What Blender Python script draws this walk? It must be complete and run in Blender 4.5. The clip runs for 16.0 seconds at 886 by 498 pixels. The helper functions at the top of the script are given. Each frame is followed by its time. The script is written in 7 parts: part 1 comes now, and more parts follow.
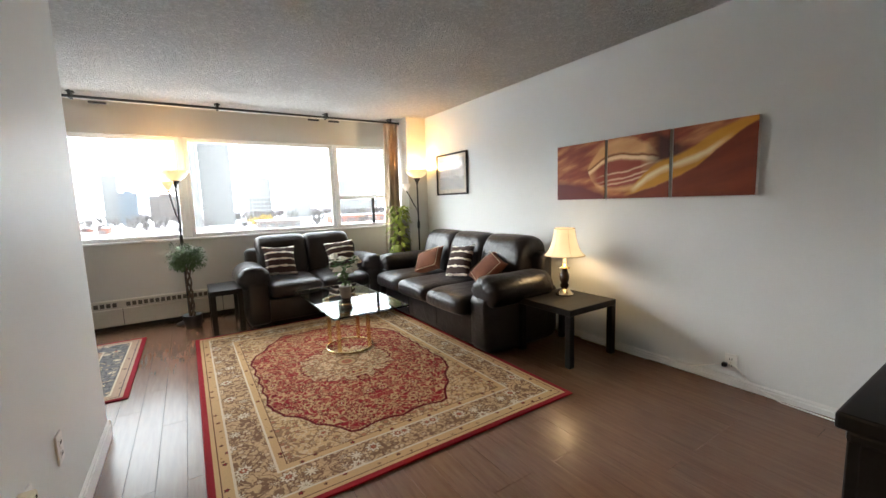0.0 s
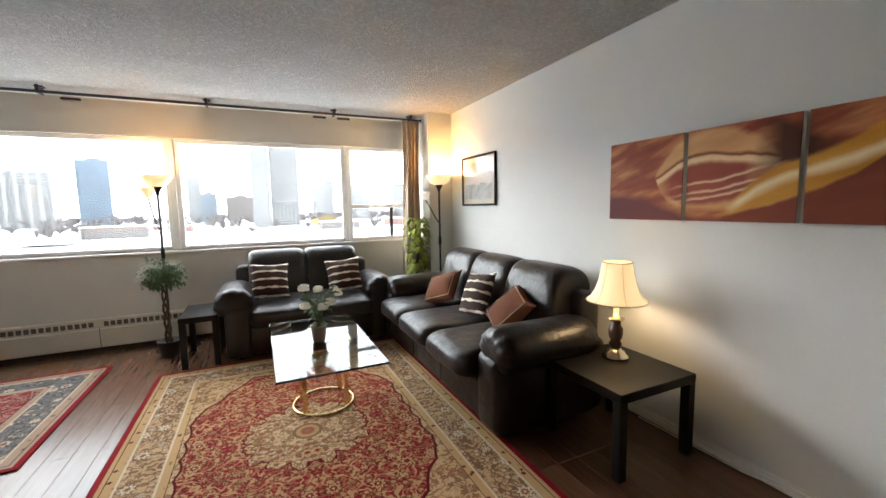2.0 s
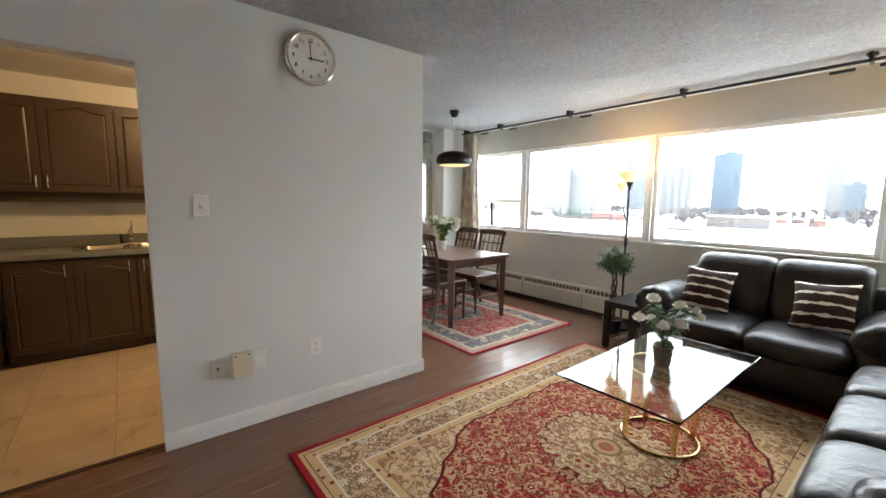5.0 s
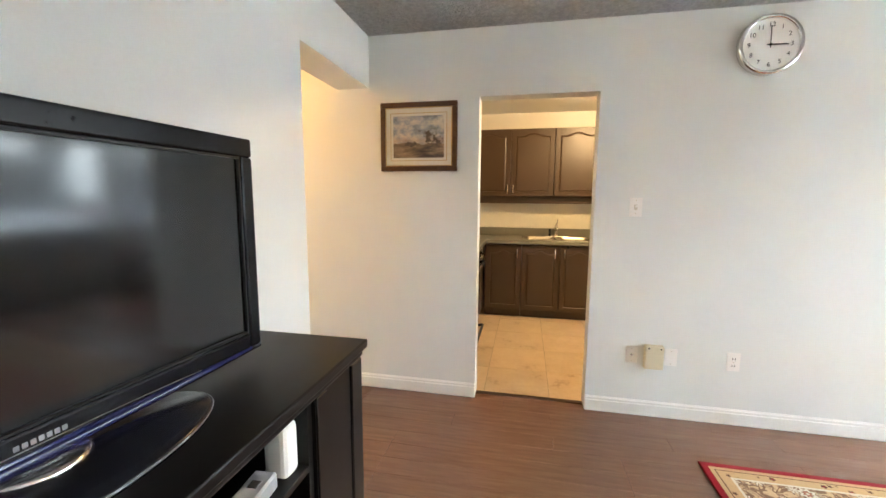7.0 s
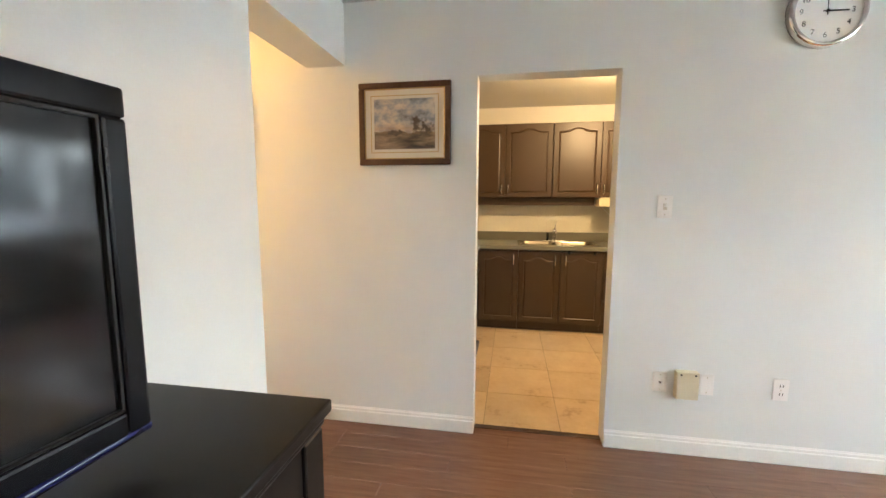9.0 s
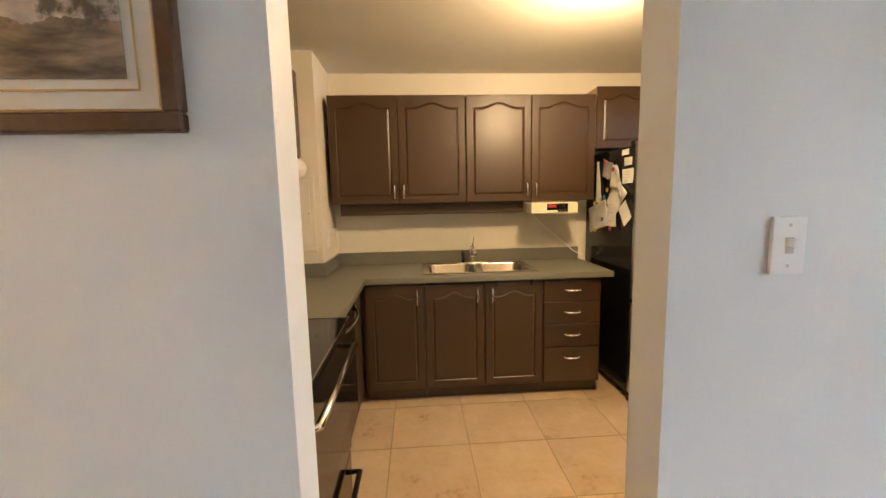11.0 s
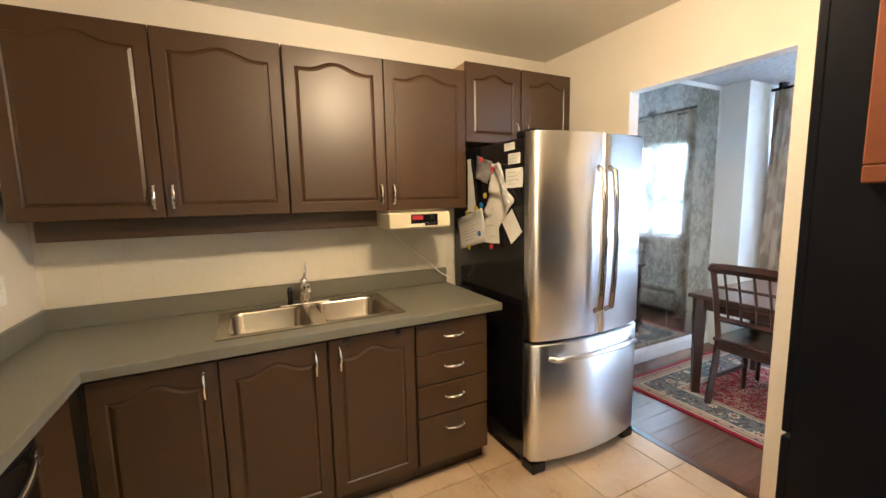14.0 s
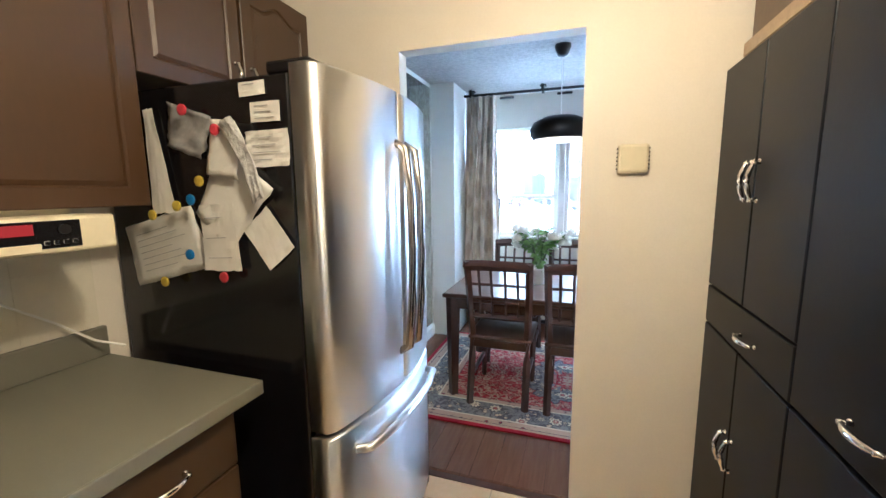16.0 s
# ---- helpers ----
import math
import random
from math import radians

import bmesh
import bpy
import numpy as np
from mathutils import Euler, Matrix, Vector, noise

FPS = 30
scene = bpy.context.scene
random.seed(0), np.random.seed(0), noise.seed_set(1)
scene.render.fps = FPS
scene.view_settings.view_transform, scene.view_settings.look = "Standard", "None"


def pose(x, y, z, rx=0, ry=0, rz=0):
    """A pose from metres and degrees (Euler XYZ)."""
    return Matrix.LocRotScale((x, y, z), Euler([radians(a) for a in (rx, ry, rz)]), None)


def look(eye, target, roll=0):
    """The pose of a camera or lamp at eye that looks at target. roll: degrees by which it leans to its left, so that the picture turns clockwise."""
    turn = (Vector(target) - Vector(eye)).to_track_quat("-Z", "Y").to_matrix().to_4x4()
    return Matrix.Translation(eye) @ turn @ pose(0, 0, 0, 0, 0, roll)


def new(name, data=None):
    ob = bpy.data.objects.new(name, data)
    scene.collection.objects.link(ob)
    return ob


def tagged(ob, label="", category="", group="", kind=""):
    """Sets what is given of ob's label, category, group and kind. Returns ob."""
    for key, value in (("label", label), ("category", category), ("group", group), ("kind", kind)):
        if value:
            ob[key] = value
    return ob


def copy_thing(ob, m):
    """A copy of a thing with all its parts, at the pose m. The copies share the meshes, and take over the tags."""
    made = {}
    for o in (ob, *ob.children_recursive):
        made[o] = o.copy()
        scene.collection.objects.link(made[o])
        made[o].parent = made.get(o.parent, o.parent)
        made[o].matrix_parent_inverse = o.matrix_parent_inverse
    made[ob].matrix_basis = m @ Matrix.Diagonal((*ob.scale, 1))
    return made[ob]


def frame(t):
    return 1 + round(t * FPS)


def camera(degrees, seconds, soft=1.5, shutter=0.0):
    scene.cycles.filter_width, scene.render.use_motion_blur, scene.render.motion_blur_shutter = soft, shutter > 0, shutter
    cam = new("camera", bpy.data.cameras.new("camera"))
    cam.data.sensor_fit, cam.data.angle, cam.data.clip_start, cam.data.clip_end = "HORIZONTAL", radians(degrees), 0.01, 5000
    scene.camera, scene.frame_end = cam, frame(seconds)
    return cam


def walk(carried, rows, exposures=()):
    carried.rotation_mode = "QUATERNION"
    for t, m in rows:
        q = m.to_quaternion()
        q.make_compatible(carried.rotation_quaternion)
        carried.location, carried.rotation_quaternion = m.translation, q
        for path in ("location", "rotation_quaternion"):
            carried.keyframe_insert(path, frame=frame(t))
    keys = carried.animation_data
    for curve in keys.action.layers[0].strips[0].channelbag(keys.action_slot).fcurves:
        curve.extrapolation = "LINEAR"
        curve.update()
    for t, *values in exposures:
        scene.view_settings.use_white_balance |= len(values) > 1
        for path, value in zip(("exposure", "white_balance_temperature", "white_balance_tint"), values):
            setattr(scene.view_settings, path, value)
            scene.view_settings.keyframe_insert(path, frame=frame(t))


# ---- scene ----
cam = camera(96.1, 16.0)
PATH = [
    (0, (0.19, 0.722, 1.273), (1.262, 2.403, 1.035), -1.9),
    (0.5, (0.275, 0.793, 1.276), (1.375, 2.455, 1.044), -1.9),
    (1, (0.44, 0.916, 1.308), (1.52, 2.589, 1.074), -1.8),
    (1.5, (0.664, 1.073, 1.355), (1.649, 2.797, 1.12), -1.7),
    (2, (0.983, 1.337, 1.351), (1.815, 3.144, 1.14), -1.1),
    (2.5, (1.158, 1.541, 1.357), (1.849, 3.408, 1.17), -0.3),
    (3, (1.438, 1.711, 1.382), (1.873, 3.653, 1.189), -0.4),
    (3.5, (1.724, 1.857, 1.357), (1.715, 3.85, 1.187), 0.8),
    (4, (1.936, 1.919, 1.37), (1.366, 3.829, 1.196), 1.6),
    (4.5, (2.119, 1.88, 1.356), (0.983, 3.512, 1.137), 1.0),
    (5, (2.222, 1.746, 1.375), (0.676, 2.991, 1.133), 0.6),
    (7.5, (2.338, 1.409, 1.379), (0.448, 0.804, 1.13), 0.3),
    (8, (2.318, 1.392, 1.38), (0.45, 0.722, 1.133), 0.2),
    (8.5, (2.166, 1.344, 1.357), (0.263, 0.778, 1.116), 0.2),
    (9, (1.917, 1.309, 1.351), (-0.041, 0.976, 1.119), 0.2),
    (9.5, (1.547, 1.346, 1.366), (-0.436, 1.217, 1.144), -0.0),
    (10, (1.132, 1.339, 1.386), (-0.855, 1.363, 1.155), -0.6),
    (12.5, (-0.171, 1.401, 1.486), (-2.135, 1.667, 1.214), -2.3),
    (13, (-0.271, 1.394, 1.473), (-2.189, 1.889, 1.197), -2.3),
    (13.5, (-0.377, 1.408, 1.473), (-2.208, 2.168, 1.209), -1.6),
    (14, (-0.522, 1.519, 1.468), (-2.292, 2.414, 1.219), -1.2),
    (14.5, (-0.742, 1.617, 1.45), (-2.464, 2.59, 1.155), -2.1),
    (15, (-0.994, 1.704, 1.445), (-2.622, 2.824, 1.138), -2.3),
    (15.5, (-1.21, 1.816, 1.446), (-2.441, 3.363, 1.147), -1.2),
    (16, (-1.39, 1.875, 1.446), (-2.026, 3.749, 1.158), -0.6),
]
EXPOSURES = [(0, 6.5, 6600, 11), (2, 6.4, 6600, 12), (3.5, 5.8, 6500, 12), (4.5, 6.15, 6450, 11), (5, 6.55, 6400, 10), (7.5, 7.8, 6250, 7), (8.8, 7.72, 6250, 7), (9.5, 7.45, 6200, 7), (10.2, 7.4, 6000, 8), (12.5, 7.55, 5750, 12), (13.2, 7.65, 5050, 10), (14, 7.5, 5150, 9), (15.5, 7.35, 4900, 9), (16, 7.3, 4600, 6)]
walk(cam, [(t, look(eye, target, roll)) for t, eye, target, roll in PATH], EXPOSURES)

# ---- world and lights ----
world = bpy.data.worlds.new("overcast_sky")
scene.world = world
world.use_nodes = True
wn = world.node_tree
wn.nodes.clear()
w_out = wn.nodes.new("ShaderNodeOutputWorld")
w_bg = wn.nodes.new("ShaderNodeBackground")
w_sky = wn.nodes.new("ShaderNodeTexSky")
w_sky.sky_type = "NISHITA"
w_sky.sun_disc = False
w_sky.sun_elevation = radians(20)
w_sky.sun_rotation = radians(321)
w_sky.air_density, w_sky.dust_density = 1.0, 6.0
w_hsv = wn.nodes.new("ShaderNodeHueSaturation")
w_hsv.inputs["Saturation"].default_value = 0.25
wn.links.new(w_sky.outputs[0], w_hsv.inputs["Color"])
w_mix = wn.nodes.new("ShaderNodeMix")
w_mix.data_type = "RGBA"
w_mix.inputs[0].default_value = 0.965
w_mix.inputs[7].default_value = (3.0, 3.08, 3.15, 1)
wn.links.new(w_hsv.outputs[0], w_mix.inputs[6])
wn.links.new(w_mix.outputs[2], w_bg.inputs["Color"])
w_bg.inputs["Strength"].default_value = 0.15
wn.links.new(w_bg.outputs[0], w_out.inputs[0])

sun = new("sun", bpy.data.lights.new("sun", "SUN"))
sun.data.energy, sun.data.angle, sun.data.color = 0.05, radians(60), (1.0, 0.97, 0.93)
sun.matrix_world = look((0, 0, 0), (0.50, -0.80, -0.34))


def point_lamp(name, loc, watts, colour, radius):
    ob = new(name, bpy.data.lights.new(name, "POINT"))
    ob.data.energy, ob.data.color, ob.data.shadow_soft_size = watts, colour, radius
    ob.location = loc
    return ob


WARM = (1.0, 0.62, 0.27)
point_lamp("bulb_floor_lamp_corner", (2.90, 5.58, 1.695), 0.24, WARM, 0.05)
point_lamp("bulb_floor_lamp_middle", (0.12, 5.98, 1.685), 0.11, WARM, 0.05)
point_lamp("bulb_table_lamp", (2.845, 2.980, 0.875), 0.042, (1.0, 0.74, 0.45), 0.06)
point_lamp("bulb_kitchen", (-1.38, 2.27, 2.24), 0.43, (1.0, 0.65, 0.31), 0.08)
point_lamp("bulb_hall", (0.15, -1.2, 2.25), 0.28, (1.0, 0.54, 0.20), 0.10)


# ---- materials ----
def N(m, kind, **inputs):
    n = m.node_tree.nodes.new(kind)
    for k, v in inputs.items():
        n.inputs[k.replace("_", " ")].default_value = v
    return n


def L(m, a, b):
    m.node_tree.links.new(a, b)


def coords(m, scale=(1, 1, 1), rot=(0, 0, 0)):
    t = N(m, "ShaderNodeTexCoord")
    p = N(m, "ShaderNodeMapping")
    p.inputs["Scale"].default_value = scale
    p.inputs["Rotation"].default_value = rot
    L(m, t.outputs["Object"], p.inputs["Vector"])
    return p.outputs[0]


def ramp(m, fac, stops):
    r = N(m, "ShaderNodeValToRGB")
    while len(r.color_ramp.elements) < len(stops):
        r.color_ramp.elements.new(0.5)
    for e, (p, c) in zip(r.color_ramp.elements, stops):
        e.position, e.color = p, (*c, 1)
    L(m, fac, r.inputs[0])
    return r.outputs[0]


def mix(m, fac, a, b, blend="MIX"):
    n = N(m, "ShaderNodeMix")
    n.data_type, n.blend_type = "RGBA", blend
    for sock, v in ((n.inputs[0], fac), (n.inputs[6], a), (n.inputs[7], b)):
        if isinstance(v, (int, float)):
            sock.default_value = v
        elif isinstance(v, tuple):
            sock.default_value = (*v, 1)
        else:
            L(m, v, sock)
    return n.outputs[2]


def calc(m, op, a, b=0.0, c=0.0):
    n = N(m, "ShaderNodeMath")
    n.operation = op
    for sock, v in zip(n.inputs, (a, b, c)):
        if isinstance(v, (int, float)):
            sock.default_value = v
        else:
            L(m, v, sock)
    return n.outputs[0]


def noise_tex(m, vec, scale, detail=4, rough=0.55):
    n = N(m, "ShaderNodeTexNoise", Scale=scale, Detail=detail, Roughness=rough)
    L(m, vec, n.inputs["Vector"])
    return n.outputs[0]


def base(name, rough=0.5, metal=0.0):
    m = bpy.data.materials.new(name)
    m.use_nodes = True
    b = m.node_tree.nodes["Principled BSDF"]
    b.inputs["Roughness"].default_value = rough
    b.inputs["Metallic"].default_value = metal
    return m, b


def bump(m, b, height, strength=0.3, dist=0.01):
    n = N(m, "ShaderNodeBump", Strength=strength, Distance=dist)
    L(m, height, n.inputs["Height"])
    L(m, n.outputs[0], b.inputs["Normal"])


def surface(name, colour, rough=0.5, metal=0.0, vary=0.12, grain=40, big=1.5, bumpy=0.1, dist=0.002, stretch=(1, 1, 1), island=0.0, coat=0.0):
    """A surface with broad stains and fine grain, in its colour."""
    m, b = base(name, rough, metal)
    v = coords(m, stretch)
    n1 = noise_tex(m, v, big, 3)
    n2 = noise_tex(m, v, grain, 5, 0.6)
    f = calc(m, "ADD", calc(m, "MULTIPLY", n1, 0.6), calc(m, "MULTIPLY", n2, 0.4))
    dark = tuple(c * (1 - vary * 1.6) for c in colour)
    light = tuple(min(1, c * (1 + vary)) for c in colour)
    col = ramp(m, f, [(0.3, dark), (0.7, light)])
    if island:
        info = N(m, "ShaderNodeObjectInfo")
        hsv = N(m, "ShaderNodeHueSaturation")
        L(m, calc(m, "MULTIPLY_ADD", info.outputs["Random"], island, 1 - island / 2), hsv.inputs["Value"])
        L(m, col, hsv.inputs["Color"])
        col = hsv.outputs[0]
    L(m, col, b.inputs["Base Color"])
    if rough > 0.31:
        L(m, calc(m, "MULTIPLY_ADD", n1, 0.15, max(rough - 0.075, 0.31)), b.inputs["Roughness"])
    if coat:
        b.inputs["Coat Weight"].default_value = coat
        b.inputs["Coat Roughness"].default_value = 0.12
    if bumpy:
        bump(m, b, n2, bumpy, dist)
    return m


def glowing(name, colour, strength, rough=0.5, basec=None):
    m, b = base(name, rough)
    b.inputs["Base Color"].default_value = (*(basec or colour), 1)
    b.inputs["Emission Color"].default_value = (*colour, 1)
    b.inputs["Emission Strength"].default_value = strength
    return m


wall_paint = surface("wall_paint", (0.785, 0.81, 0.795), 0.50, vary=0.03, grain=180, bumpy=0.06)
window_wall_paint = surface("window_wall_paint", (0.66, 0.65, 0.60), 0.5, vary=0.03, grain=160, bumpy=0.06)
cream_paint = surface("cream_paint", (0.80, 0.75, 0.66), 0.45, vary=0.04, grain=150, bumpy=0.06)
trim_paint = surface("trim_paint", (0.90, 0.90, 0.88), 0.35, vary=0.04, grain=60, bumpy=0.04)
heater_paint = surface("heater_paint", (0.66, 0.62, 0.53), 0.4, vary=0.06, grain=40, bumpy=0.04)
kitchen_ceiling_paint = surface("kitchen_ceiling_paint", (0.77, 0.74, 0.66), 0.55, vary=0.04, grain=90, bumpy=0.08)


def popcorn():
    m, b = base("stippled_ceiling", 0.9)
    v = coords(m)
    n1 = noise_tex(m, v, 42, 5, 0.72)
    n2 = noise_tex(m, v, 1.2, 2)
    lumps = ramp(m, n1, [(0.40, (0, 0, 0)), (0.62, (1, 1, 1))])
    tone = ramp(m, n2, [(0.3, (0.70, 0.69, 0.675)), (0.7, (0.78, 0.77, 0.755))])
    # shade between the lumps is multiplied into the colour, darkest in the hollows
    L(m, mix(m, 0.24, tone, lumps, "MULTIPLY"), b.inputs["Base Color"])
    bump(m, b, lumps, 1.0, 0.03)
    return m


def plank_wood():
    m, b = base("dark_laminate", 0.22)
    info = N(m, "ShaderNodeObjectInfo")
    t = N(m, "ShaderNodeTexCoord")
    off = N(m, "ShaderNodeVectorMath")
    off.operation = "ADD"
    comb = N(m, "ShaderNodeCombineXYZ")
    L(m, calc(m, "MULTIPLY", info.outputs["Random"], 37.0), comb.inputs[0])
    L(m, calc(m, "MULTIPLY", info.outputs["Random"], 91.0), comb.inputs[1])
    L(m, t.outputs["Object"], off.inputs[0])
    L(m, comb.outputs[0], off.inputs[1])
    mp = N(m, "ShaderNodeMapping")
    mp.inputs["Scale"].default_value = (14, 1.1, 1)
    L(m, off.outputs[0], mp.inputs["Vector"])
    g = noise_tex(m, mp.outputs[0], 3.0, 8, 0.65)
    col = ramp(m, g, [(0.25, (0.105, 0.050, 0.028)), (0.5, (0.140, 0.069, 0.040)), (0.75, (0.172, 0.090, 0.053))])
    hsv = N(m, "ShaderNodeHueSaturation")
    L(m, calc(m, "MULTIPLY_ADD", info.outputs["Random"], 0.07, 0.965), hsv.inputs["Value"])
    L(m, col, hsv.inputs["Color"])
    L(m, hsv.outputs[0], b.inputs["Base Color"])
    L(m, calc(m, "MULTIPLY_ADD", g, 0.10, 0.20), b.inputs["Roughness"])
    bump(m, b, g, 0.05, 0.002)
    return m


def travertine():
    m, b = base("beige_floor_tile", 0.3)
    info = N(m, "ShaderNodeObjectInfo")
    t = N(m, "ShaderNodeTexCoord")
    off = N(m, "ShaderNodeVectorMath")
    off.operation = "ADD"
    comb = N(m, "ShaderNodeCombineXYZ")
    L(m, calc(m, "MULTIPLY", info.outputs["Random"], 53.0), comb.inputs[0])
    L(m, t.outputs["Object"], off.inputs[0])
    L(m, comb.outputs[0], off.inputs[1])
    n1 = noise_tex(m, off.outputs[0], 4.5, 6, 0.6)
    n2 = noise_tex(m, off.outputs[0], 30, 4)
    f = calc(m, "MULTIPLY_ADD", n2, 0.25, calc(m, "MULTIPLY", n1, 0.75))
    col = ramp(m, f, [(0.3, (0.34, 0.20, 0.10)), (0.42, (0.58, 0.42, 0.25)), (0.7, (0.68, 0.53, 0.35))])
    hsv = N(m, "ShaderNodeHueSaturation")
    L(m, calc(m, "MULTIPLY_ADD", info.outputs["Random"], 0.14, 0.93), hsv.inputs["Value"])
    L(m, col, hsv.inputs["Color"])
    L(m, hsv.outputs[0], b.inputs["Base Color"])
    bump(m, b, n2, 0.08, 0.002)
    return m


def rug_weave(name, hx, hy, field, ground, dark, cream, border, edge, medallion):
    """A Persian pattern in mirrored quarters: edge band, border of rosettes, guard stripes, field with scrolls and a medallion."""
    m, b = base(name, 0.95)
    t = N(m, "ShaderNodeTexCoord")
    sep = N(m, "ShaderNodeSeparateXYZ")
    L(m, t.outputs["Object"], sep.inputs[0])
    ax = calc(m, "ABSOLUTE", sep.outputs[0])
    ay = calc(m, "ABSOLUTE", sep.outputs[1])
    comb = N(m, "ShaderNodeCombineXYZ")
    L(m, ax, comb.inputs[0])
    L(m, ay, comb.inputs[1])
    q = comb.outputs[0]
    d = calc(m, "MINIMUM", calc(m, "SUBTRACT", hx, ax), calc(m, "SUBTRACT", hy, ay))

    def under(v, limit):
        return calc(m, "LESS_THAN", v, limit)

    def tendrils(scale, width, seed):
        n = N(m, "ShaderNodeTexNoise", Scale=scale, Detail=1.0, Distortion=1.2)
        p = N(m, "ShaderNodeVectorMath")
        p.inputs[1].default_value = (seed, seed * 0.7, 0)
        L(m, q, p.inputs[0])
        L(m, p.outputs[0], n.inputs["Vector"])
        return under(calc(m, "ABSOLUTE", calc(m, "SUBTRACT", n.outputs[0], 0.5)), width)

    def rosettes(scale, loose, petals, seed):
        """Distance from the nearest flower's heart, pulled in between its petals."""
        p = N(m, "ShaderNodeVectorMath")
        p.inputs[1].default_value = (seed, seed * 1.3, 0)
        L(m, q, p.inputs[0])
        v = N(m, "ShaderNodeTexVoronoi", Scale=scale, Randomness=loose)
        L(m, p.outputs[0], v.inputs["Vector"])
        away = N(m, "ShaderNodeVectorMath")
        away.operation = "SUBTRACT"
        L(m, p.outputs[0], away.inputs[0])
        L(m, v.outputs["Position"], away.inputs[1])
        s = N(m, "ShaderNodeSeparateXYZ")
        L(m, away.outputs[0], s.inputs[0])
        a = calc(m, "ARCTAN2", s.outputs[1], s.outputs[0])
        r = N(m, "ShaderNodeVectorMath")
        r.operation = "LENGTH"
        L(m, away.outputs[0], r.inputs[0])
        return calc(m, "MULTIPLY", r.outputs["Value"], calc(m, "MULTIPLY_ADD", calc(m, "COSINE", calc(m, "MULTIPLY", a, petals)), 0.2, 1.0))

    vines = tendrils(13.0, 0.045, 0.0)
    twigs = tendrils(25.0, 0.050, 3.1)
    large = rosettes(9.5, 0.70, 8.0, 0.0)
    small = rosettes(21.0, 0.85, 5.0, 1.7)

    def pattern(back, vine_c, twig_c, rim, petal, heart, small_c, big=0.032, little=0.013):
        c = mix(m, twigs, back, twig_c)
        c = mix(m, vines, c, vine_c)
        c = mix(m, under(small, little + 0.005), c, rim)
        c = mix(m, under(small, little), c, small_c)
        c = mix(m, under(large, big + 0.006), c, rim)
        c = mix(m, under(large, big), c, petal)
        c = mix(m, under(large, big * 0.58), c, rim)
        c = mix(m, under(large, big * 0.46), c, heart)
        return mix(m, under(large, big * 0.2), c, cream)

    def blend(a, c, f):
        return tuple(x * (1 - f) + y * f for x, y in zip(a, c))

    pale = blend(ground, cream, 0.45)
    deep = tuple(0.45 * a for a in field)
    c_field = pattern(field, blend(ground, field, 0.15), blend(field, ground, 0.35), deep, blend(ground, field, 0.12), field, blend(ground, field, 0.3))
    c_corner = pattern(ground, blend(ground, dark, 0.55), pale, blend(ground, dark, 0.75), pale, blend(field, ground, 0.25), blend(field, ground, 0.45))
    c_heart = pattern(pale, blend(ground, dark, 0.6), blend(ground, field, 0.35), blend(ground, dark, 0.8), ground, field, blend(field, ground, 0.3))
    c_border = pattern(border, blend(border, dark, 0.75), blend(border, dark, 0.35), blend(border, dark, 0.85), cream, blend(field, ground, 0.3), pale, 0.034, 0.013)
    rx = calc(m, "DIVIDE", ax, hx)
    ry = calc(m, "DIVIDE", ay, hx)
    r = calc(m, "SQRT", calc(m, "ADD", calc(m, "MULTIPLY", rx, rx), calc(m, "MULTIPLY", ry, ry)))
    ang = calc(m, "ARCTAN2", ry, rx)
    lobes = calc(m, "MULTIPLY", calc(m, "ABSOLUTE", calc(m, "SINE", calc(m, "MULTIPLY", ang, 8.0))), 0.05)
    plain_r = r
    ragged = calc(m, "MULTIPLY_ADD", noise_tex(m, q, 9.0, 2), 0.22, -0.11)
    r = calc(m, "ADD", calc(m, "SUBTRACT", r, lobes), ragged)
    if medallion:
        ox, oy = calc(m, "DIVIDE", ax, hx - 0.375), calc(m, "DIVIDE", ay, hy - 0.43)
        octo = calc(m, "MAXIMUM", calc(m, "MAXIMUM", ox, oy), calc(m, "MULTIPLY", calc(m, "ADD", ox, oy), 0.67))
        octo = calc(m, "ADD", octo, calc(m, "MULTIPLY", calc(m, "ABSOLUTE", calc(m, "SINE", calc(m, "MULTIPLY", ang, 12.0))), 0.03))
        inner = mix(m, under(octo, 1.03), c_corner, deep)
        inner = mix(m, under(octo, 1.01), inner, c_field)
        inner = mix(m, under(r, 0.315), inner, deep)
        inner = mix(m, under(r, 0.302), inner, c_heart)
        inner = mix(m, under(plain_r, 0.085), inner, blend(ground, dark, 0.7))
        inner = mix(m, under(plain_r, 0.066), inner, blend(ground, dark, 0.2))
        inner = mix(m, under(plain_r, 0.040), inner, blend(field, ground, 0.3))
        inner = mix(m, under(plain_r, 0.016), inner, blend(ground, dark, 0.6))
    else:
        inner = mix(m, under(r, 0.26), c_field, dark)
        inner = mix(m, under(r, 0.25), inner, c_border)
        inner = mix(m, under(r, 0.10), inner, c_field)
    guard = mix(m, under(small, 0.012), ground, dark)
    guard = mix(m, under(small, 0.006), guard, field)
    out = mix(m, under(d, 0.345), inner, dark)
    out = mix(m, under(d, 0.341), out, guard)
    out = mix(m, under(d, 0.302), out, cream)
    out = mix(m, under(d, 0.290), out, c_border)
    out = mix(m, under(d, 0.118), out, cream)
    out = mix(m, under(d, 0.106), out, guard)
    out = mix(m, under(d, 0.060), out, dark)
    out = mix(m, under(d, 0.055), out, ground)
    out = mix(m, under(d, 0.034), out, edge)
    v2 = coords(m)
    fuzz = noise_tex(m, v2, 260, 2)
    worn = noise_tex(m, v2, 2.5, 3)
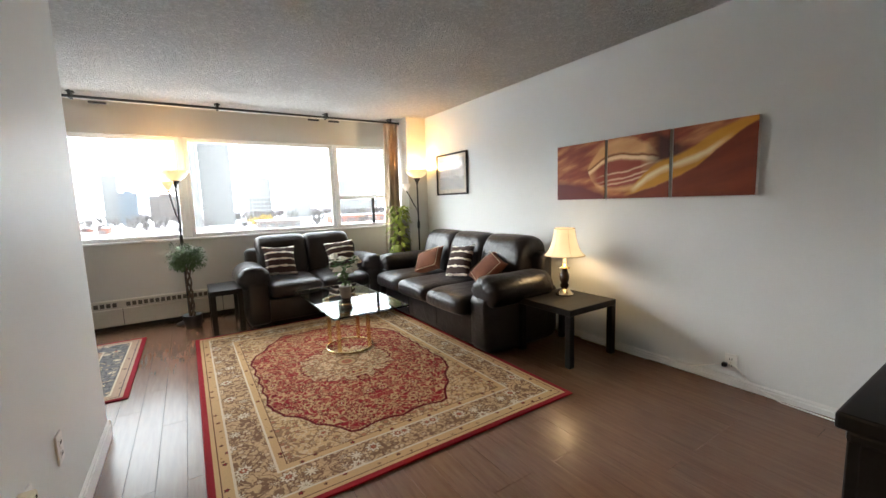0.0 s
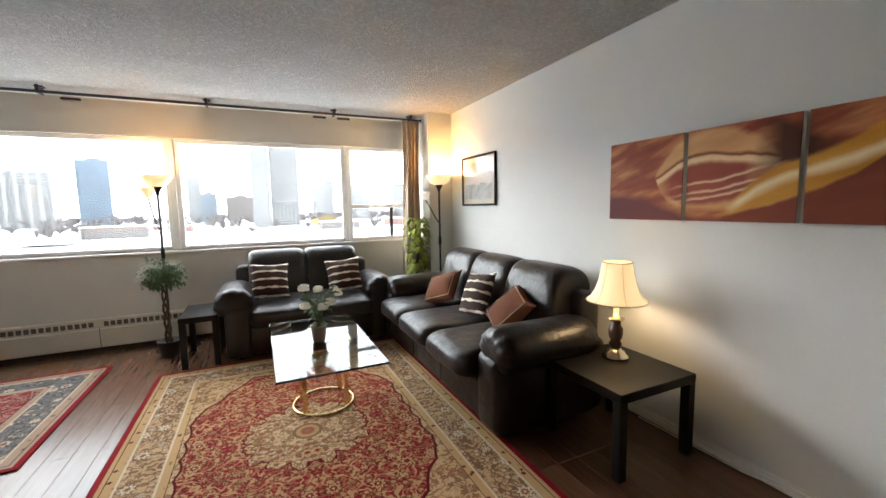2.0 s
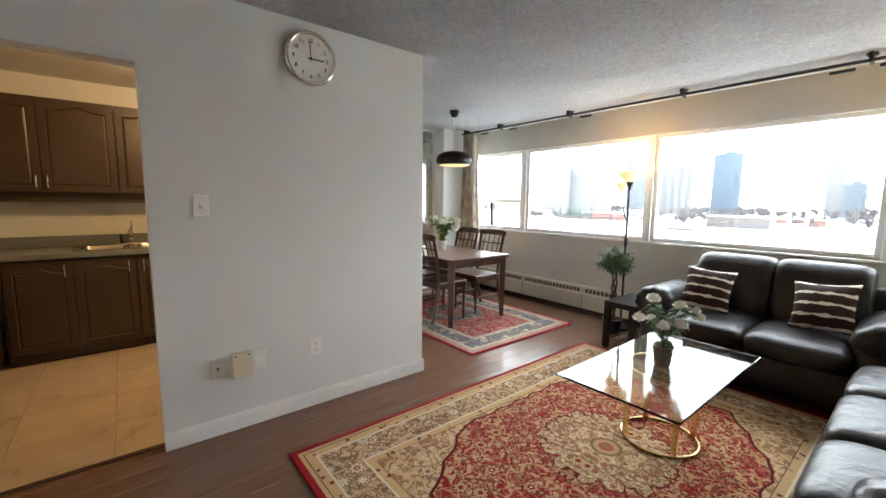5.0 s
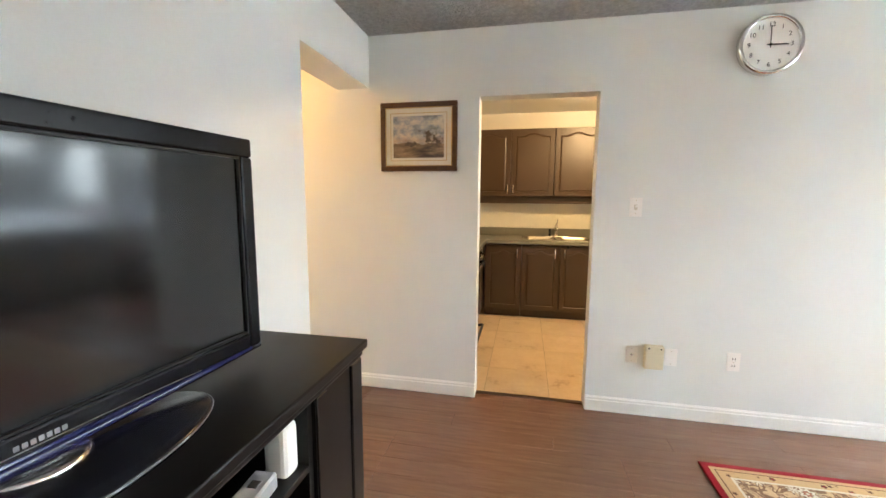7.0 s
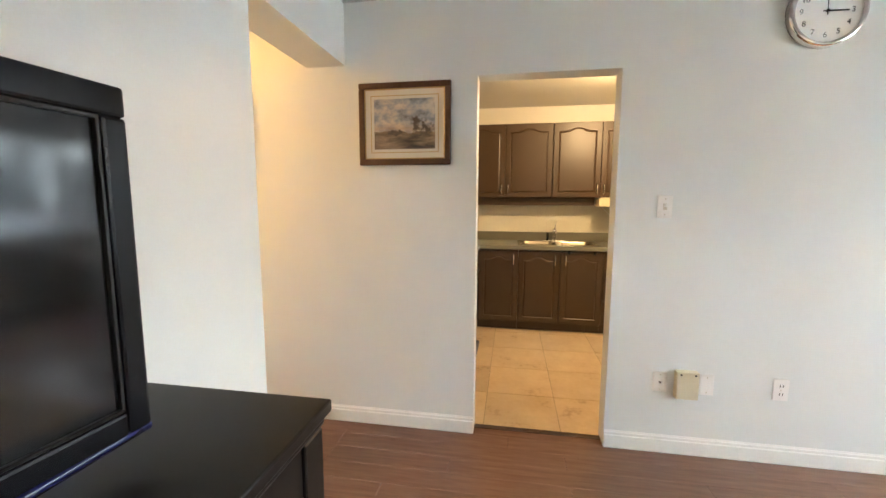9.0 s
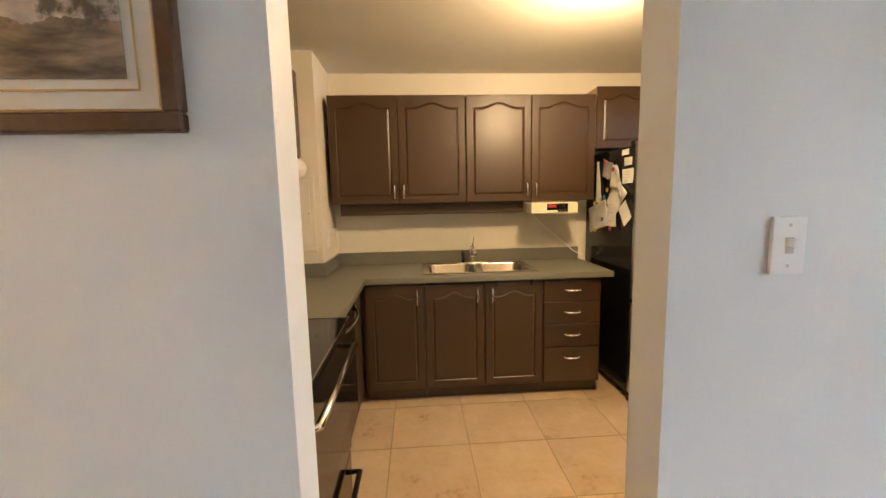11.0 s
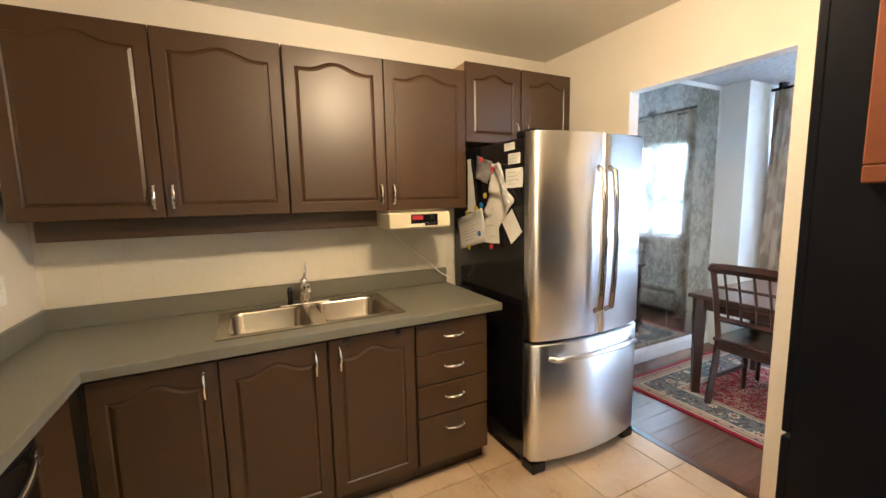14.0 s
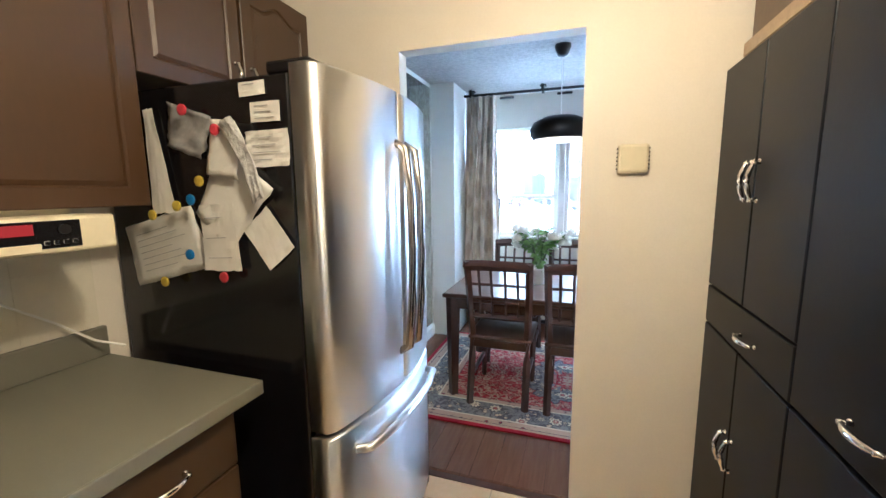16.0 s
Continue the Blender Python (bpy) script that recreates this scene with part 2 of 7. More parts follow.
    out = mix(m, 0.25, out, ramp(m, fuzz, [(0.3, (0.35, 0.35, 0.35)), (0.7, (1, 1, 1))]), "MULTIPLY")
    out = mix(m, 0.2, out, ramp(m, worn, [(0.35, (0.7, 0.66, 0.62)), (0.65, (1, 1, 1))]), "MULTIPLY")
    L(m, out, b.inputs["Base Color"])
    bump(m, b, fuzz, 0.6, 0.004)
    b.inputs["Specular IOR Level"].default_value = 0.15
    return m


def leather():
    m, b = base("brown_black_leather", 0.33)
    v = coords(m)
    n1 = noise_tex(m, v, 4.5, 4, 0.6)
    vo = N(m, "ShaderNodeTexVoronoi", Scale=170)
    L(m, v, vo.inputs["Vector"])
    L(m, ramp(m, n1, [(0.3, (0.005, 0.0037, 0.0043)), (0.7, (0.012, 0.0082, 0.009))]), b.inputs["Base Color"])
    L(m, calc(m, "MULTIPLY_ADD", n1, 0.08, 0.31), b.inputs["Roughness"])
    crease = noise_tex(m, v, 8, 3, 0.55)
    fold = N(m, "ShaderNodeTexNoise", Scale=3.6, Detail=2.0, Distortion=1.2)
    L(m, v, fold.inputs["Vector"])
    ridge = calc(m, "ABSOLUTE", calc(m, "SUBTRACT", fold.outputs[0], 0.5))
    creased = calc(m, "ADD", crease, calc(m, "MULTIPLY", calc(m, "MINIMUM", ridge, 0.09), 0.9))
    bump(m, b, calc(m, "MULTIPLY_ADD", vo.outputs["Distance"], 0.04, creased), 0.5, 0.022)
    return m


popcorn_mat = popcorn()
plank_mat = plank_wood()
tile_mat = travertine()
leather_mat = leather()
black_wood = surface("black_stained_wood", (0.007, 0.006, 0.006), 0.32, vary=0.3, grain=60, stretch=(1, 8, 1), bumpy=0.1)
black_wood.node_tree.nodes["Principled BSDF"].inputs["Specular IOR Level"].default_value = 0.2
dark_wood = surface("dark_walnut_wood", (0.060, 0.026, 0.015), 0.28, vary=0.35, grain=40, stretch=(3, 3, 0.6), bumpy=0.08, coat=0.3)
cabinet_brown = surface("brown_cabinet_paint", (0.055, 0.027, 0.009), 0.345, vary=0.10, grain=70, stretch=(1, 1, 0.3), bumpy=0.05)
cabinet_brown.node_tree.nodes["Principled BSDF"].inputs["Specular IOR Level"].default_value = 0.65
pantry_grey = surface("dark_grey_cabinet_paint", (0.005, 0.006, 0.011), 0.40, vary=0.15, grain=60, bumpy=0.05)
pantry_grey.node_tree.nodes["Principled BSDF"].inputs["Specular IOR Level"].default_value = 0.2
chrome = surface("chrome", (0.85, 0.84, 0.82), 0.12, 1.0, vary=0.03, bumpy=0)
brass = surface("brass", (0.83, 0.62, 0.33), 0.22, 1.0, vary=0.06, bumpy=0)
black_metal = surface("black_metal", (0.012, 0.012, 0.013), 0.4, 0.3, vary=0.2, bumpy=0.05)
black_plastic = surface("black_plastic", (0.008, 0.008, 0.010), 0.16, vary=0.2, bumpy=0)
white_plastic = surface("white_plastic", (0.90, 0.89, 0.86), 0.3, vary=0.03, bumpy=0)
cream_plastic = surface("cream_plastic", (0.74, 0.68, 0.50), 0.4, vary=0.05, bumpy=0)
grout = surface("grout", (0.42, 0.32, 0.21), 0.9, vary=0.2, grain=120, bumpy=0.3)
subfloor = surface("subfloor", (0.02, 0.012, 0.008), 0.8, vary=0.2)


def glass(name, tint=(1, 1, 1), rough=0.0):
    m, b = base(name, rough)
    b.inputs["Base Color"].default_value = (*tint, 1)
    b.inputs["Transmission Weight"].default_value = 1.0
    b.inputs["IOR"].default_value = 1.33
    return m


def pane_glass(name, tint):
    m = bpy.data.materials.new(name)
    m.use_nodes = True
    nt = m.node_tree
    nt.nodes.clear()
    o = nt.nodes.new("ShaderNodeOutputMaterial")
    tr = nt.nodes.new("ShaderNodeBsdfTransparent")
    tr.inputs[0].default_value = (*tint, 1)
    gl = nt.nodes.new("ShaderNodeBsdfGlossy")
    gl.inputs["Roughness"].default_value = 0.02
    lw = nt.nodes.new("ShaderNodeLayerWeight")
    pw = nt.nodes.new("ShaderNodeMath")
    pw.operation = "POWER"
    pw.inputs[1].default_value = 5.0
    fr = nt.nodes.new("ShaderNodeMath")
    fr.operation = "MULTIPLY_ADD"
    fr.inputs[1].default_value, fr.inputs[2].default_value = 0.9, 0.03
    nt.links.new(lw.outputs["Facing"], pw.inputs[0])
    nt.links.new(pw.outputs[0], fr.inputs[0])
    mx = nt.nodes.new("ShaderNodeMixShader")
    nt.links.new(fr.outputs[0], mx.inputs[0])
    nt.links.new(tr.outputs[0], mx.inputs[1])
    nt.links.new(gl.outputs[0], mx.inputs[2])
    nt.links.new(mx.outputs[0], o.inputs[0])
    return m


window_glass = pane_glass("window_glass", (0.42, 0.44, 0.45))
picture_glass = pane_glass("picture_glass", (0.97, 0.97, 0.97))
table_glass = glass("table_glass", (0.86, 0.95, 0.92))
table_glass.node_tree.nodes["Principled BSDF"].inputs["IOR"].default_value = 1.22


# ---- geometry helpers ----
def box(bm, lo, hi, bevel=0.0, seg=1):
    c = [(a + b) / 2 for a, b in zip(lo, hi)]
    s = [abs(b - a) for a, b in zip(lo, hi)]
    r = bmesh.ops.create_cube(bm, size=1.0, matrix=Matrix.LocRotScale(c, None, s))
    if bevel:
        es = list({e for v in r["verts"] for e in v.link_edges})
        bmesh.ops.bevel(bm, geom=es, offset=min(bevel, min(s) * 0.45), segments=seg, affect="EDGES", profile=0.5)
    return bm


def rod(bm, p0, p1, r0, r1=None, seg=12):
    p0, p1 = Vector(p0), Vector(p1)
    d = p1 - p0
    m = Matrix.Translation((p0 + p1) / 2) @ d.to_track_quat("Z", "Y").to_matrix().to_4x4()
    bmesh.ops.create_cone(bm, cap_ends=True, segments=seg, radius1=r0, radius2=r0 if r1 is None else r1, depth=d.length, matrix=m)
    return bm


def lathe(bm, profile, centre=(0, 0, 0), seg=24, close=True):
    rings = []
    for r, z in profile:
        rings.append([bm.verts.new((centre[0] + r * math.cos(2 * math.pi * k / seg), centre[1] + r * math.sin(2 * math.pi * k / seg), centre[2] + z)) for k in range(seg)])
    for a, b in zip(rings, rings[1:]):
        for k in range(seg):
            bm.faces.new((a[k], a[(k + 1) % seg], b[(k + 1) % seg], b[k]))
    if close:
        bm.faces.new(rings[0][::-1])
        bm.faces.new(rings[-1])
    return bm


def tube(bm, pts, r, seg=8, closed=False):
    pts = [Vector(p) for p in pts]
    n = len(pts)
    rings = []
    for i, p in enumerate(pts):
        a = pts[(i - 1) % n] if closed or i else p
        b = pts[(i + 1) % n] if closed or i < n - 1 else p
        q = (b - a).normalized().to_track_quat("Z", "Y")
        rr = r[i] if isinstance(r, (list, tuple)) else r
        rings.append([bm.verts.new(p + q @ Vector((rr * math.cos(2 * math.pi * k / seg), rr * math.sin(2 * math.pi * k / seg), 0))) for k in range(seg)])
    pairs = list(zip(rings, rings[1:])) + ([(rings[-1], rings[0])] if closed else [])
    for a, b in pairs:
        for k in range(seg):
            bm.faces.new((a[k], a[(k + 1) % seg], b[(k + 1) % seg], b[k]))
    if not closed:
        bm.faces.new(rings[0][::-1])
        bm.faces.new(rings[-1])
    return bm


def puff(bm, centre, half, e1=0.45, e2=0.45, rot=None, nu=28, nv=16, wrinkle=0.0, seed=0.0):
    """A rounded cushion: a superellipsoid, softly dented."""
    def p(v, e):
        return math.copysign(abs(v) ** e, v)
    rings = []
    for j in range(1, nv):
        t = -math.pi / 2 + math.pi * j / nv
        ring = []
        for i in range(nu):
            u = 2 * math.pi * i / nu
            v = Vector((half[0] * p(math.cos(t), e1) * p(math.cos(u), e2), half[1] * p(math.cos(t), e1) * p(math.sin(u), e2), half[2] * p(math.sin(t), e1)))
            if wrinkle:
                v *= 1 + wrinkle * noise.noise(v * 7 + Vector((seed, seed, 0)))
            if rot:
                v = rot @ v
            ring.append(bm.verts.new(v + Vector(centre)))
        rings.append(ring)
    ends = []
    for s in (-1, 1):
        v = Vector((0, 0, s * half[2]))
        if rot:
            v = rot @ v
        ends.append(bm.verts.new(v + Vector(centre)))
    for a, b in zip(rings, rings[1:]):
        for k in range(nu):
            bm.faces.new((a[k], a[(k + 1) % nu], b[(k + 1) % nu], b[k]))
    for k in range(nu):
        bm.faces.new((ends[0], rings[0][(k + 1) % nu], rings[0][k]))
        bm.faces.new((ends[1], rings[-1][k], rings[-1][(k + 1) % nu]))
    return bm


def mesh_of(name, bm, material, smooth=False):
    bmesh.ops.recalc_face_normals(bm, faces=bm.faces)
    me = bpy.data.meshes.new(name)
    bm.to_mesh(me)
    bm.free()
    if smooth:
        me.shade_smooth()
    me.materials.append(material)
    return me


def part(name, bm, material, parent, label="", smooth=False):
    ob = new(name, mesh_of(name, bm, material, smooth))
    ob.parent = parent
    return tagged(ob, label)


def thing(name, label, category, m=None, group=""):
    ob = new(name)
    ob.empty_display_size = 0.1
    if m is not None:
        ob.matrix_world = m
    return tagged(ob, label, category, group)


def single(name, bm, material, label, category, m=None, group="", smooth=False):
    ob = new(name, mesh_of(name, bm, material, smooth))
    if m is not None:
        ob.matrix_world = m
    return tagged(ob, label, category, group)


def structure(name, bm, material, label="", category="", smooth=False):
    ob = new(name, mesh_of(name, bm, material, smooth))
    return tagged(ob, label, category or name.split("_")[0], kind="structure")


B = bmesh.new


def wall_mesh(axis, c0, c1, u0, u1, z0, z1, holes=()):
    """A wall from c0 to c1 along its thickness, u0 to u1 along its length, with holes (ua, ub, za, zb) through it."""
    bm = bmesh.new()
    us = sorted({u0, u1, *[h[0] for h in holes], *[h[1] for h in holes]})
    zs = sorted({z0, z1, *[h[2] for h in holes], *[h[3] for h in holes]})

    def solid(i, j):
        if not (0 <= i < len(us) - 1 and 0 <= j < len(zs) - 1):
            return False
        u, z = (us[i] + us[i + 1]) / 2, (zs[j] + zs[j + 1]) / 2
        return not any(h[0] < u < h[1] and h[2] < z < h[3] for h in holes)

    def vert(c, u, z):
        return bm.verts.new((c, u, z) if axis == "x" else (u, c, z))

    def quad(*ps):
        bm.faces.new([vert(*p) for p in ps])

    for i in range(len(us) - 1):
        for j in range(len(zs) - 1):
            if not solid(i, j):
                continue
            a, b, c, d = us[i], us[i + 1], zs[j], zs[j + 1]
            for k in (c0, c1):
                quad((k, a, c), (k, b, c), (k, b, d), (k, a, d))
            if not solid(i - 1, j):
                quad((c0, a, c), (c1, a, c), (c1, a, d), (c0, a, d))
            if not solid(i + 1, j):
                quad((c0, b, c), (c1, b, c), (c1, b, d), (c0, b, d))
            if not solid(i, j - 1):
                quad((c0, a, c), (c1, a, c), (c1, b, c), (c0, b, c))
            if not solid(i, j + 1):
                quad((c0, a, d), (c1, a, d), (c1, b, d), (c0, b, d))
    bmesh.ops.remove_doubles(bm, verts=bm.verts, dist=0.0005)
    return bm


# ---- the shell of the flat ----
H = 2.44
EAST, NORTH, WEST_D, WEST_K = 3.13, 6.26, -2.75, -2.90
KW0, KW1 = -0.42, -0.295
KN0, KN1 = 3.59, 3.67
SOUTH_K, TVW = 0.25, 0.37
CORNER, DOOR0, DOOR1 = 3.565, 1.117, 1.846
WIN = [(-2.50, -1.63), (-1.50, 0.15), (0.26, 1.94), (2.03, 2.75)]
SILL, HEAD = 0.98, 2.07

structure("wall_east", wall_mesh("x", EAST, EAST + 0.15, -2.6, NORTH + 0.2, -0.05, H + 0.1), wall_paint, "pale blue-grey painted plaster wall", "wall")
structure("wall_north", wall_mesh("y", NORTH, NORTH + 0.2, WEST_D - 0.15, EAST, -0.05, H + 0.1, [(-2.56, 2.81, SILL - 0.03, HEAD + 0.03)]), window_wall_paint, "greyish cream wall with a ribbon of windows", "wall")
structure("wall_kitchen", wall_mesh("x", KW0, KW1, -2.6, CORNER, -0.05, H + 0.1, [(DOOR0, DOOR1, -0.05, 2.025)]), wall_paint, "pale painted wall with the kitchen doorway", "wall")
structure("wall_kitchen_north", wall_mesh("y", KN0, KN1, WEST_K, -0.62, -0.05, H + 0.1, [(-2.17, -1.385, -0.05, 2.06)]), cream_paint, "cream wall with an opening to the dining area", "wall")
bm = B()
splay = [(-0.62, KN1), (-0.62, KN0), (KW0, CORNER - 0.09), (KW0, CORNER)]
foot_r, head_r = [[bm.verts.new((x, y, z)) for x, y in splay] for z in (-0.05, H + 0.1)]
bm.faces.new(foot_r[::-1]), bm.faces.new(head_r)
for k in range(4):
    bm.faces.new((foot_r[k], foot_r[(k + 1) % 4], head_r[(k + 1) % 4], head_r[k]))
structure("wall_return", bm, wall_paint, "pale painted wall end beside the dining area", "wall")
structure("wall_kitchen_west", wall_mesh("x", WEST_K - 0.15, WEST_K, SOUTH_K - 0.15, KN1, -0.05, H + 0.1), cream_paint, "cream kitchen wall behind the sink", "wall")
structure("wall_kitchen_south", wall_mesh("y", SOUTH_K - 0.15, SOUTH_K, WEST_K, KW0, -0.05, H + 0.1), cream_paint, "cream kitchen wall behind the stove", "wall")
structure("wall_dining_west", wall_mesh("x", WEST_D - 0.15, WEST_D, KN1, NORTH, -0.05, H + 0.1), wall_paint, "pale dining area wall behind the mirror", "wall")
structure("wall_tv", wall_mesh("y", TVW - 0.12, TVW, 0.55, EAST, -0.05, H + 0.1), wall_paint, "pale wall behind the television", "wall")
structure("wall_hall_east", wall_mesh("x", 0.55, 0.67, -2.6, TVW - 0.12, -0.05, H + 0.1), wall_paint, "pale hallway wall", "wall")
structure("wall_hall_end", wall_mesh("y", -2.75, -2.6, KW0, EAST, -0.05, H + 0.1), cream_paint, "cream wall at the hallway's end", "wall")
structure("hall_soffit", box(B(), (KW1, TVW - 0.23, 2.11), (0.55, TVW, H)), wall_paint, "dropped beam over the hallway's mouth", "beam")
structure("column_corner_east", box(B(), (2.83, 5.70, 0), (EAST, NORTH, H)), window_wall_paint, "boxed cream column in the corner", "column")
structure("column_corner_west", box(B(), (WEST_D, 5.56, 0), (-2.52, NORTH, H)), wall_paint, "boxed pale column in the corner", "column")
structure("pipe_chase", box(B(), (WEST_K, SOUTH_K, 0.0), (-2.41, 0.69, H)), cream_paint, "boxed cream pipe chase in the kitchen corner", "column")

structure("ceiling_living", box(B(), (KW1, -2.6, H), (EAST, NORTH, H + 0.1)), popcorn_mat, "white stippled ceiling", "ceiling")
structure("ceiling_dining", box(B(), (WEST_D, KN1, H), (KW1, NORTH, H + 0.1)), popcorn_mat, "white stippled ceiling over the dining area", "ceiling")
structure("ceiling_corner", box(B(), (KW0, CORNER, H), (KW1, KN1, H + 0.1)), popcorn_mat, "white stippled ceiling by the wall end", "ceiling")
structure("ceiling_kitchen", box(B(), (WEST_K, SOUTH_K, H), (KW0, KN0, H + 0.1)), kitchen_ceiling_paint, "cream painted kitchen ceiling", "ceiling")

floor = structure("floor_living", box(B(), (WEST_D, -2.6, -0.1), (EAST, NORTH, -0.013)), subfloor, "dark brown laminate plank floor", "floor")
kitchen_floor = structure("floor_kitchen", box(B(), (WEST_K, SOUTH_K, -0.012), (KW0 + 0.06, KN0 + 0.04, -0.004)), grout, "beige stone-look tile floor", "floor")
structure("threshold_strip", box(B(), (KW0 + 0.03, DOOR0, -0.004), (KW0 + 0.07, DOOR1, 0.004), 0.002), dark_wood, "dark wooden threshold strip", "trim")
structure("threshold_strip_dining", box(B(), (-2.17, KN0 + 0.02, -0.004), (-1.40, KN0 + 0.06, 0.004), 0.002), dark_wood, "dark wooden threshold strip", "trim")


def baseboard(axis, c, side, u0, u1, h=0.10):
    bm = B()
    for z0, z1, t in ((0, h - 0.025, 0.014), (h - 0.025, h - 0.008, 0.010), (h - 0.008, h, 0.006)):
        lo, hi = sorted((c, c + side * t))
        box(bm, (lo, u0, z0) if axis == "x" else (u0, lo, z0), (hi, u1, z1) if axis == "x" else (u1, hi, z1), 0.002)
    return structure("baseboard", bm, trim_paint, "white moulded baseboard", "baseboard")


baseboard("x", KW1, 1, DOOR1, CORNER + 0.014)
baseboard("x", KW1, 1, -2.6, DOOR0)
baseboard("y", CORNER, 1, KW0, KW1 + 0.014)
baseboard("y", KN1, 1, KW1 - 1.0, -0.62)
baseboard("y", TVW, 1, 0.55, EAST)
baseboard("x", EAST, -1, TVW, 5.70, 0.06)
baseboard("x", WEST_D, 1, KN1, 5.56, 0.12)


# ---- windows ----
def window_unit(i, x0, x1, slider):
    w = thing("window_%d" % (i + 1), "white-framed window looking over snow and towers", "window")
    w["kind"] = "structure"
    y0, y1 = NORTH + 0.04, NORTH + 0.09
    bm = B()
    f = 0.03
    for lo, hi in (((x0 - f, y0, SILL - f), (x0 + 0.012, y1, HEAD + f)), ((x1 - 0.012, y0, SILL - f), (x1 + f, y1, HEAD + f)),
                   ((x0 + 0.012, y0, SILL - f), (x1 - 0.012, y1, SILL + 0.012)), ((x0 + 0.012, y0, HEAD - 0.012), (x1 - 0.012, y1, HEAD + f))):
        box(bm, lo, hi, 0.004)
    part("window_frame", bm, trim_paint, w, "white painted frame")
    g0 = SILL + 0.012
    if slider:
        part("transom_bar", box(B(), (x0 + 0.012, y0 - 0.005, 1.355), (x1 - 0.012, y1, 1.395), 0.004), trim_paint, w)
        xm = x0 + (x1 - x0) * (0.72 if slider > 0 else 0.3)
        part("sash_bar", box(B(), (xm - 0.02, y0 + 0.01, g0), (xm + 0.02, y1 - 0.005, 1.355), 0.003), black_metal, w, "dark sliding sash edge")
        p2 = part("lower_pane", box(B(), (x0 + 0.012, y0 + 0.022, g0), (x1 - 0.012, y0 + 0.027, 1.355)), window_glass, w)
        p2.visible_shadow = False
        g0 = 1.395
    p = part("pane", box(B(), (x0 + 0.012, y0 + 0.022, g0), (x1 - 0.012, y0 + 0.027, HEAD - 0.012)), window_glass, w)
    p.visible_shadow = False


for i, (a, b_) in enumerate(WIN):
    window_unit(i, a, b_, {0: -1, 3: 1}.get(i, 0))
for i in range(3):
    structure("window_mullion", box(B(), (WIN[i][1] + 0.03, NORTH + 0.01, SILL - 0.03), (WIN[i + 1][0] - 0.03, NORTH + 0.10, HEAD + 0.03), 0.004), trim_paint, "white mullion between windows", "window trim")
structure("window_sill", box(B(), (-2.56, NORTH - 0.02, SILL - 0.055), (2.81, NORTH + 0.09, SILL - 0.03), 0.006), trim_paint, "white window sill", "window sill")

# ---- outside ----
snow = surface("snow", (0.72, 0.74, 0.77), 0.9, vary=0.10, grain=0.05, big=0.012, bumpy=0.0)
asphalt = surface("wet_asphalt", (0.20, 0.20, 0.21), 0.8, vary=0.25, grain=0.2, big=0.03, bumpy=0)
concrete = surface("pale_concrete", (0.285, 0.278, 0.268), 0.8, vary=0.1, grain=0.5, big=0.05, bumpy=0)
tower_glass = surface("blue_tower_glass", (0.085, 0.115, 0.145), 0.3, vary=0.2, grain=0.3, big=0.03, bumpy=0)
dim_glass = surface("dim_window_glass", (0.10, 0.10, 0.10), 0.4, vary=0.3, grain=0.6, bumpy=0)
brick_far = surface("brown_brick_far", (0.15, 0.12, 0.105), 0.85, vary=0.2, grain=0.3, bumpy=0)
red_far = surface("red_roof", (0.24, 0.10, 0.07), 0.8, vary=0.2, grain=0.3, bumpy=0)
bare_tree = surface("bare_branches", (0.115, 0.10, 0.095), 0.9, vary=0.3, grain=2.0, bumpy=0)
yellow_tree = surface("yellowed_willow", (0.30, 0.21, 0.07), 0.9, vary=0.3, grain=2.0, bumpy=0)
conifer_mat = surface("far_conifer", (0.09, 0.115, 0.10), 0.9, vary=0.3, grain=2.0, bumpy=0)
GZ = -19.0
bm = B()
box(bm, (-2500, 40, GZ - 1), (2500, 3500, GZ))
structure("ground", bm, snow, "snow-covered ground reaching the horizon", "ground")


def road(x0, y0, x1, y1, w):
    d = Vector((x1 - x0, y1 - y0, 0))
    n = Vector((-d.y, d.x, 0)).normalized() * w / 2
    bm = B()
    vs = [bm.verts.new(Vector(p) + Vector((0, 0, GZ + 0.12))) for p in ((x0 + n.x, y0 + n.y, 0), (x0 - n.x, y0 - n.y, 0), (x1 - n.x, y1 - n.y, 0), (x1 + n.x, y1 + n.y, 0))]
    r = bmesh.ops.extrude_face_region(bm, geom=[bm.faces.new(vs)])
    bmesh.ops.translate(bm, vec=(0, 0, -0.1), verts=[v for v in r["geom"] if isinstance(v, bmesh.types.BMVert)])
    structure("road", bm, asphalt, "wet grey road between snowbanks", "road")


road(-110, 150, -150, 700, 26)
road(-420, 330, 500, 360, 16)
road(-60, 250, 400, 300, 12)


def ray_x(px, y):
    """Place across, at a distance y, of a bearing seen from the room."""
    return 1.7 + (px - 784) / 706 * y


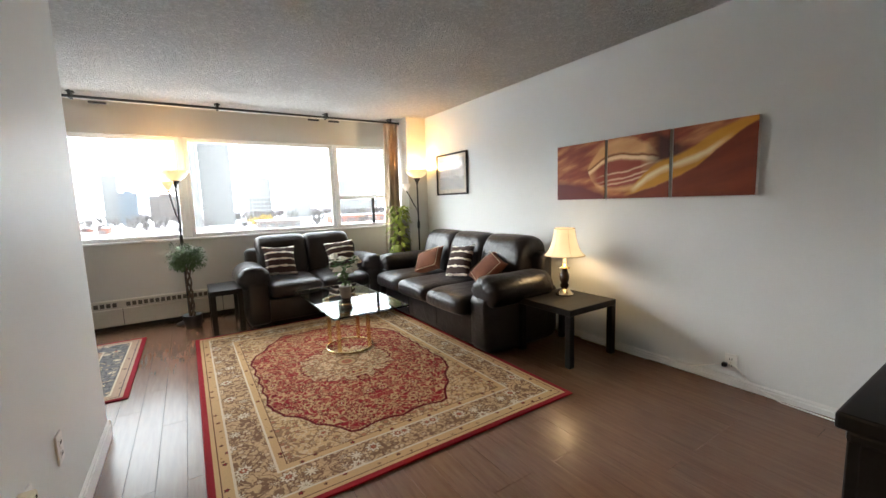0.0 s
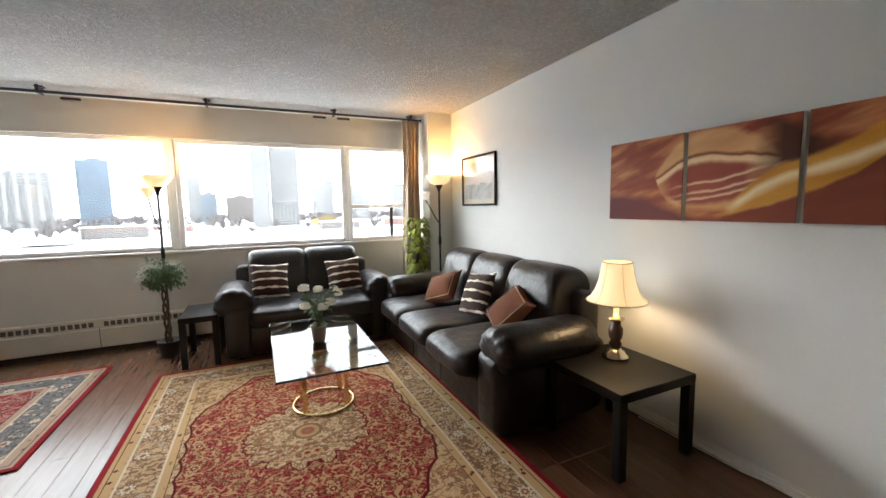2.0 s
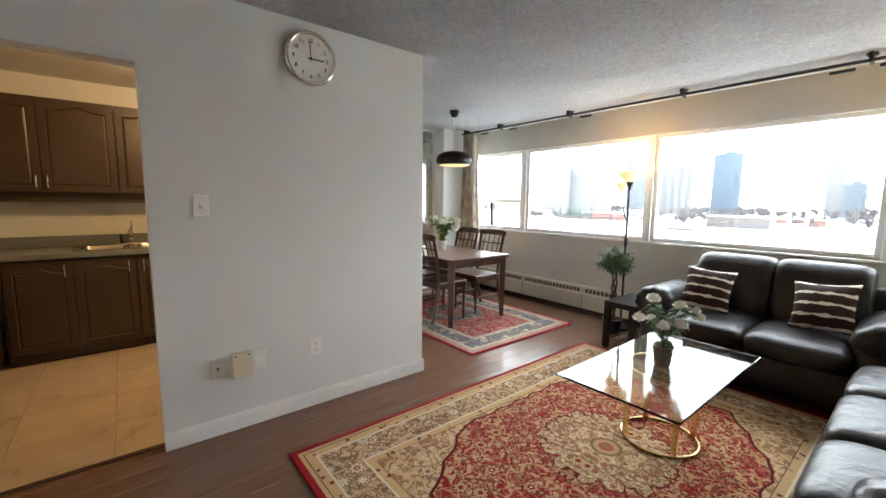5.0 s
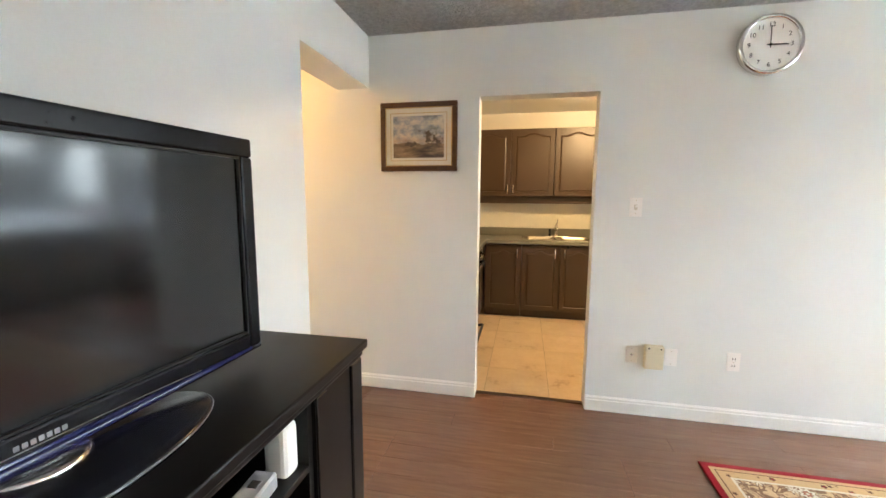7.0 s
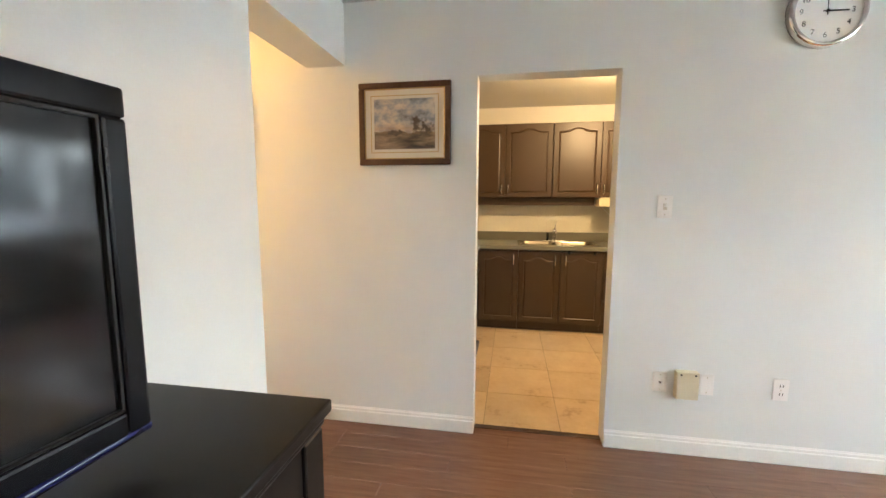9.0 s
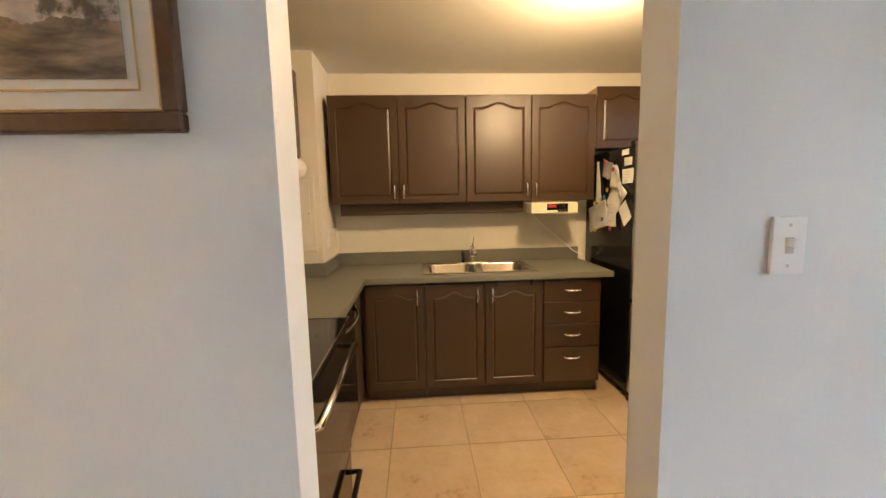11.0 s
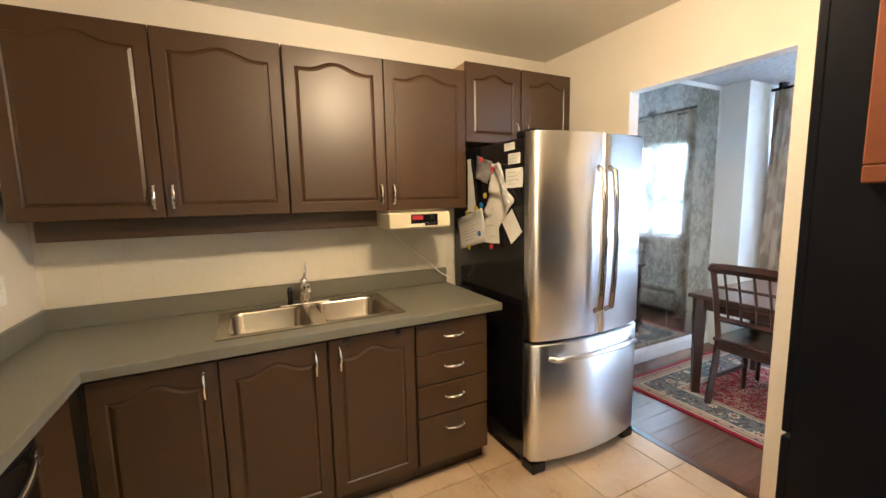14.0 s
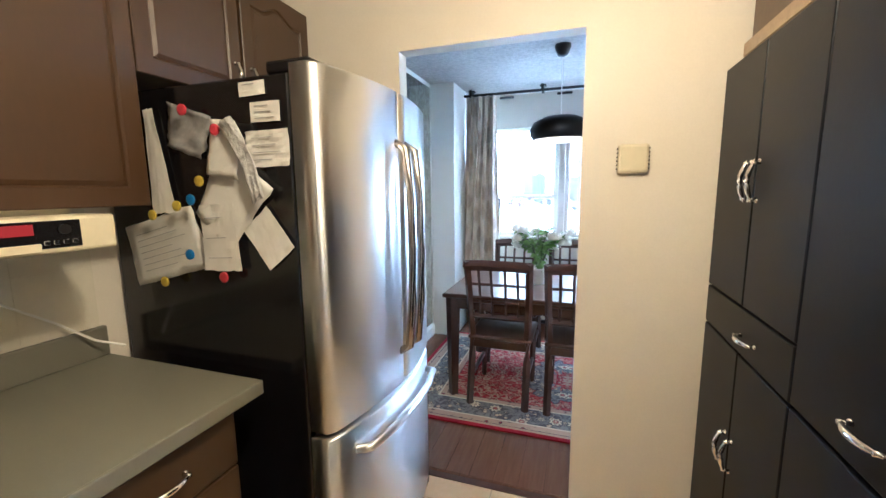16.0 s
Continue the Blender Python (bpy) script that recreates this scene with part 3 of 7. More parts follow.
def tower(px0, px1, top, y, wallm, label, floors, bays, depth=25, glassm=None):
    x0, x1 = ray_x(px0, y), ray_x(px1, y)
    h = 1.36 + (383 - top) / 706 * y
    t = thing("apartment_tower", label, "building", Matrix.Translation((0, 0, 0)))
    part("wall", box(B(), (x0, y, GZ), (x1, y + depth, h)), wallm, t)
    part("roof", box(B(), (x0 + (x1 - x0) * 0.3, y + depth * 0.3, h), (x0 + (x1 - x0) * 0.7, y + depth * 0.7, h + 4)), wallm, t)
    fh = (h - GZ) / floors
    bw = (x1 - x0) / bays
    bm = B()
    for k in range(bays):
        for j in range(floors):
            box(bm, (x0 + bw * (k + 0.16), y - 0.25, GZ + fh * (j + 0.3)), (x0 + bw * (k + 0.84), y + 0.4, GZ + fh * (j + 0.86)))
    part("windows", bm, glassm or dim_glass, t)["kind"] = "stuff"
    bm = B()
    for j in range(floors):
        box(bm, (x0 - 0.3, y - 0.9, GZ + fh * j), (x1 + 0.3, y - 0.26, GZ + fh * (j + 0.2)))
    part("balcony_bands", bm, wallm, t)["kind"] = "stuff"
    return t


tower(222, 300, 316, 620, concrete, "long pale concrete apartment slab with balconies", 15, 12)
tower(304, 388, 316, 640, concrete, "pale concrete apartment slab with balconies", 15, 12)
tower(465, 536, 328, 760, concrete, "white apartment tower with banded floors", 18, 6)
tower(562, 598, 310, 800, tower_glass, "dark blue glass office tower beyond the snowy lots", 16, 8, glassm=tower_glass)
tower(690, 706, 333, 900, concrete, "slim pale tower far away", 14, 4)
tower(777, 802, 258, 520, concrete, "tall white residential tower", 34, 5)
tower(804, 846, 270, 560, concrete, "tall pale residential tower", 32, 7)
tower(868, 902, 336, 820, concrete, "pale mid-rise apartment block", 10, 6)
tower(925, 965, 346, 760, concrete, "low pale concrete apartment block far away", 9, 6)
tower(112, 152, 262, 420, concrete, "tall pale tower at the edge of the view", 24, 5)
tower(-40, 60, 330, 700, concrete, "long pale concrete apartment slab", 10, 12)
tower(160, 218, 342, 800, brick_far, "low dark office block", 8, 8)
tower(430, 463, 300, 740, concrete, "pale green-grey tower with banded floors", 18, 5, glassm=tower_glass)
tower(706, 726, 357, 850, tower_glass, "low blue glass block", 6, 5)
tower(740, 780, 362, 950, brick_far, "low brown brick block", 4, 8)
tower(1010, 1090, 340, 800, concrete, "long pale concrete apartment slab", 12, 12)
tower(1120, 1180, 320, 900, concrete, "pale concrete apartment tower far away", 16, 8)
tower(1240, 1330, 350, 800, brick_far, "brown brick mid-rise block", 8, 10)


def shed(px0, px1, y, h, m, label):
    x0, x1 = ray_x(px0, y), ray_x(px1, y)
    t = thing("low_building", label, "building")
    part("wall", box(B(), (x0, y, GZ), (x1, y + 22, GZ + h)), m, t)
    part("roof", box(B(), (x0 - 0.6, y - 0.6, GZ + h), (x1 + 0.6, y + 22.6, GZ + h + 0.7)), snow, t, "snow-covered flat roof")
    bm = B()
    n = max(3, int((x1 - x0) / 7))
    for k in range(n):
        a = x0 + (x1 - x0) * (k + 0.2) / n
        box(bm, (a, y - 0.3, GZ + 1), (a + (x1 - x0) * 0.6 / n, y + 0.2, GZ + h * 0.6))
    part("windows", bm, dim_glass, t)["kind"] = "stuff"


shed(290, 420, 430, 8, red_far, "long low shop with a red fascia under snow")
shed(560, 636, 400, 9, brick_far, "low brown store under a snowy roof")
shed(150, 250, 470, 7, concrete, "low pale warehouse under snow")
shed(640, 690, 480, 6, red_far, "low red-walled store in snow")
shed(880, 945, 420, 7, brick_far, "low brown store by the road")
shed(420, 470, 560, 9, concrete, "low pale store under snow")
shed(1000, 1100, 450, 8, red_far, "low red store under snow")


def scrub(name, px0, px1, y0, y1, count, h0, h1, m, label, seed):
    """Far winter trees: each a bunch of leaning twig blades on a stem."""
    rnd = random.Random(seed)
    bm = B()
    for _ in range(count):
        y = rnd.uniform(y0, y1)
        x = ray_x(rnd.uniform(px0, px1), y)
        h = rnd.uniform(h0, h1)
        base_v = Vector((x, y, GZ))
        for k in range(16):
            a, lean = rnd.uniform(0, 6.28), rnd.uniform(0.1, 0.55)
            z0 = rnd.uniform(0.05, 0.5) * h
            tip = base_v + Vector((math.cos(a) * lean * h, math.sin(a) * lean * h, z0 + rnd.uniform(0.3, 0.5) * h))
            s = base_v + Vector((0, 0, z0))
            wv = Vector((rnd.uniform(0.5, 1.4), rnd.uniform(-0.6, 0.6), rnd.uniform(-0.3, 0.3)))
            bm.faces.new([bm.verts.new(p) for p in (s, tip - wv, tip + Vector((0, 0, 0.12 * h)), tip + wv)])
    ob = new(name, mesh_of(name, bm, m))
    tagged(ob, label, "trees", kind="stuff")


scrub("bare_woods", -100, 1500, 640, 1000, 700, 9, 17, bare_tree, "bare brown winter woods along the horizon", 3)
scrub("bare_street_trees", 100, 1300, 380, 600, 90, 7, 12, bare_tree, "bare street trees in the snow", 4)
scrub("yellowed_willows", 850, 900, 470, 520, 12, 8, 13, yellow_tree, "yellowed willow trees", 5)
scrub("far_conifers", 305, 345, 360, 400, 6, 11, 16, conifer_mat, "dark conifers in the snow", 6)
fr = thing("steel_frame", "white steel sign frame standing in the snow", "sign frame")
for px in (640, 658, 676):
    x = ray_x(px, 330)
    part("post", box(B(), (x - 0.7, 330, GZ), (x + 0.7, 331.4, 9.5), 0.05), trim_paint, fr)
for z in (8.5, -3, -12):
    part("crossbar", box(B(), (ray_x(640, 330), 330.2, z), (ray_x(676, 330), 331.2, z + 1)), trim_paint, fr)

# ---- heater, rod and curtains ----
heater = thing("baseboard_heater", "long cream metal baseboard heater under the windows", "heater")
heater_y = NORTH - 0.10
part("cover", box(box(B(), (-2.45, heater_y, 0.05), (2.70, NORTH - 0.003, 0.235), 0.006), (-2.45, heater_y + 0.025, 0.235), (2.70, NORTH - 0.003, 0.325), 0.008), heater_paint, heater)
dark_slot = surface("dark_slot", (0.02, 0.018, 0.015), 0.8)
# vent openings are solid blocks, the shade inside them put into this colour
vent_slot = surface("shaded_vent_metal", (0.12, 0.105, 0.085), 0.7)
for a in (-2.35, -1.40, -0.45, 0.50, 1.45):
    bm = B()
    for k in range(17):
        box(bm, (a + k * 0.052, heater_y + 0.017, 0.255), (a + k * 0.052 + 0.036, heater_y + 0.030, 0.300), 0.002)
    part("grille", bm, vent_slot, heater, "row of dark vent slots")
    part("seam", box(B(), (a - 0.035, heater_y - 0.002, 0.05), (a - 0.03, heater_y + 0.02, 0.235)), dark_slot, heater)
# solid near-black block standing for the shade under the cover
part("toe_gap_shade", box(B(), (-2.45, heater_y + 0.03, 0.0), (2.70, NORTH - 0.003, 0.05)), dark_slot, heater)

rod_t = thing("curtain_rod", "double dark metal curtain rod hung from the ceiling", "curtain rod")
for y, r in ((5.92, 0.013), (5.99, 0.008)):
    part("pole", rod(B(), (-2.60, y, 2.385), (2.83, y, 2.385), r, seg=10), black_metal if r > 0.01 else trim_paint, rod_t, smooth=True)
for x in (-2.45, -1.75, -0.64, 0.59, 1.81, 2.70):
    part("bracket", box(box(B(), (x - 0.012, 5.90, 2.37), (x + 0.012, 6.01, H), 0.003), (x - 0.03, 5.93, H - 0.012), (x + 0.03, 6.00, H - 0.001), 0.003), black_metal, rod_t)
for x in (-1.55, -0.45, 1.66, 1.92, -2.1):
    part("glider", box(B(), (x - 0.07, 5.975, 2.345), (x + 0.07, 6.005, 2.365), 0.004), black_metal, rod_t, "small bunch of curtain gliders")
for x in (-2.62, 2.84):
    bm = B()
    puff(bm, (x, 5.92, 2.385), (0.022, 0.022, 0.022), 1, 1, nu=12, nv=8)
    part("finial", bm, black_metal, rod_t, smooth=True)


def damask(name, back, figure):
    m, b = base(name, 0.85)
    v = coords(m, (9, 9, 5))
    vo = N(m, "ShaderNodeTexVoronoi", Scale=1.0)
    L(m, v, vo.inputs["Vector"])
    n = noise_tex(m, coords(m), 14, 3)
    f = calc(m, "ADD", calc(m, "MULTIPLY", vo.outputs["Distance"], 0.8), calc(m, "MULTIPLY", n, 0.3))
    L(m, ramp(m, f, [(0.42, figure), (0.56, back)]), b.inputs["Base Color"])
    weave = noise_tex(m, coords(m), 400, 1)
    bump(m, b, weave, 0.3, 0.002)
    b.inputs["Sheen Weight"].default_value = 0.3
    return m


tan_cloth = damask("tan_damask", (0.58, 0.45, 0.31), (0.49, 0.36, 0.24))
beige_cloth = damask("beige_damask", (0.60, 0.54, 0.44), (0.42, 0.35, 0.27))


def curtain(x0, x1, y, z0, z1, m, label, flare):
    bm = B()
    nx, nz = 64, 26
    front, back = [], []
    for j in range(nz + 1):
        t = j / nz
        rf, rb = [], []
        for i in range(nx + 1):
            u = i / nx
            w = 1 + flare * math.sin(t * math.pi * 0.9) * 0.5
            x = x0 + (x1 - x0) * (0.5 + (u - 0.5) * w) + 0.02 * math.sin(t * 5 + u * 3)
            yy = y + 0.045 * math.sin(u * 26 + 0.8 * math.sin(t * 3)) * (0.6 + 0.4 * t) + 0.012 * math.sin(u * 60 + t * 4)
            z = z1 + (z0 - z1) * t
            rf.append(bm.verts.new((x, yy - 0.003, z)))
            rb.append(bm.verts.new((x, yy + 0.003, z)))
        front.append(rf)
        back.append(rb)
    for j in range(nz):
        for i in range(nx):
            bm.faces.new((front[j][i], front[j][i + 1], front[j + 1][i + 1], front[j + 1][i]))
            bm.faces.new((back[j][i], back[j + 1][i], back[j + 1][i + 1], back[j][i + 1]))
        bm.faces.new((front[j][0], front[j + 1][0], back[j + 1][0], back[j][0]))
        bm.faces.new((front[j][nx], back[j][nx], back[j + 1][nx], front[j + 1][nx]))
    for i in range(nx):
        bm.faces.new((front[0][i], back[0][i], back[0][i + 1], front[0][i + 1]))
        bm.faces.new((front[nz][i], front[nz][i + 1], back[nz][i + 1], back[nz][i]))
    return single("curtain", bm, m, label, "curtain", smooth=True)


curtain(2.60, 2.80, 5.93, 0.05, 2.375, tan_cloth, "gathered tan curtain drawn aside at the window", 0.5)
curtain(-2.50, -2.20, 5.93, 0.05, 2.375, beige_cloth, "gathered beige patterned curtain drawn aside at the window", 0.7)

# ---- rugs ----
cream_c = (0.74, 0.63, 0.46)


def rug(x0, x1, y0, y1, m, label):
    hx, hy = (x1 - x0) / 2, (y1 - y0) / 2
    bm = box(B(), (-hx, -hy, 0.0005), (hx, hy, 0.010), 0.003)
    return single("rug", bm, m, label, "rug", Matrix.Translation(((x0 + x1) / 2, (y0 + y1) / 2, 0)))


rug(0.153, 2.20, 2.36, 5.20, rug_weave("living_rug_wool", 1.0235, 1.42, (0.30, 0.017, 0.022), (0.62, 0.40, 0.20), (0.12, 0.045, 0.027), cream_c, (0.62, 0.42, 0.235), (0.30, 0.010, 0.018), True), "cream and crimson Persian medallion rug on the floor")
rug(-2.58, -0.26, 4.09, 5.65, rug_weave("dining_rug_wool", 1.16, 0.78, (0.36, 0.030, 0.045), (0.52, 0.37, 0.27), (0.07, 0.06, 0.08), cream_c, (0.27, 0.265, 0.26), (0.30, 0.010, 0.024), False), "red Persian rug with a blue-grey border under the dining table")


# ---- sofas and cushions ----
def arm_roll(bm, cx, y0, y1, z, rx, rz, seed):
    """A stuffed roll along y, gathered into pleats at its front end."""
    nu, stops = 44, [0.0, 0.006, 0.02, 0.045, 0.08, 0.13, 0.20, 0.30, 0.42, 0.54, 0.66, 0.76, 0.84, 0.89]
    full = [0.10, 0.42, 0.70, 0.88, 0.97, 1.0, 1.0, 1.0, 1.0, 1.0, 1.0, 0.98, 0.88, 0.55]
    length = y1 - y0
    rings = []
    for s, k in zip(stops, full):
        ring = []
        pleat = 0.08 * math.exp(-s / 0.08)
        for i in range(nu):
            a = 2 * math.pi * i / nu
            sag = 1 + 0.035 * noise.noise(Vector((math.cos(a) * 1.5, s * 5 + seed, math.sin(a) * 1.5)))
            fold = 1 + pleat * math.cos(11 * a + seed) + 0.018 * math.cos(5 * a + s * 14 + seed) * math.exp(-s / 0.25)
            ring.append(bm.verts.new((cx + rx * k * sag * fold * math.cos(a), y0 + length * s / 0.89 - (0.012 if s == 0 else 0) * -1, z + rz * k * sag * fold * math.sin(a))))
        rings.append(ring)
    for a, b in zip(rings, rings[1:]):
        for k in range(nu):
            bm.faces.new((a[k], b[k], b[(k + 1) % nu], a[(k + 1) % nu]))
    bm.faces.new(rings[0])
    bm.faces.new(rings[-1][::-1])


def sofa(name, width, seats, m, label):
    t = thing(name, label, "sofa", m)
    w = width / 2
    aw = 0.30
    bm = box(B(), (-w + 0.10, -0.40, 0.03), (w - 0.10, 0.40, 0.30), 0.04, 3)
    part("base", bm, leather_mat, t, smooth=True)
    inner = (width - 2 * aw + 0.06) / seats
    for k in range(seats):
        cx = -w + aw - 0.03 + inner * (k + 0.5)
        part("seat_cushion", puff(B(), (cx, -0.10, 0.385), (inner / 2 + 0.004, 0.45, 0.10), 0.55, 0.26, None, 48, 20, wrinkle=0.025, seed=k), leather_mat, t, smooth=True)
        back = B()
        tilt = Matrix.Rotation(radians(-13), 3, "X")
        turn = Matrix.Rotation(radians(90), 3, "Y")
        puff(back, (cx, 0.285, 0.63), (0.28, 0.165, inner / 2 + 0.004), 0.30, 0.62, tilt @ turn, 44, 22, wrinkle=0.03, seed=k + 3)
        puff(back, (cx, 0.345, 0.775), (0.155, 0.18, inner / 2 + 0.006), 0.34, 0.95, tilt @ turn, 44, 22, wrinkle=0.035, seed=k + 7)
        part("back_cushion", back, leather_mat, t, smooth=True)
    part("back_frame", box(B(), (-w + 0.14, 0.30, 0.05), (w - 0.14, 0.46, 0.78), 0.06, 3), leather_mat, t, smooth=True)
    for s in (-1, 1):
        bm = B()
        cx = s * (w - aw / 2)
        puff(bm, (cx - s * 0.02, 0.0, 0.26), (aw / 2 - 0.035, 0.43, 0.25), 0.25, 0.25, wrinkle=0.012, seed=s)
        arm_roll(bm, cx + s * 0.005, -0.415, 0.33, 0.515, aw / 2 + 0.018, 0.136, s + 2.0)
        part("arm", bm, leather_mat, t, "overstuffed rolled arm", smooth=True)
        for y in (-0.34, 0.36):
            part("foot", lathe(B(), [(0.025, 0), (0.03, 0.04)], (s * (w - 0.18), y, 0), 12), black_wood, t)
    for sx in range(seats - 1):
        x = -w + aw - 0.03 + inner * (sx + 1)
        part("front_seam", box(B(), (x - 0.003, -0.406, 0.06), (x + 0.003, -0.39, 0.29), 0.002), leather_mat, t)
    return t


sofa("love_seat", 1.66, 2, pose(1.42, 5.66, 0), "dark brown leather two-seat sofa under the windows")
sofa("sofa", 2.28, 3, pose(2.55, 4.24, 0, 0, 0, -90), "dark brown leather three-seat sofa along the wall")


def striped_cloth():
    m, b = base("striped_cushion_cloth", 0.85)
    t = N(m, "ShaderNodeTexCoord")
    sep = N(m, "ShaderNodeSeparateXYZ")
    L(m, t.outputs["Object"], sep.inputs[0])
    wob = noise_tex(m, t.outputs["Object"], 26, 2)
    z = calc(m, "ADD", sep.outputs[1], calc(m, "MULTIPLY", wob, 0.03))
    s = calc(m, "SINE", calc(m, "MULTIPLY", z, 78.0))
    pulse = calc(m, "MULTIPLY", calc(m, "SINE", calc(m, "MULTIPLY", sep.outputs[0], 52.0)), 0.14)
    line = calc(m, "GREATER_THAN", calc(m, "ADD", s, pulse), 0.74)
    L(m, mix(m, line, (0.040, 0.015, 0.010), (0.84, 0.78, 0.66)), b.inputs["Base Color"])
    bump(m, b, noise_tex(m, t.outputs["Object"], 300, 2), 0.4, 0.003)
    return m


stripe_mat = striped_cloth()
rust_cloth = surface("rust_velvet", (0.155, 0.047, 0.017), 0.92, vary=0.25, grain=150, big=6, bumpy=0.3)
stitch_mat = surface("cream_stitching", (0.45, 0.33, 0.2), 0.8)


def pillow(m, material, label, piping=False):
    bm = B()
    n, h, th = 20, 0.182, 0.08
    top = [[bm.verts.new((h * (2 * i / n - 1) * (1 - 0.11 * (1 - (2 * j / n - 1) ** 2)), h * (2 * j / n - 1) * (1 - 0.11 * (1 - (2 * i / n - 1) ** 2)), s * th * max(0.02, ((1 - (2 * i / n - 1) ** 2) * (1 - (2 * j / n - 1) ** 2)) ** 0.55))) for j in range(n + 1)] for s in (1,) for i in range(n + 1)]
    bot = [[bm.verts.new((v.co.x, v.co.y, -v.co.z)) for v in row] for row in top]
    for i in range(n):
        for j in range(n):
            bm.faces.new((top[i][j], top[i + 1][j], top[i + 1][j + 1], top[i][j + 1]))
            bm.faces.new((bot[i][j], bot[i][j + 1], bot[i + 1][j + 1], bot[i + 1][j]))
    for k in range(n):
        for a, b_, c, d in ((top[k][0], bot[k][0], bot[k + 1][0], top[k + 1][0]), (top[k][n], top[k + 1][n], bot[k + 1][n], bot[k][n]),
                            (top[0][k], top[0][k + 1], bot[0][k + 1], bot[0][k]), (top[n][k], bot[n][k], bot[n][k + 1], top[n][k + 1])):
            bm.faces.new((a, b_, c, d))
    t = thing("cushion", label, "cushion", m)
    part("cover", bm, material, t, smooth=True)
    if piping:
        q = 0.138
        part("stitching", tube(B(), [(-q, -q, 0.047), (q, -q, 0.047), (q, q, 0.047), (-q, q, 0.047)], 0.0042, 5, True), stitch_mat, t, "cream stitched square")


def facing(x, y, z, yaw, lean, roll):
    """A cushion leaning back: its face turned to yaw, its top tilted away."""
    return pose(x, y, z) @ pose(0, 0, 0, 0, 0, yaw) @ pose(0, 0, 0, 90 - lean, 0, 0) @ pose(0, 0, 0, 0, 0, roll)


striped = "dark brown cushion with wavy cream stripes on the leather sofa"
pillow(facing(1.05, 5.57, 0.655, 8, 24, -4), stripe_mat, striped)
pillow(facing(1.77, 5.57, 0.655, -8, 24, 5), stripe_mat, striped)
pillow(facing(2.56, 4.12, 0.645, -88, 26, 8), stripe_mat, striped)
pillow(facing(2.50, 4.66, 0.595, -78, 46, 26), rust_cloth, "rust brown velvet cushion with stitched square on the sofa", True)
pillow(facing(2.56, 3.66, 0.61, -96, 44, -20), rust_cloth, "rust brown velvet cushion with stitched square on the sofa", True)


# ---- small tables ----
def side_table(m, wx, wy, h, label):
    t = thing("side_table", label, "side table", m)
    part("tabletop", box(B(), (-wx / 2, -wy / 2, h - 0.05), (wx / 2, wy / 2, h), 0.004), black_wood, t)
    for sx in (-1, 1):
        for sy in (-1, 1):
            x, y = sx * (wx / 2 - 0.026), sy * (wy / 2 - 0.026)
            part("leg", box(B(), (x - 0.025, y - 0.025, 0), (x + 0.025, y + 0.025, h - 0.05), 0.003), black_wood, t)


side_table(pose(2.755, 2.890, 0), 0.55, 0.55, 0.45, "black square side table beside the sofa")
side_table(pose(0.46, 5.53, 0), 0.30, 0.55, 0.45, "narrow black side table beside the love seat")

table = thing("coffee_table", "glass coffee table on a round brass frame over the rug", "coffee table", pose(1.32, 4.11, 0.010))
part("tabletop", box(B(), (-0.31, -0.60, 0.435), (0.31, 0.60, 0.447), 0.003), table_glass, table, "clear greenish glass top")
for z, r in ((0.010, 0.20), (0.425, 0.20)):
    part("ring", tube(B(), [(r * math.cos(a * math.pi / 24), r * math.sin(a * math.pi / 24), z) for a in range(48)], 0.009, 8, True), brass, table, smooth=True)
for k in range(4):
    a = math.pi / 4 + k * math.pi / 2
    x, y = 0.19 * math.cos(a), 0.19 * math.sin(a)
    part("post", box(B(), (x - 0.015, y - 0.015, 0.012), (x + 0.015, y + 0.015, 0.433), 0.003), brass, table)


# ---- plants ----
def leaf_material(name, colour):
    return surface(name, colour, 0.65, vary=0.35, grain=30, big=9, bumpy=0.1)


leaf_dusty = leaf_material("dusty_green_leaf", (0.075, 0.135, 0.042))
leaf_rose = leaf_material("rose_leaf", (0.10, 0.19, 0.06))
leaf_fresh = leaf_material("fresh_green_leaf", (0.14, 0.26, 0.04))
leaf_vine = leaf_material("yellow_green_leaf", (0.30, 0.36, 0.04))
petal_white = surface("white_petals", (0.84, 0.82, 0.74), 0.6, vary=0.1, grain=30, bumpy=0.1)
stem_mat = surface("green_stem", (0.06, 0.09, 0.03), 0.6, vary=0.3)
bark = surface("brown_bark", (0.10, 0.065, 0.04), 0.85, vary=0.35, grain=50, bumpy=0.4)
soil = surface("dark_soil", (0.03, 0.02, 0.015), 0.95, vary=0.4, grain=90, bumpy=0.6, dist=0.01)
taupe_pot = surface("taupe_ceramic", (0.24, 0.22, 0.20), 0.5, vary=0.1)
white_pot = surface("white_ceramic", (0.78, 0.78, 0.76), 0.3, vary=0.04)
black_pot = surface("black_pot_plastic", (0.015, 0.015, 0.016), 0.5, vary=0.2)


def leaf(bm, p, d, length, width, rnd, bend=0.25):
    d = d.normalized()
    side = d.cross(Vector((rnd.uniform(-0.4, 0.4), rnd.uniform(-0.4, 0.4), 1))).normalized()
    up = side.cross(d).normalized()
    a = p
    mid = p + d * length * 0.5 + up * length * 0.10
    tip = p + d * length - Vector((0, 0, bend * length))
    l, r = mid + side * width / 2 - up * 0.15 * width, mid - side * width / 2 - up * 0.15 * width
    va, vl, vr, vm, vt = (bm.verts.new(q) for q in (a, l, r, mid, tip))
    for f in ((va, vl, vm), (va, vm, vr), (vl, vt, vm), (vm, vt, vr)):
        bm.faces.new(f)


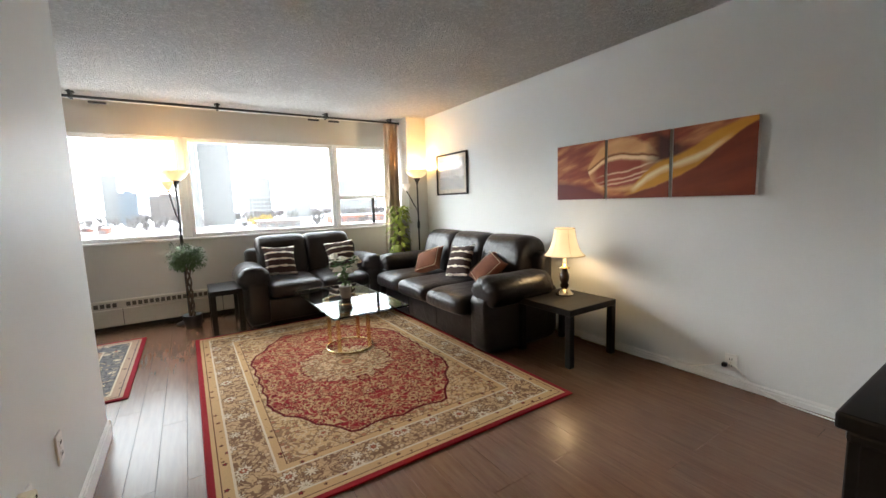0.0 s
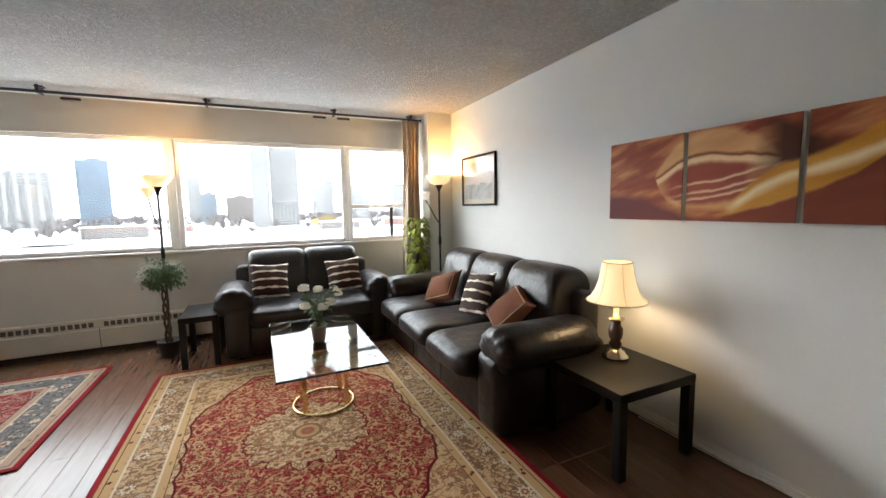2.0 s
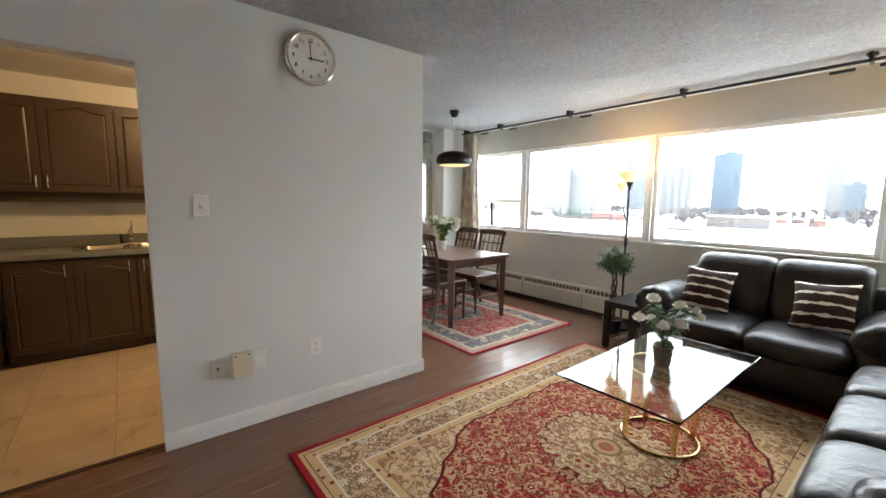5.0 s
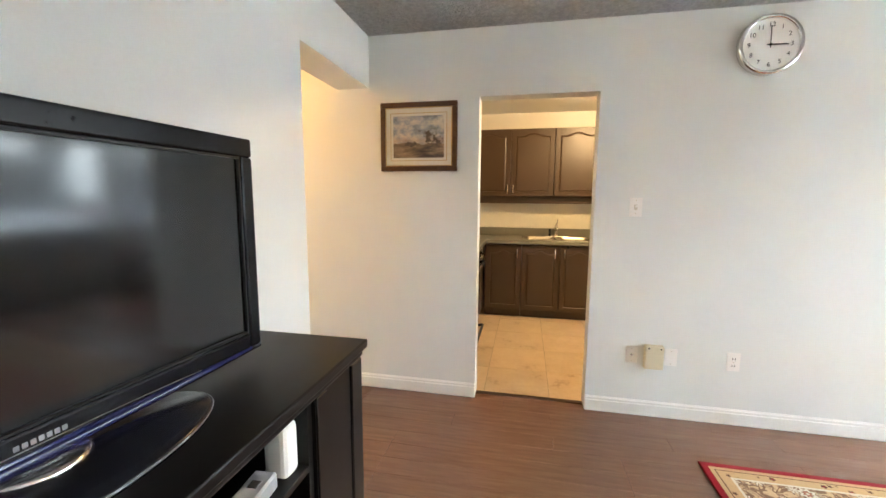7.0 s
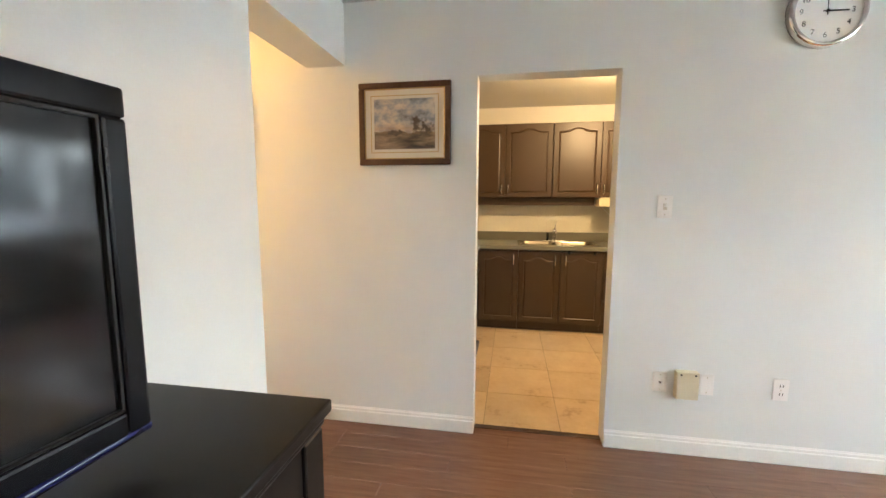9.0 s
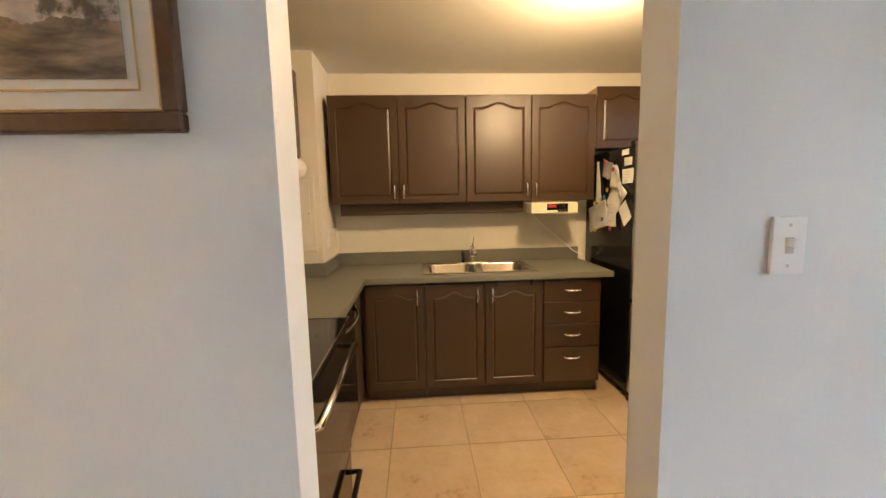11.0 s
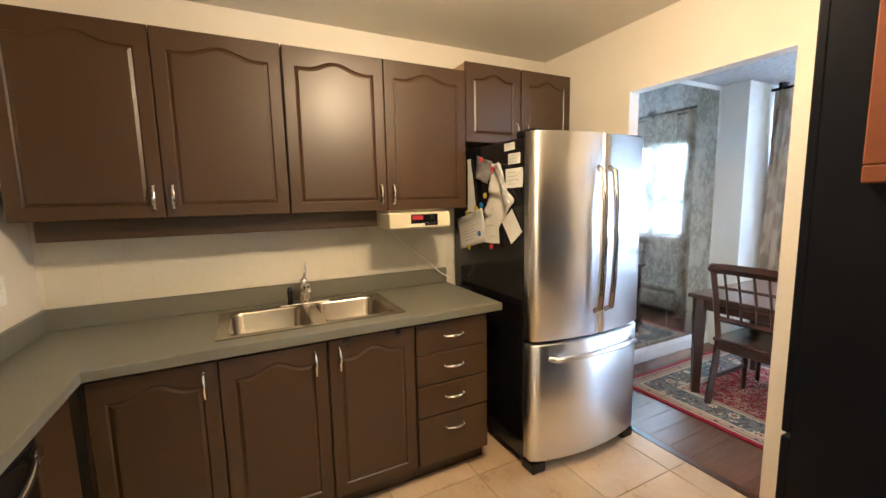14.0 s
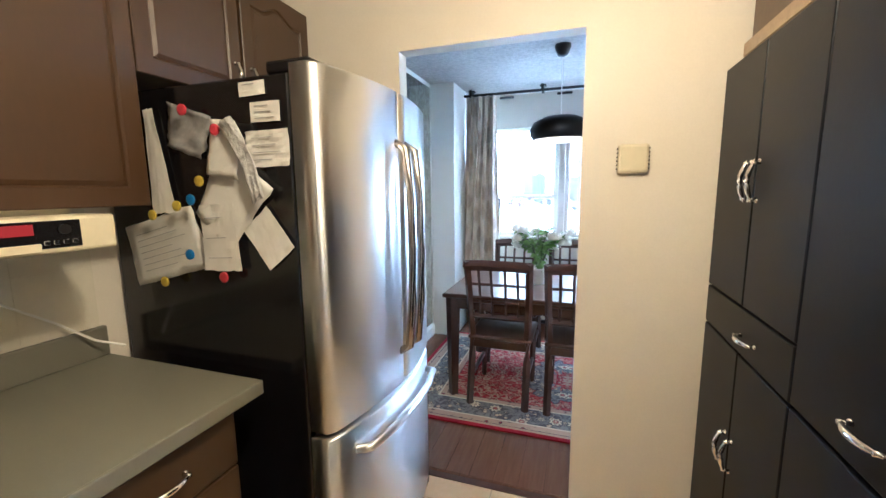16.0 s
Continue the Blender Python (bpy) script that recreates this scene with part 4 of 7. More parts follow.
def blossom(bm, p, size, rnd):
    """A full rose: cupped petals in four rings, closing towards the heart."""
    for ring, (cnt, tilt, s) in enumerate(((6, 0.15, 0.62), (6, 0.62, 0.60), (5, 1.0, 0.56), (3, 1.3, 0.5))):
        for k in range(cnt):
            a = 6.283 * k / cnt + ring * 0.5 + rnd.uniform(-0.2, 0.2)
            out = Vector((math.cos(a), math.sin(a), 0))
            side = Vector((-out.y, out.x, 0)) * size * s * 0.42
            d = out * math.cos(tilt) + Vector((0, 0, math.sin(tilt)))
            root = Vector(p) - Vector((0, 0, size * 0.25))
            belly = root + d * size * s * 0.6 + out * size * 0.10
            tip = root + d * size * s + Vector((0, 0, size * 0.22)) + out * size * 0.06
            v = [bm.verts.new(q) for q in (root, belly - side, belly + out * size * 0.05, belly + side, tip - side * 0.6, tip, tip + side * 0.6)]
            for f in ((0, 1, 2), (0, 2, 3), (1, 4, 5, 2), (2, 5, 6, 3)):
                bm.faces.new([v[q] for q in f])


def potted_flowers(name, m, pot_r, pot_h, potm, leaves, spread, height, blooms, leafm, label, seed, bloom=0.065):
    rnd = random.Random(seed)
    t = thing(name, label, "potted plant", m)
    part("pot", lathe(B(), [(pot_r * 0.72, 0), (pot_r * 0.8, 0.01), (pot_r, pot_h - 0.015), (pot_r * 1.05, pot_h - 0.012), (pot_r * 1.05, pot_h), (pot_r * 0.92, pot_h), (pot_r * 0.9, pot_h - 0.015)], seg=28), potm, t, smooth=True)
    part("soil", lathe(B(), [(pot_r * 0.9, pot_h - 0.02), (pot_r * 0.5, pot_h - 0.012)], seg=20), soil, t)
    stems, lv, bl = B(), B(), B()
    tips = []
    for k in range(9):
        a, s = rnd.uniform(0, 6.283), rnd.uniform(0.35, 1.0)
        tip = Vector((math.cos(a) * spread * s, math.sin(a) * spread * s, pot_h + height * rnd.uniform(0.55, 1.0)))
        mid = Vector((tip.x * 0.35, tip.y * 0.35, pot_h + (tip.z - pot_h) * 0.6))
        tube(stems, [(tip.x * 0.05, tip.y * 0.05, pot_h - 0.015), mid, tip], 0.003, 5)
        tips.append((mid, tip))
    for k in range(leaves):
        mid, tip = rnd.choice(tips)
        u = rnd.uniform(0.0, 1.0)
        p = mid.lerp(tip, u) if rnd.random() < 0.7 else Vector((0, 0, pot_h)).lerp(mid, u)
        a = rnd.uniform(0, 6.283)
        leaf(lv, p, Vector((math.cos(a), math.sin(a), rnd.uniform(-0.3, 0.6))), rnd.uniform(0.04, 0.08), rnd.uniform(0.02, 0.04), rnd)
    for k in range(blooms):
        out = Vector((tips[k % len(tips)][1].x, tips[k % len(tips)][1].y, 0)).normalized() * rnd.uniform(0.0, 0.05)
        blossom(bl, tips[k % len(tips)][1] + out + Vector((rnd.uniform(-0.03, 0.03), rnd.uniform(-0.03, 0.03), rnd.uniform(-0.07, 0.02))), bloom * rnd.uniform(0.85, 1.15), rnd)
    part("stems", stems, stem_mat, t)
    part("leaves", lv, leafm, t)
    part("blossoms", bl, petal_white, t, "creamy white blossoms")


potted_flowers("potted_roses", pose(1.31, 4.10, 0.4585), 0.052, 0.11, taupe_pot, 150, 0.13, 0.25, 9, leaf_rose, "artificial white roses in a taupe pot on the glass table", 11, 0.058)
potted_flowers("potted_roses", pose(-1.65, 4.85, 0.7565), 0.06, 0.12, white_pot, 380, 0.21, 0.32, 18, leaf_fresh, "white flowers in a white pot on the dining table", 12, 0.07)

rnd = random.Random(21)
tree = thing("topiary_tree", "small artificial topiary tree in a black pot on the floor", "potted plant", pose(0.148, 5.74, 0))
part("pot", lathe(B(), [(0.07, 0), (0.075, 0.01), (0.095, 0.14), (0.10, 0.15), (0.085, 0.15), (0.08, 0.13)], seg=24), black_pot, tree, smooth=True)
for s in (0, 2.2, 4.1):
    part("trunk", tube(B(), [(0.022 * math.cos(s + z * 9), 0.022 * math.sin(s + z * 9), 0.12 + z * 0.55) for z in [k / 12 for k in range(13)]], [0.014 - 0.006 * k / 12 for k in range(13)], 7), bark, tree, smooth=True)
bm = B()
tufts = []
for k in range(30):
    d = Vector((rnd.gauss(0, 1), rnd.gauss(0, 1), rnd.gauss(0, 1))).normalized()
    tufts.append((Vector((0, 0, 0.755)) + Vector((d.x * 0.165, d.y * 0.165, d.z * 0.125)) * rnd.uniform(0.5, 1.0), rnd.uniform(0.045, 0.075)))
for k in range(2300):
    c, r = rnd.choice(tufts)
    d = Vector((rnd.gauss(0, 1), rnd.gauss(0, 1), rnd.gauss(0, 1))).normalized()
    leaf(bm, c + d * r * rnd.uniform(0.4, 1.0), d + Vector((rnd.uniform(-0.6, 0.6), rnd.uniform(-0.6, 0.6), rnd.uniform(-0.2, 0.7))), rnd.uniform(0.022, 0.045), rnd.uniform(0.010, 0.017), rnd)
part("crown", bm, leaf_dusty, tree, "ball of small dusty green leaves")

vine = thing("climbing_plant", "tall yellow-green climbing plant in a dark pot", "potted plant", pose(2.68, 5.76, 0))
part("pot", lathe(B(), [(0.09, 0), (0.12, 0.22), (0.125, 0.24), (0.11, 0.24), (0.1, 0.2)], seg=24), black_pot, vine, smooth=True)
part("pole", rod(B(), (0, 0, 0.2), (0, 0, 1.15), 0.02, seg=10), bark, vine)
bm = B()
for k in range(330):
    z = rnd.uniform(0.35, 1.24)
    a = rnd.uniform(0, 6.283)
    r = rnd.uniform(0.02, 0.11) * (1.25 - 0.5 * abs(z - 0.75))
    leaf(bm, Vector((math.cos(a) * r, math.sin(a) * r, z)), Vector((math.cos(a), math.sin(a), rnd.uniform(-0.9, 0.2))), rnd.uniform(0.06, 0.12), rnd.uniform(0.035, 0.07), rnd, 0.4)
part("leaves", bm, leaf_vine, vine)

# ---- lamps ----
shade_glow = glowing("lit_amber_glass", (1.0, 0.66, 0.32), 0.012, 0.4, (0.85, 0.68, 0.42))
shade_white = glowing("opal_white_shade", (1.0, 0.85, 0.65), 0.006, 0.4, (0.8, 0.78, 0.72))
shade_cloth = glowing("lit_cream_shade", (1.0, 0.70, 0.34), 0.011, 0.8, (0.78, 0.70, 0.52))


def torchiere(m, rim, r, side, small_m, label):
    t = thing("floor_lamp", label, "floor lamp", m)
    part("base", lathe(B(), [(0.125, 0), (0.13, 0.012), (0.11, 0.022), (0.02, 0.03), (0.012, 0.05)], seg=28), black_metal, t, smooth=True)
    part("pole", rod(B(), (0, 0, 0.03), (0, 0, rim - 0.17), 0.011, seg=12), black_metal, t, smooth=True)
    part("holder", lathe(B(), [(0.012, rim - 0.19), (0.018, rim - 0.16), (0.05, rim - 0.11), (0.04, rim - 0.105)], seg=20), black_metal, t, smooth=True)
    part("shade", lathe(B(), [(0.04, rim - 0.11), (r * 0.62, rim - 0.085), (r * 0.88, rim - 0.04), (r, rim), (r - 0.006, rim), (r * 0.85, rim - 0.035), (r * 0.6, rim - 0.078), (0.04, rim - 0.10)], seg=36, close=False), shade_glow, t, "glowing amber glass bowl", smooth=True)
    sx, sy, sz = side
    part("side_arm", tube(B(), [(0, 0, rim - 0.62), (0.012, 0, rim - 0.58), (sx * 0.35, sy * 0.35, rim - 0.47), (sx * 0.7, sy * 0.7, rim - 0.36), (sx, sy, sz - 0.05)], 0.007, 7), black_metal, t, smooth=True)
    part("side_shade", lathe(B(), [(0.014, -0.05), (0.03, -0.03), (0.052, 0.015), (0.058, 0.045), (0.053, 0.045), (0.046, 0.015), (0.02, -0.03)], (sx, sy, sz), 24, close=False), small_m, t, "small reading lamp shade", smooth=True)
    part("switch", box(B(), (-0.016, -0.016, rim - 0.80), (0.016, 0.016, rim - 0.70), 0.006), black_metal, t)


torchiere(pose(2.90, 5.58, 0), 1.71, 0.15, (-0.17, 0.0, 1.48), shade_white, "black torchiere floor lamp with an amber bowl, lit, in the corner")
torchiere(pose(0.12, 5.98, 0), 1.70, 0.135, (-0.07, -0.03, 1.54), shade_glow, "black torchiere floor lamp with an amber bowl, lit, by the windows")

pale_brass = surface("pale_polished_brass", (0.86, 0.76, 0.55), 0.16, 1.0, vary=0.05, bumpy=0)
lamp = thing("table_lamp", "lit table lamp with cream bell shade on the side table", "table lamp", pose(2.845, 2.980, 0.4505) @ Matrix.Diagonal((1, 1, 1.13, 1)))
part("foot", lathe(B(), [(0.074, 0), (0.076, 0.010), (0.060, 0.018), (0.054, 0.03), (0.034, 0.04), (0.028, 0.05)], seg=28), pale_brass, lamp, smooth=True)
part("body", lathe(B(), [(0.026, 0.05), (0.034, 0.06), (0.036, 0.075), (0.026, 0.092), (0.036, 0.105), (0.041, 0.13), (0.039, 0.155), (0.028, 0.172), (0.026, 0.19)], seg=24), dark_wood, lamp, smooth=True)
part("collar", lathe(B(), [(0.022, 0.19), (0.045, 0.20), (0.047, 0.207), (0.02, 0.215), (0.016, 0.235)], seg=24), brass, lamp, smooth=True)
part("candle_tube", rod(B(), (0, 0, 0.235), (0, 0, 0.33), 0.016, seg=14), shade_cloth, lamp, smooth=True)
part("shade", lathe(B(), [(0.166, 0.300), (0.146, 0.316), (0.122, 0.348), (0.102, 0.400), (0.089, 0.455), (0.081, 0.50), (0.078, 0.50), (0.086, 0.455), (0.099, 0.400), (0.119, 0.348), (0.143, 0.316), (0.163, 0.300)], seg=40, close=False), shade_cloth, lamp, "glowing cream bell shade", smooth=True)
for r, z in ((0.166, 0.300), (0.081, 0.50)):
    part("trim", tube(B(), [(r * math.cos(a * math.pi / 20), r * math.sin(a * math.pi / 20), z) for a in range(40)], 0.003, 6, True), stitch_mat, lamp)
for k in range(6):
    a = k * math.pi / 3
    part("seam", tube(B(), [(r * math.cos(a), r * math.sin(a), z) for r, z in ((0.167, 0.300), (0.147, 0.316), (0.123, 0.348), (0.103, 0.400), (0.090, 0.455), (0.082, 0.50))], 0.0012, 4), stitch_mat, lamp)

pend = thing("pendant_lamp", "black dome pendant lamp, lit, over the dining table", "pendant lamp", pose(-1.53, 4.92, 0))
part("canopy", lathe(B(), [(0.055, H), (0.055, H - 0.02), (0.035, H - 0.07), (0.01, H - 0.08)], seg=24), black_metal, pend, smooth=True)
part("cord", rod(B(), (0, 0, 1.97), (0, 0, H - 0.075), 0.004, seg=8), white_plastic, pend)
part("shade", lathe(B(), [(0.008, 1.972), (0.03, 1.968), (0.12, 1.955), (0.19, 1.92), (0.215, 1.87), (0.212, 1.835), (0.19, 1.80), (0.185, 1.80), (0.206, 1.84), (0.208, 1.87), (0.185, 1.915), (0.12, 1.948), (0.02, 1.96)], seg=44, close=False), black_metal, pend, "matt black metal dome", smooth=True)
part("diffuser", lathe(B(), [(0.001, 1.782), (0.10, 1.786), (0.16, 1.793), (0.184, 1.801), (0.19, 1.815), (0.001, 1.82)], seg=40), shade_glow, pend, "glowing amber diffuser")


# ---- dining furniture ----
def dining_chair(m):
    t = thing("dining_chair", "dark walnut dining chair with a lattice back at the table", "dining chair", m, "chairs round the dining table")
    part("seat", box(B(), (-0.215, -0.20, 0.435), (0.215, 0.22, 0.465), 0.012, 2), dark_wood, t)
    part("seat_frame", box(B(), (-0.195, -0.185, 0.375), (0.195, 0.20, 0.434), 0.006), dark_wood, t)
    for s in (-1, 1):
        part("front_leg", tube(B(), [(s * 0.185, 0.19, 0.43), (s * 0.185, 0.19, 0.0)], [0.024, 0.016], 4), dark_wood, t)
        part("back_leg", tube(B(), [(s * 0.185, -0.26, 0.0), (s * 0.185, -0.19, 0.30), (s * 0.185, -0.18, 0.47), (s * 0.195, -0.215, 0.72), (s * 0.20, -0.275, 0.985)], 0.024, 4), dark_wood, t)
        part("side_rail", box(B(), (s * 0.185 - 0.010, -0.17, 0.17), (s * 0.185 + 0.010, 0.17, 0.20), 0.003), dark_wood, t)
    part("top_rail", tube(B(), [(-0.215, -0.265, 0.955), (-0.10, -0.285, 0.965), (0.10, -0.285, 0.965), (0.215, -0.265, 0.955)], 0.034, 4), dark_wood, t)
    part("lower_rail", tube(B(), [(-0.18, -0.19, 0.60), (0.18, -0.19, 0.60)], 0.020, 4), dark_wood, t)
    for x in (-0.125, -0.045, 0.045, 0.125):
        part("slat", tube(B(), [(x, -0.19, 0.60), (x, -0.215, 0.74), (x, -0.272, 0.94)], 0.009, 4), dark_wood, t)
    for z, y in ((0.70, -0.205), (0.83, -0.238)):
        part("crossbar", tube(B(), [(-0.19, y, z), (0.19, y, z)], 0.009, 4), dark_wood, t)
    return t


chair = dining_chair(pose(-1.86, 4.60, 0.010))
copy_thing(chair, pose(-1.35, 4.60, 0.010))
copy_thing(chair, pose(-1.88, 5.22, 0.010, 0, 0, 180))
copy_thing(chair, pose(-1.40, 5.22, 0.010, 0, 0, 180))

dt = thing("dining_table", "dark walnut rectangular dining table on the red rug", "dining table", pose(-1.58, 4.83, 0.010))
part("tabletop", box(B(), (-0.67, -0.45, 0.715), (0.67, 0.45, 0.745), 0.006), dark_wood, dt)
for sy in (-1, 1):
    part("apron", box(B(), (-0.58, sy * 0.40 - 0.011, 0.635), (0.58, sy * 0.40 + 0.011, 0.715), 0.002), dark_wood, dt)
for sx in (-1, 1):
    part("end_apron", box(B(), (sx * 0.61 - 0.011, -0.36, 0.635), (sx * 0.61 + 0.011, 0.36, 0.715), 0.002), dark_wood, dt)
    for sy in (-1, 1):
        part("leg", tube(B(), [(sx * 0.61, sy * 0.395, 0.714), (sx * 0.61, sy * 0.395, 0.0)], [0.052, 0.034], 4), dark_wood, dt)


def old_mirror():
    m, b = base("antique_veined_mirror", 0.07, 1.0)
    v = coords(m)
    warp = noise_tex(m, v, 2.2, 5, 0.7)
    vein = calc(m, "ABSOLUTE", calc(m, "SUBTRACT", warp, 0.5))
    spots = noise_tex(m, v, 16, 5, 0.75)
    f = calc(m, "MULTIPLY", calc(m, "MAXIMUM", 0.0, calc(m, "SUBTRACT", 1.0, calc(m, "MULTIPLY", vein, 9.0))), calc(m, "GREATER_THAN", spots, 0.46))
    L(m, mix(m, calc(m, "MULTIPLY", f, 0.5), ramp(m, spots, [(0.3, (0.58, 0.60, 0.57)), (0.7, (0.74, 0.76, 0.73))]), (0.15, 0.115, 0.06)), b.inputs["Base Color"])
    L(m, calc(m, "MULTIPLY_ADD", spots, 0.12, 0.03), b.inputs["Roughness"])
    return m


mirror_mat = old_mirror()
mir = thing("wall_mirror", "antique veined mirror panels covering the dining wall", "mirror")
for k in range(3):
    a = 3.68 + k * 0.613
    part("mirror_panel", box(B(), (WEST_D + 0.0005, a, 0.13), (WEST_D + 0.006, a + 0.610, 2.40), 0.002), mirror_mat, mir)

# ---- pictures and fittings on the walls ----
def canyon():
    """Wind-worn canyon walls: a pale lit arch over a red hollow, a bright ribbon of sand, a dark slope."""
    m, b = base("canyon_print", 0.5)
    v = coords(m)
    t = N(m, "ShaderNodeTexCoord")
    sep = N(m, "ShaderNodeSeparateXYZ")
    L(m, t.outputs["Object"], sep.inputs[0])
    wob = calc(m, "MULTIPLY_ADD", noise_tex(m, v, 5.0, 3), 0.12, -0.06)
    u = calc(m, "ADD", calc(m, "DIVIDE", calc(m, "SUBTRACT", 3.275, sep.outputs[1]), 1.53), calc(m, "MULTIPLY", wob, 0.25))
    h = calc(m, "ADD", calc(m, "DIVIDE", calc(m, "SUBTRACT", sep.outputs[2], 1.25), 0.475), wob)

    def height(*stops):
        r = ramp(m, u, [(p, (q, q, q)) for p, q in stops])
        r.node.color_ramp.interpolation = "B_SPLINE"
        return r

    def over(line, soft=0.04):
        """1 above the line, 0 below it, with a soft edge."""
        x = calc(m, "MULTIPLY_ADD", calc(m, "SUBTRACT", h, line), 1.0 / soft, 0.5)
        return calc(m, "MINIMUM", 1.0, calc(m, "MAXIMUM", 0.0, x))

    def past(p, soft=0.05):
        x = calc(m, "MULTIPLY_ADD", calc(m, "SUBTRACT", u, p), 1.0 / soft, 0.5)
        return calc(m, "MINIMUM", 1.0, calc(m, "MAXIMUM", 0.0, x))

    def both(*fs):
        out = fs[0]
        for f in fs[1:]:
            out = calc(m, "MULTIPLY", out, f)
        return out

    def no(f):
        return calc(m, "SUBTRACT", 1.0, f)

    flow = N(m, "ShaderNodeCombineXYZ")
    L(m, calc(m, "MULTIPLY", u, 2.6), flow.inputs[0])
    L(m, calc(m, "ADD", calc(m, "MULTIPLY", h, 3.4), calc(m, "MULTIPLY", u, -3.0)), flow.inputs[1])
    strata = noise_tex(m, flow.outputs[0], 1.6, 3, 0.45)
    c = ramp(m, strata, [(0.30, (0.20, 0.048, 0.036)), (0.46, (0.36, 0.095, 0.050)), (0.58, (0.60, 0.24, 0.10)), (0.72, (0.74, 0.38, 0.17))])
    # dark foot of the left wall
    c = mix(m, no(over(height((0.0, 0.34), (0.15, 0.30), (0.30, 0.10), (0.40, 0.0)), 0.12)), c, (0.17, 0.045, 0.045))
    # the arch: a pale vault over a red hollow
    vault = both(over(height((0.17, 1.0), (0.22, 0.42), (0.27, 0.18), (0.33, 0.16), (0.5, 0.12)), 0.05), no(over(height((0.18, 0.10), (0.22, 0.60), (0.30, 0.90), (0.42, 1.02), (0.52, 0.95), (0.62, 0.60)), 0.06)), past(0.20, 0.02), no(past(0.62, 0.04)))
    c = mix(m, vault, c, mix(m, strata, (0.52, 0.17, 0.05), (0.95, 0.62, 0.30)))
    seam = height((0.22, 0.46), (0.30, 0.66), (0.40, 0.72), (0.50, 0.70), (0.62, 0.58))
    c = mix(m, both(vault, over(seam, 0.02), no(over(calc(m, "ADD", seam, 0.035), 0.03))), c, (0.26, 0.085, 0.03))
    c = mix(m, both(vault, no(over(seam, 0.03)), over(calc(m, "SUBTRACT", seam, 0.07), 0.05)), c, (0.95, 0.72, 0.42))
    hollow = both(no(over(calc(m, "SUBTRACT", seam, 0.07), 0.05)), over(height((0.26, 0.30), (0.33, 0.16), (0.45, 0.20), (0.55, 0.30)), 0.05), past(0.25, 0.06), no(past(0.55, 0.06)))
    c = mix(m, hollow, c, mix(m, strata, (0.26, 0.050, 0.035), (0.50, 0.13, 0.075)))
    for low in (0.30, 0.235, 0.40):
        rib = height((0.26, low - 0.06), (0.36, low), (0.46, low + 0.03), (0.56, low + 0.14))
        c = mix(m, both(over(rib, 0.02), no(over(calc(m, "ADD", rib, 0.022), 0.025)), past(0.31, 0.10), no(past(0.60, 0.05))), c, (0.93, 0.66, 0.42))
    # sunlit sand running up between the walls
    hill = height((0.44, 0.02), (0.55, 0.15), (0.67, 0.24), (0.78, 0.42), (0.86, 0.62), (1.0, 1.0))
    crest = height((0.46, 0.10), (0.54, 0.40), (0.62, 0.58), (0.72, 0.62), (0.82, 0.80), (1.0, 1.10))
    sand = both(over(hill, 0.03), no(over(crest, 0.04)), past(0.47, 0.08))
    c = mix(m, sand, c, mix(m, strata, (0.50, 0.19, 0.020), (0.86, 0.45, 0.08)))
    gleam = height((0.48, 0.16), (0.56, 0.38), (0.66, 0.50), (0.76, 0.56), (0.86, 0.72), (1.0, 0.98))
    c = mix(m, both(over(calc(m, "SUBTRACT", gleam, 0.08), 0.08), no(over(gleam, 0.05)), past(0.49, 0.05), no(past(0.88, 0.08))), c, (0.98, 0.84, 0.50))
    # shadowed overhang and the dark slope at the end
    c = mix(m, both(over(crest, 0.05), past(0.58, 0.08), no(past(0.74, 0.10)), no(over(height((0.56, 1.05), (0.64, 0.92), (0.74, 0.70)), 0.10))), c, (0.085, 0.030, 0.022))
    c = mix(m, both(no(over(hill, 0.03)), past(0.42, 0.10)), c, mix(m, strata, (0.15, 0.036, 0.028), (0.34, 0.085, 0.040)))
    L(m, c, b.inputs["Base Color"])
    bump(m, b, noise_tex(m, v, 500, 1), 0.2, 0.001)
    return m


canyon_mat = canyon()
canvas_mat_node = canyon_mat.node_tree.nodes["Principled BSDF"]
canvas_mat_node.inputs["Specular IOR Level"].default_value = 0.2
canvas_edge = surface("canvas_edge", (0.72, 0.70, 0.66), 0.8, vary=0.1)
for y0, y1 in ((1.745, 2.240), (2.264, 2.759), (2.782, 3.275)):
    t = thing("wall_canvas", "orange and red canyon print on stretched canvas", "picture", None, "canyon triptych on the wall")
    part("stretcher", box(B(), (3.099, y0, 1.25), (EAST - 0.001, y1, 1.725), 0.002), canvas_edge, t)
    part("print", box(B(), (3.094, y0 + 0.001, 1.251), (3.0985, y1 - 0.001, 1.724)), canyon_mat, t)


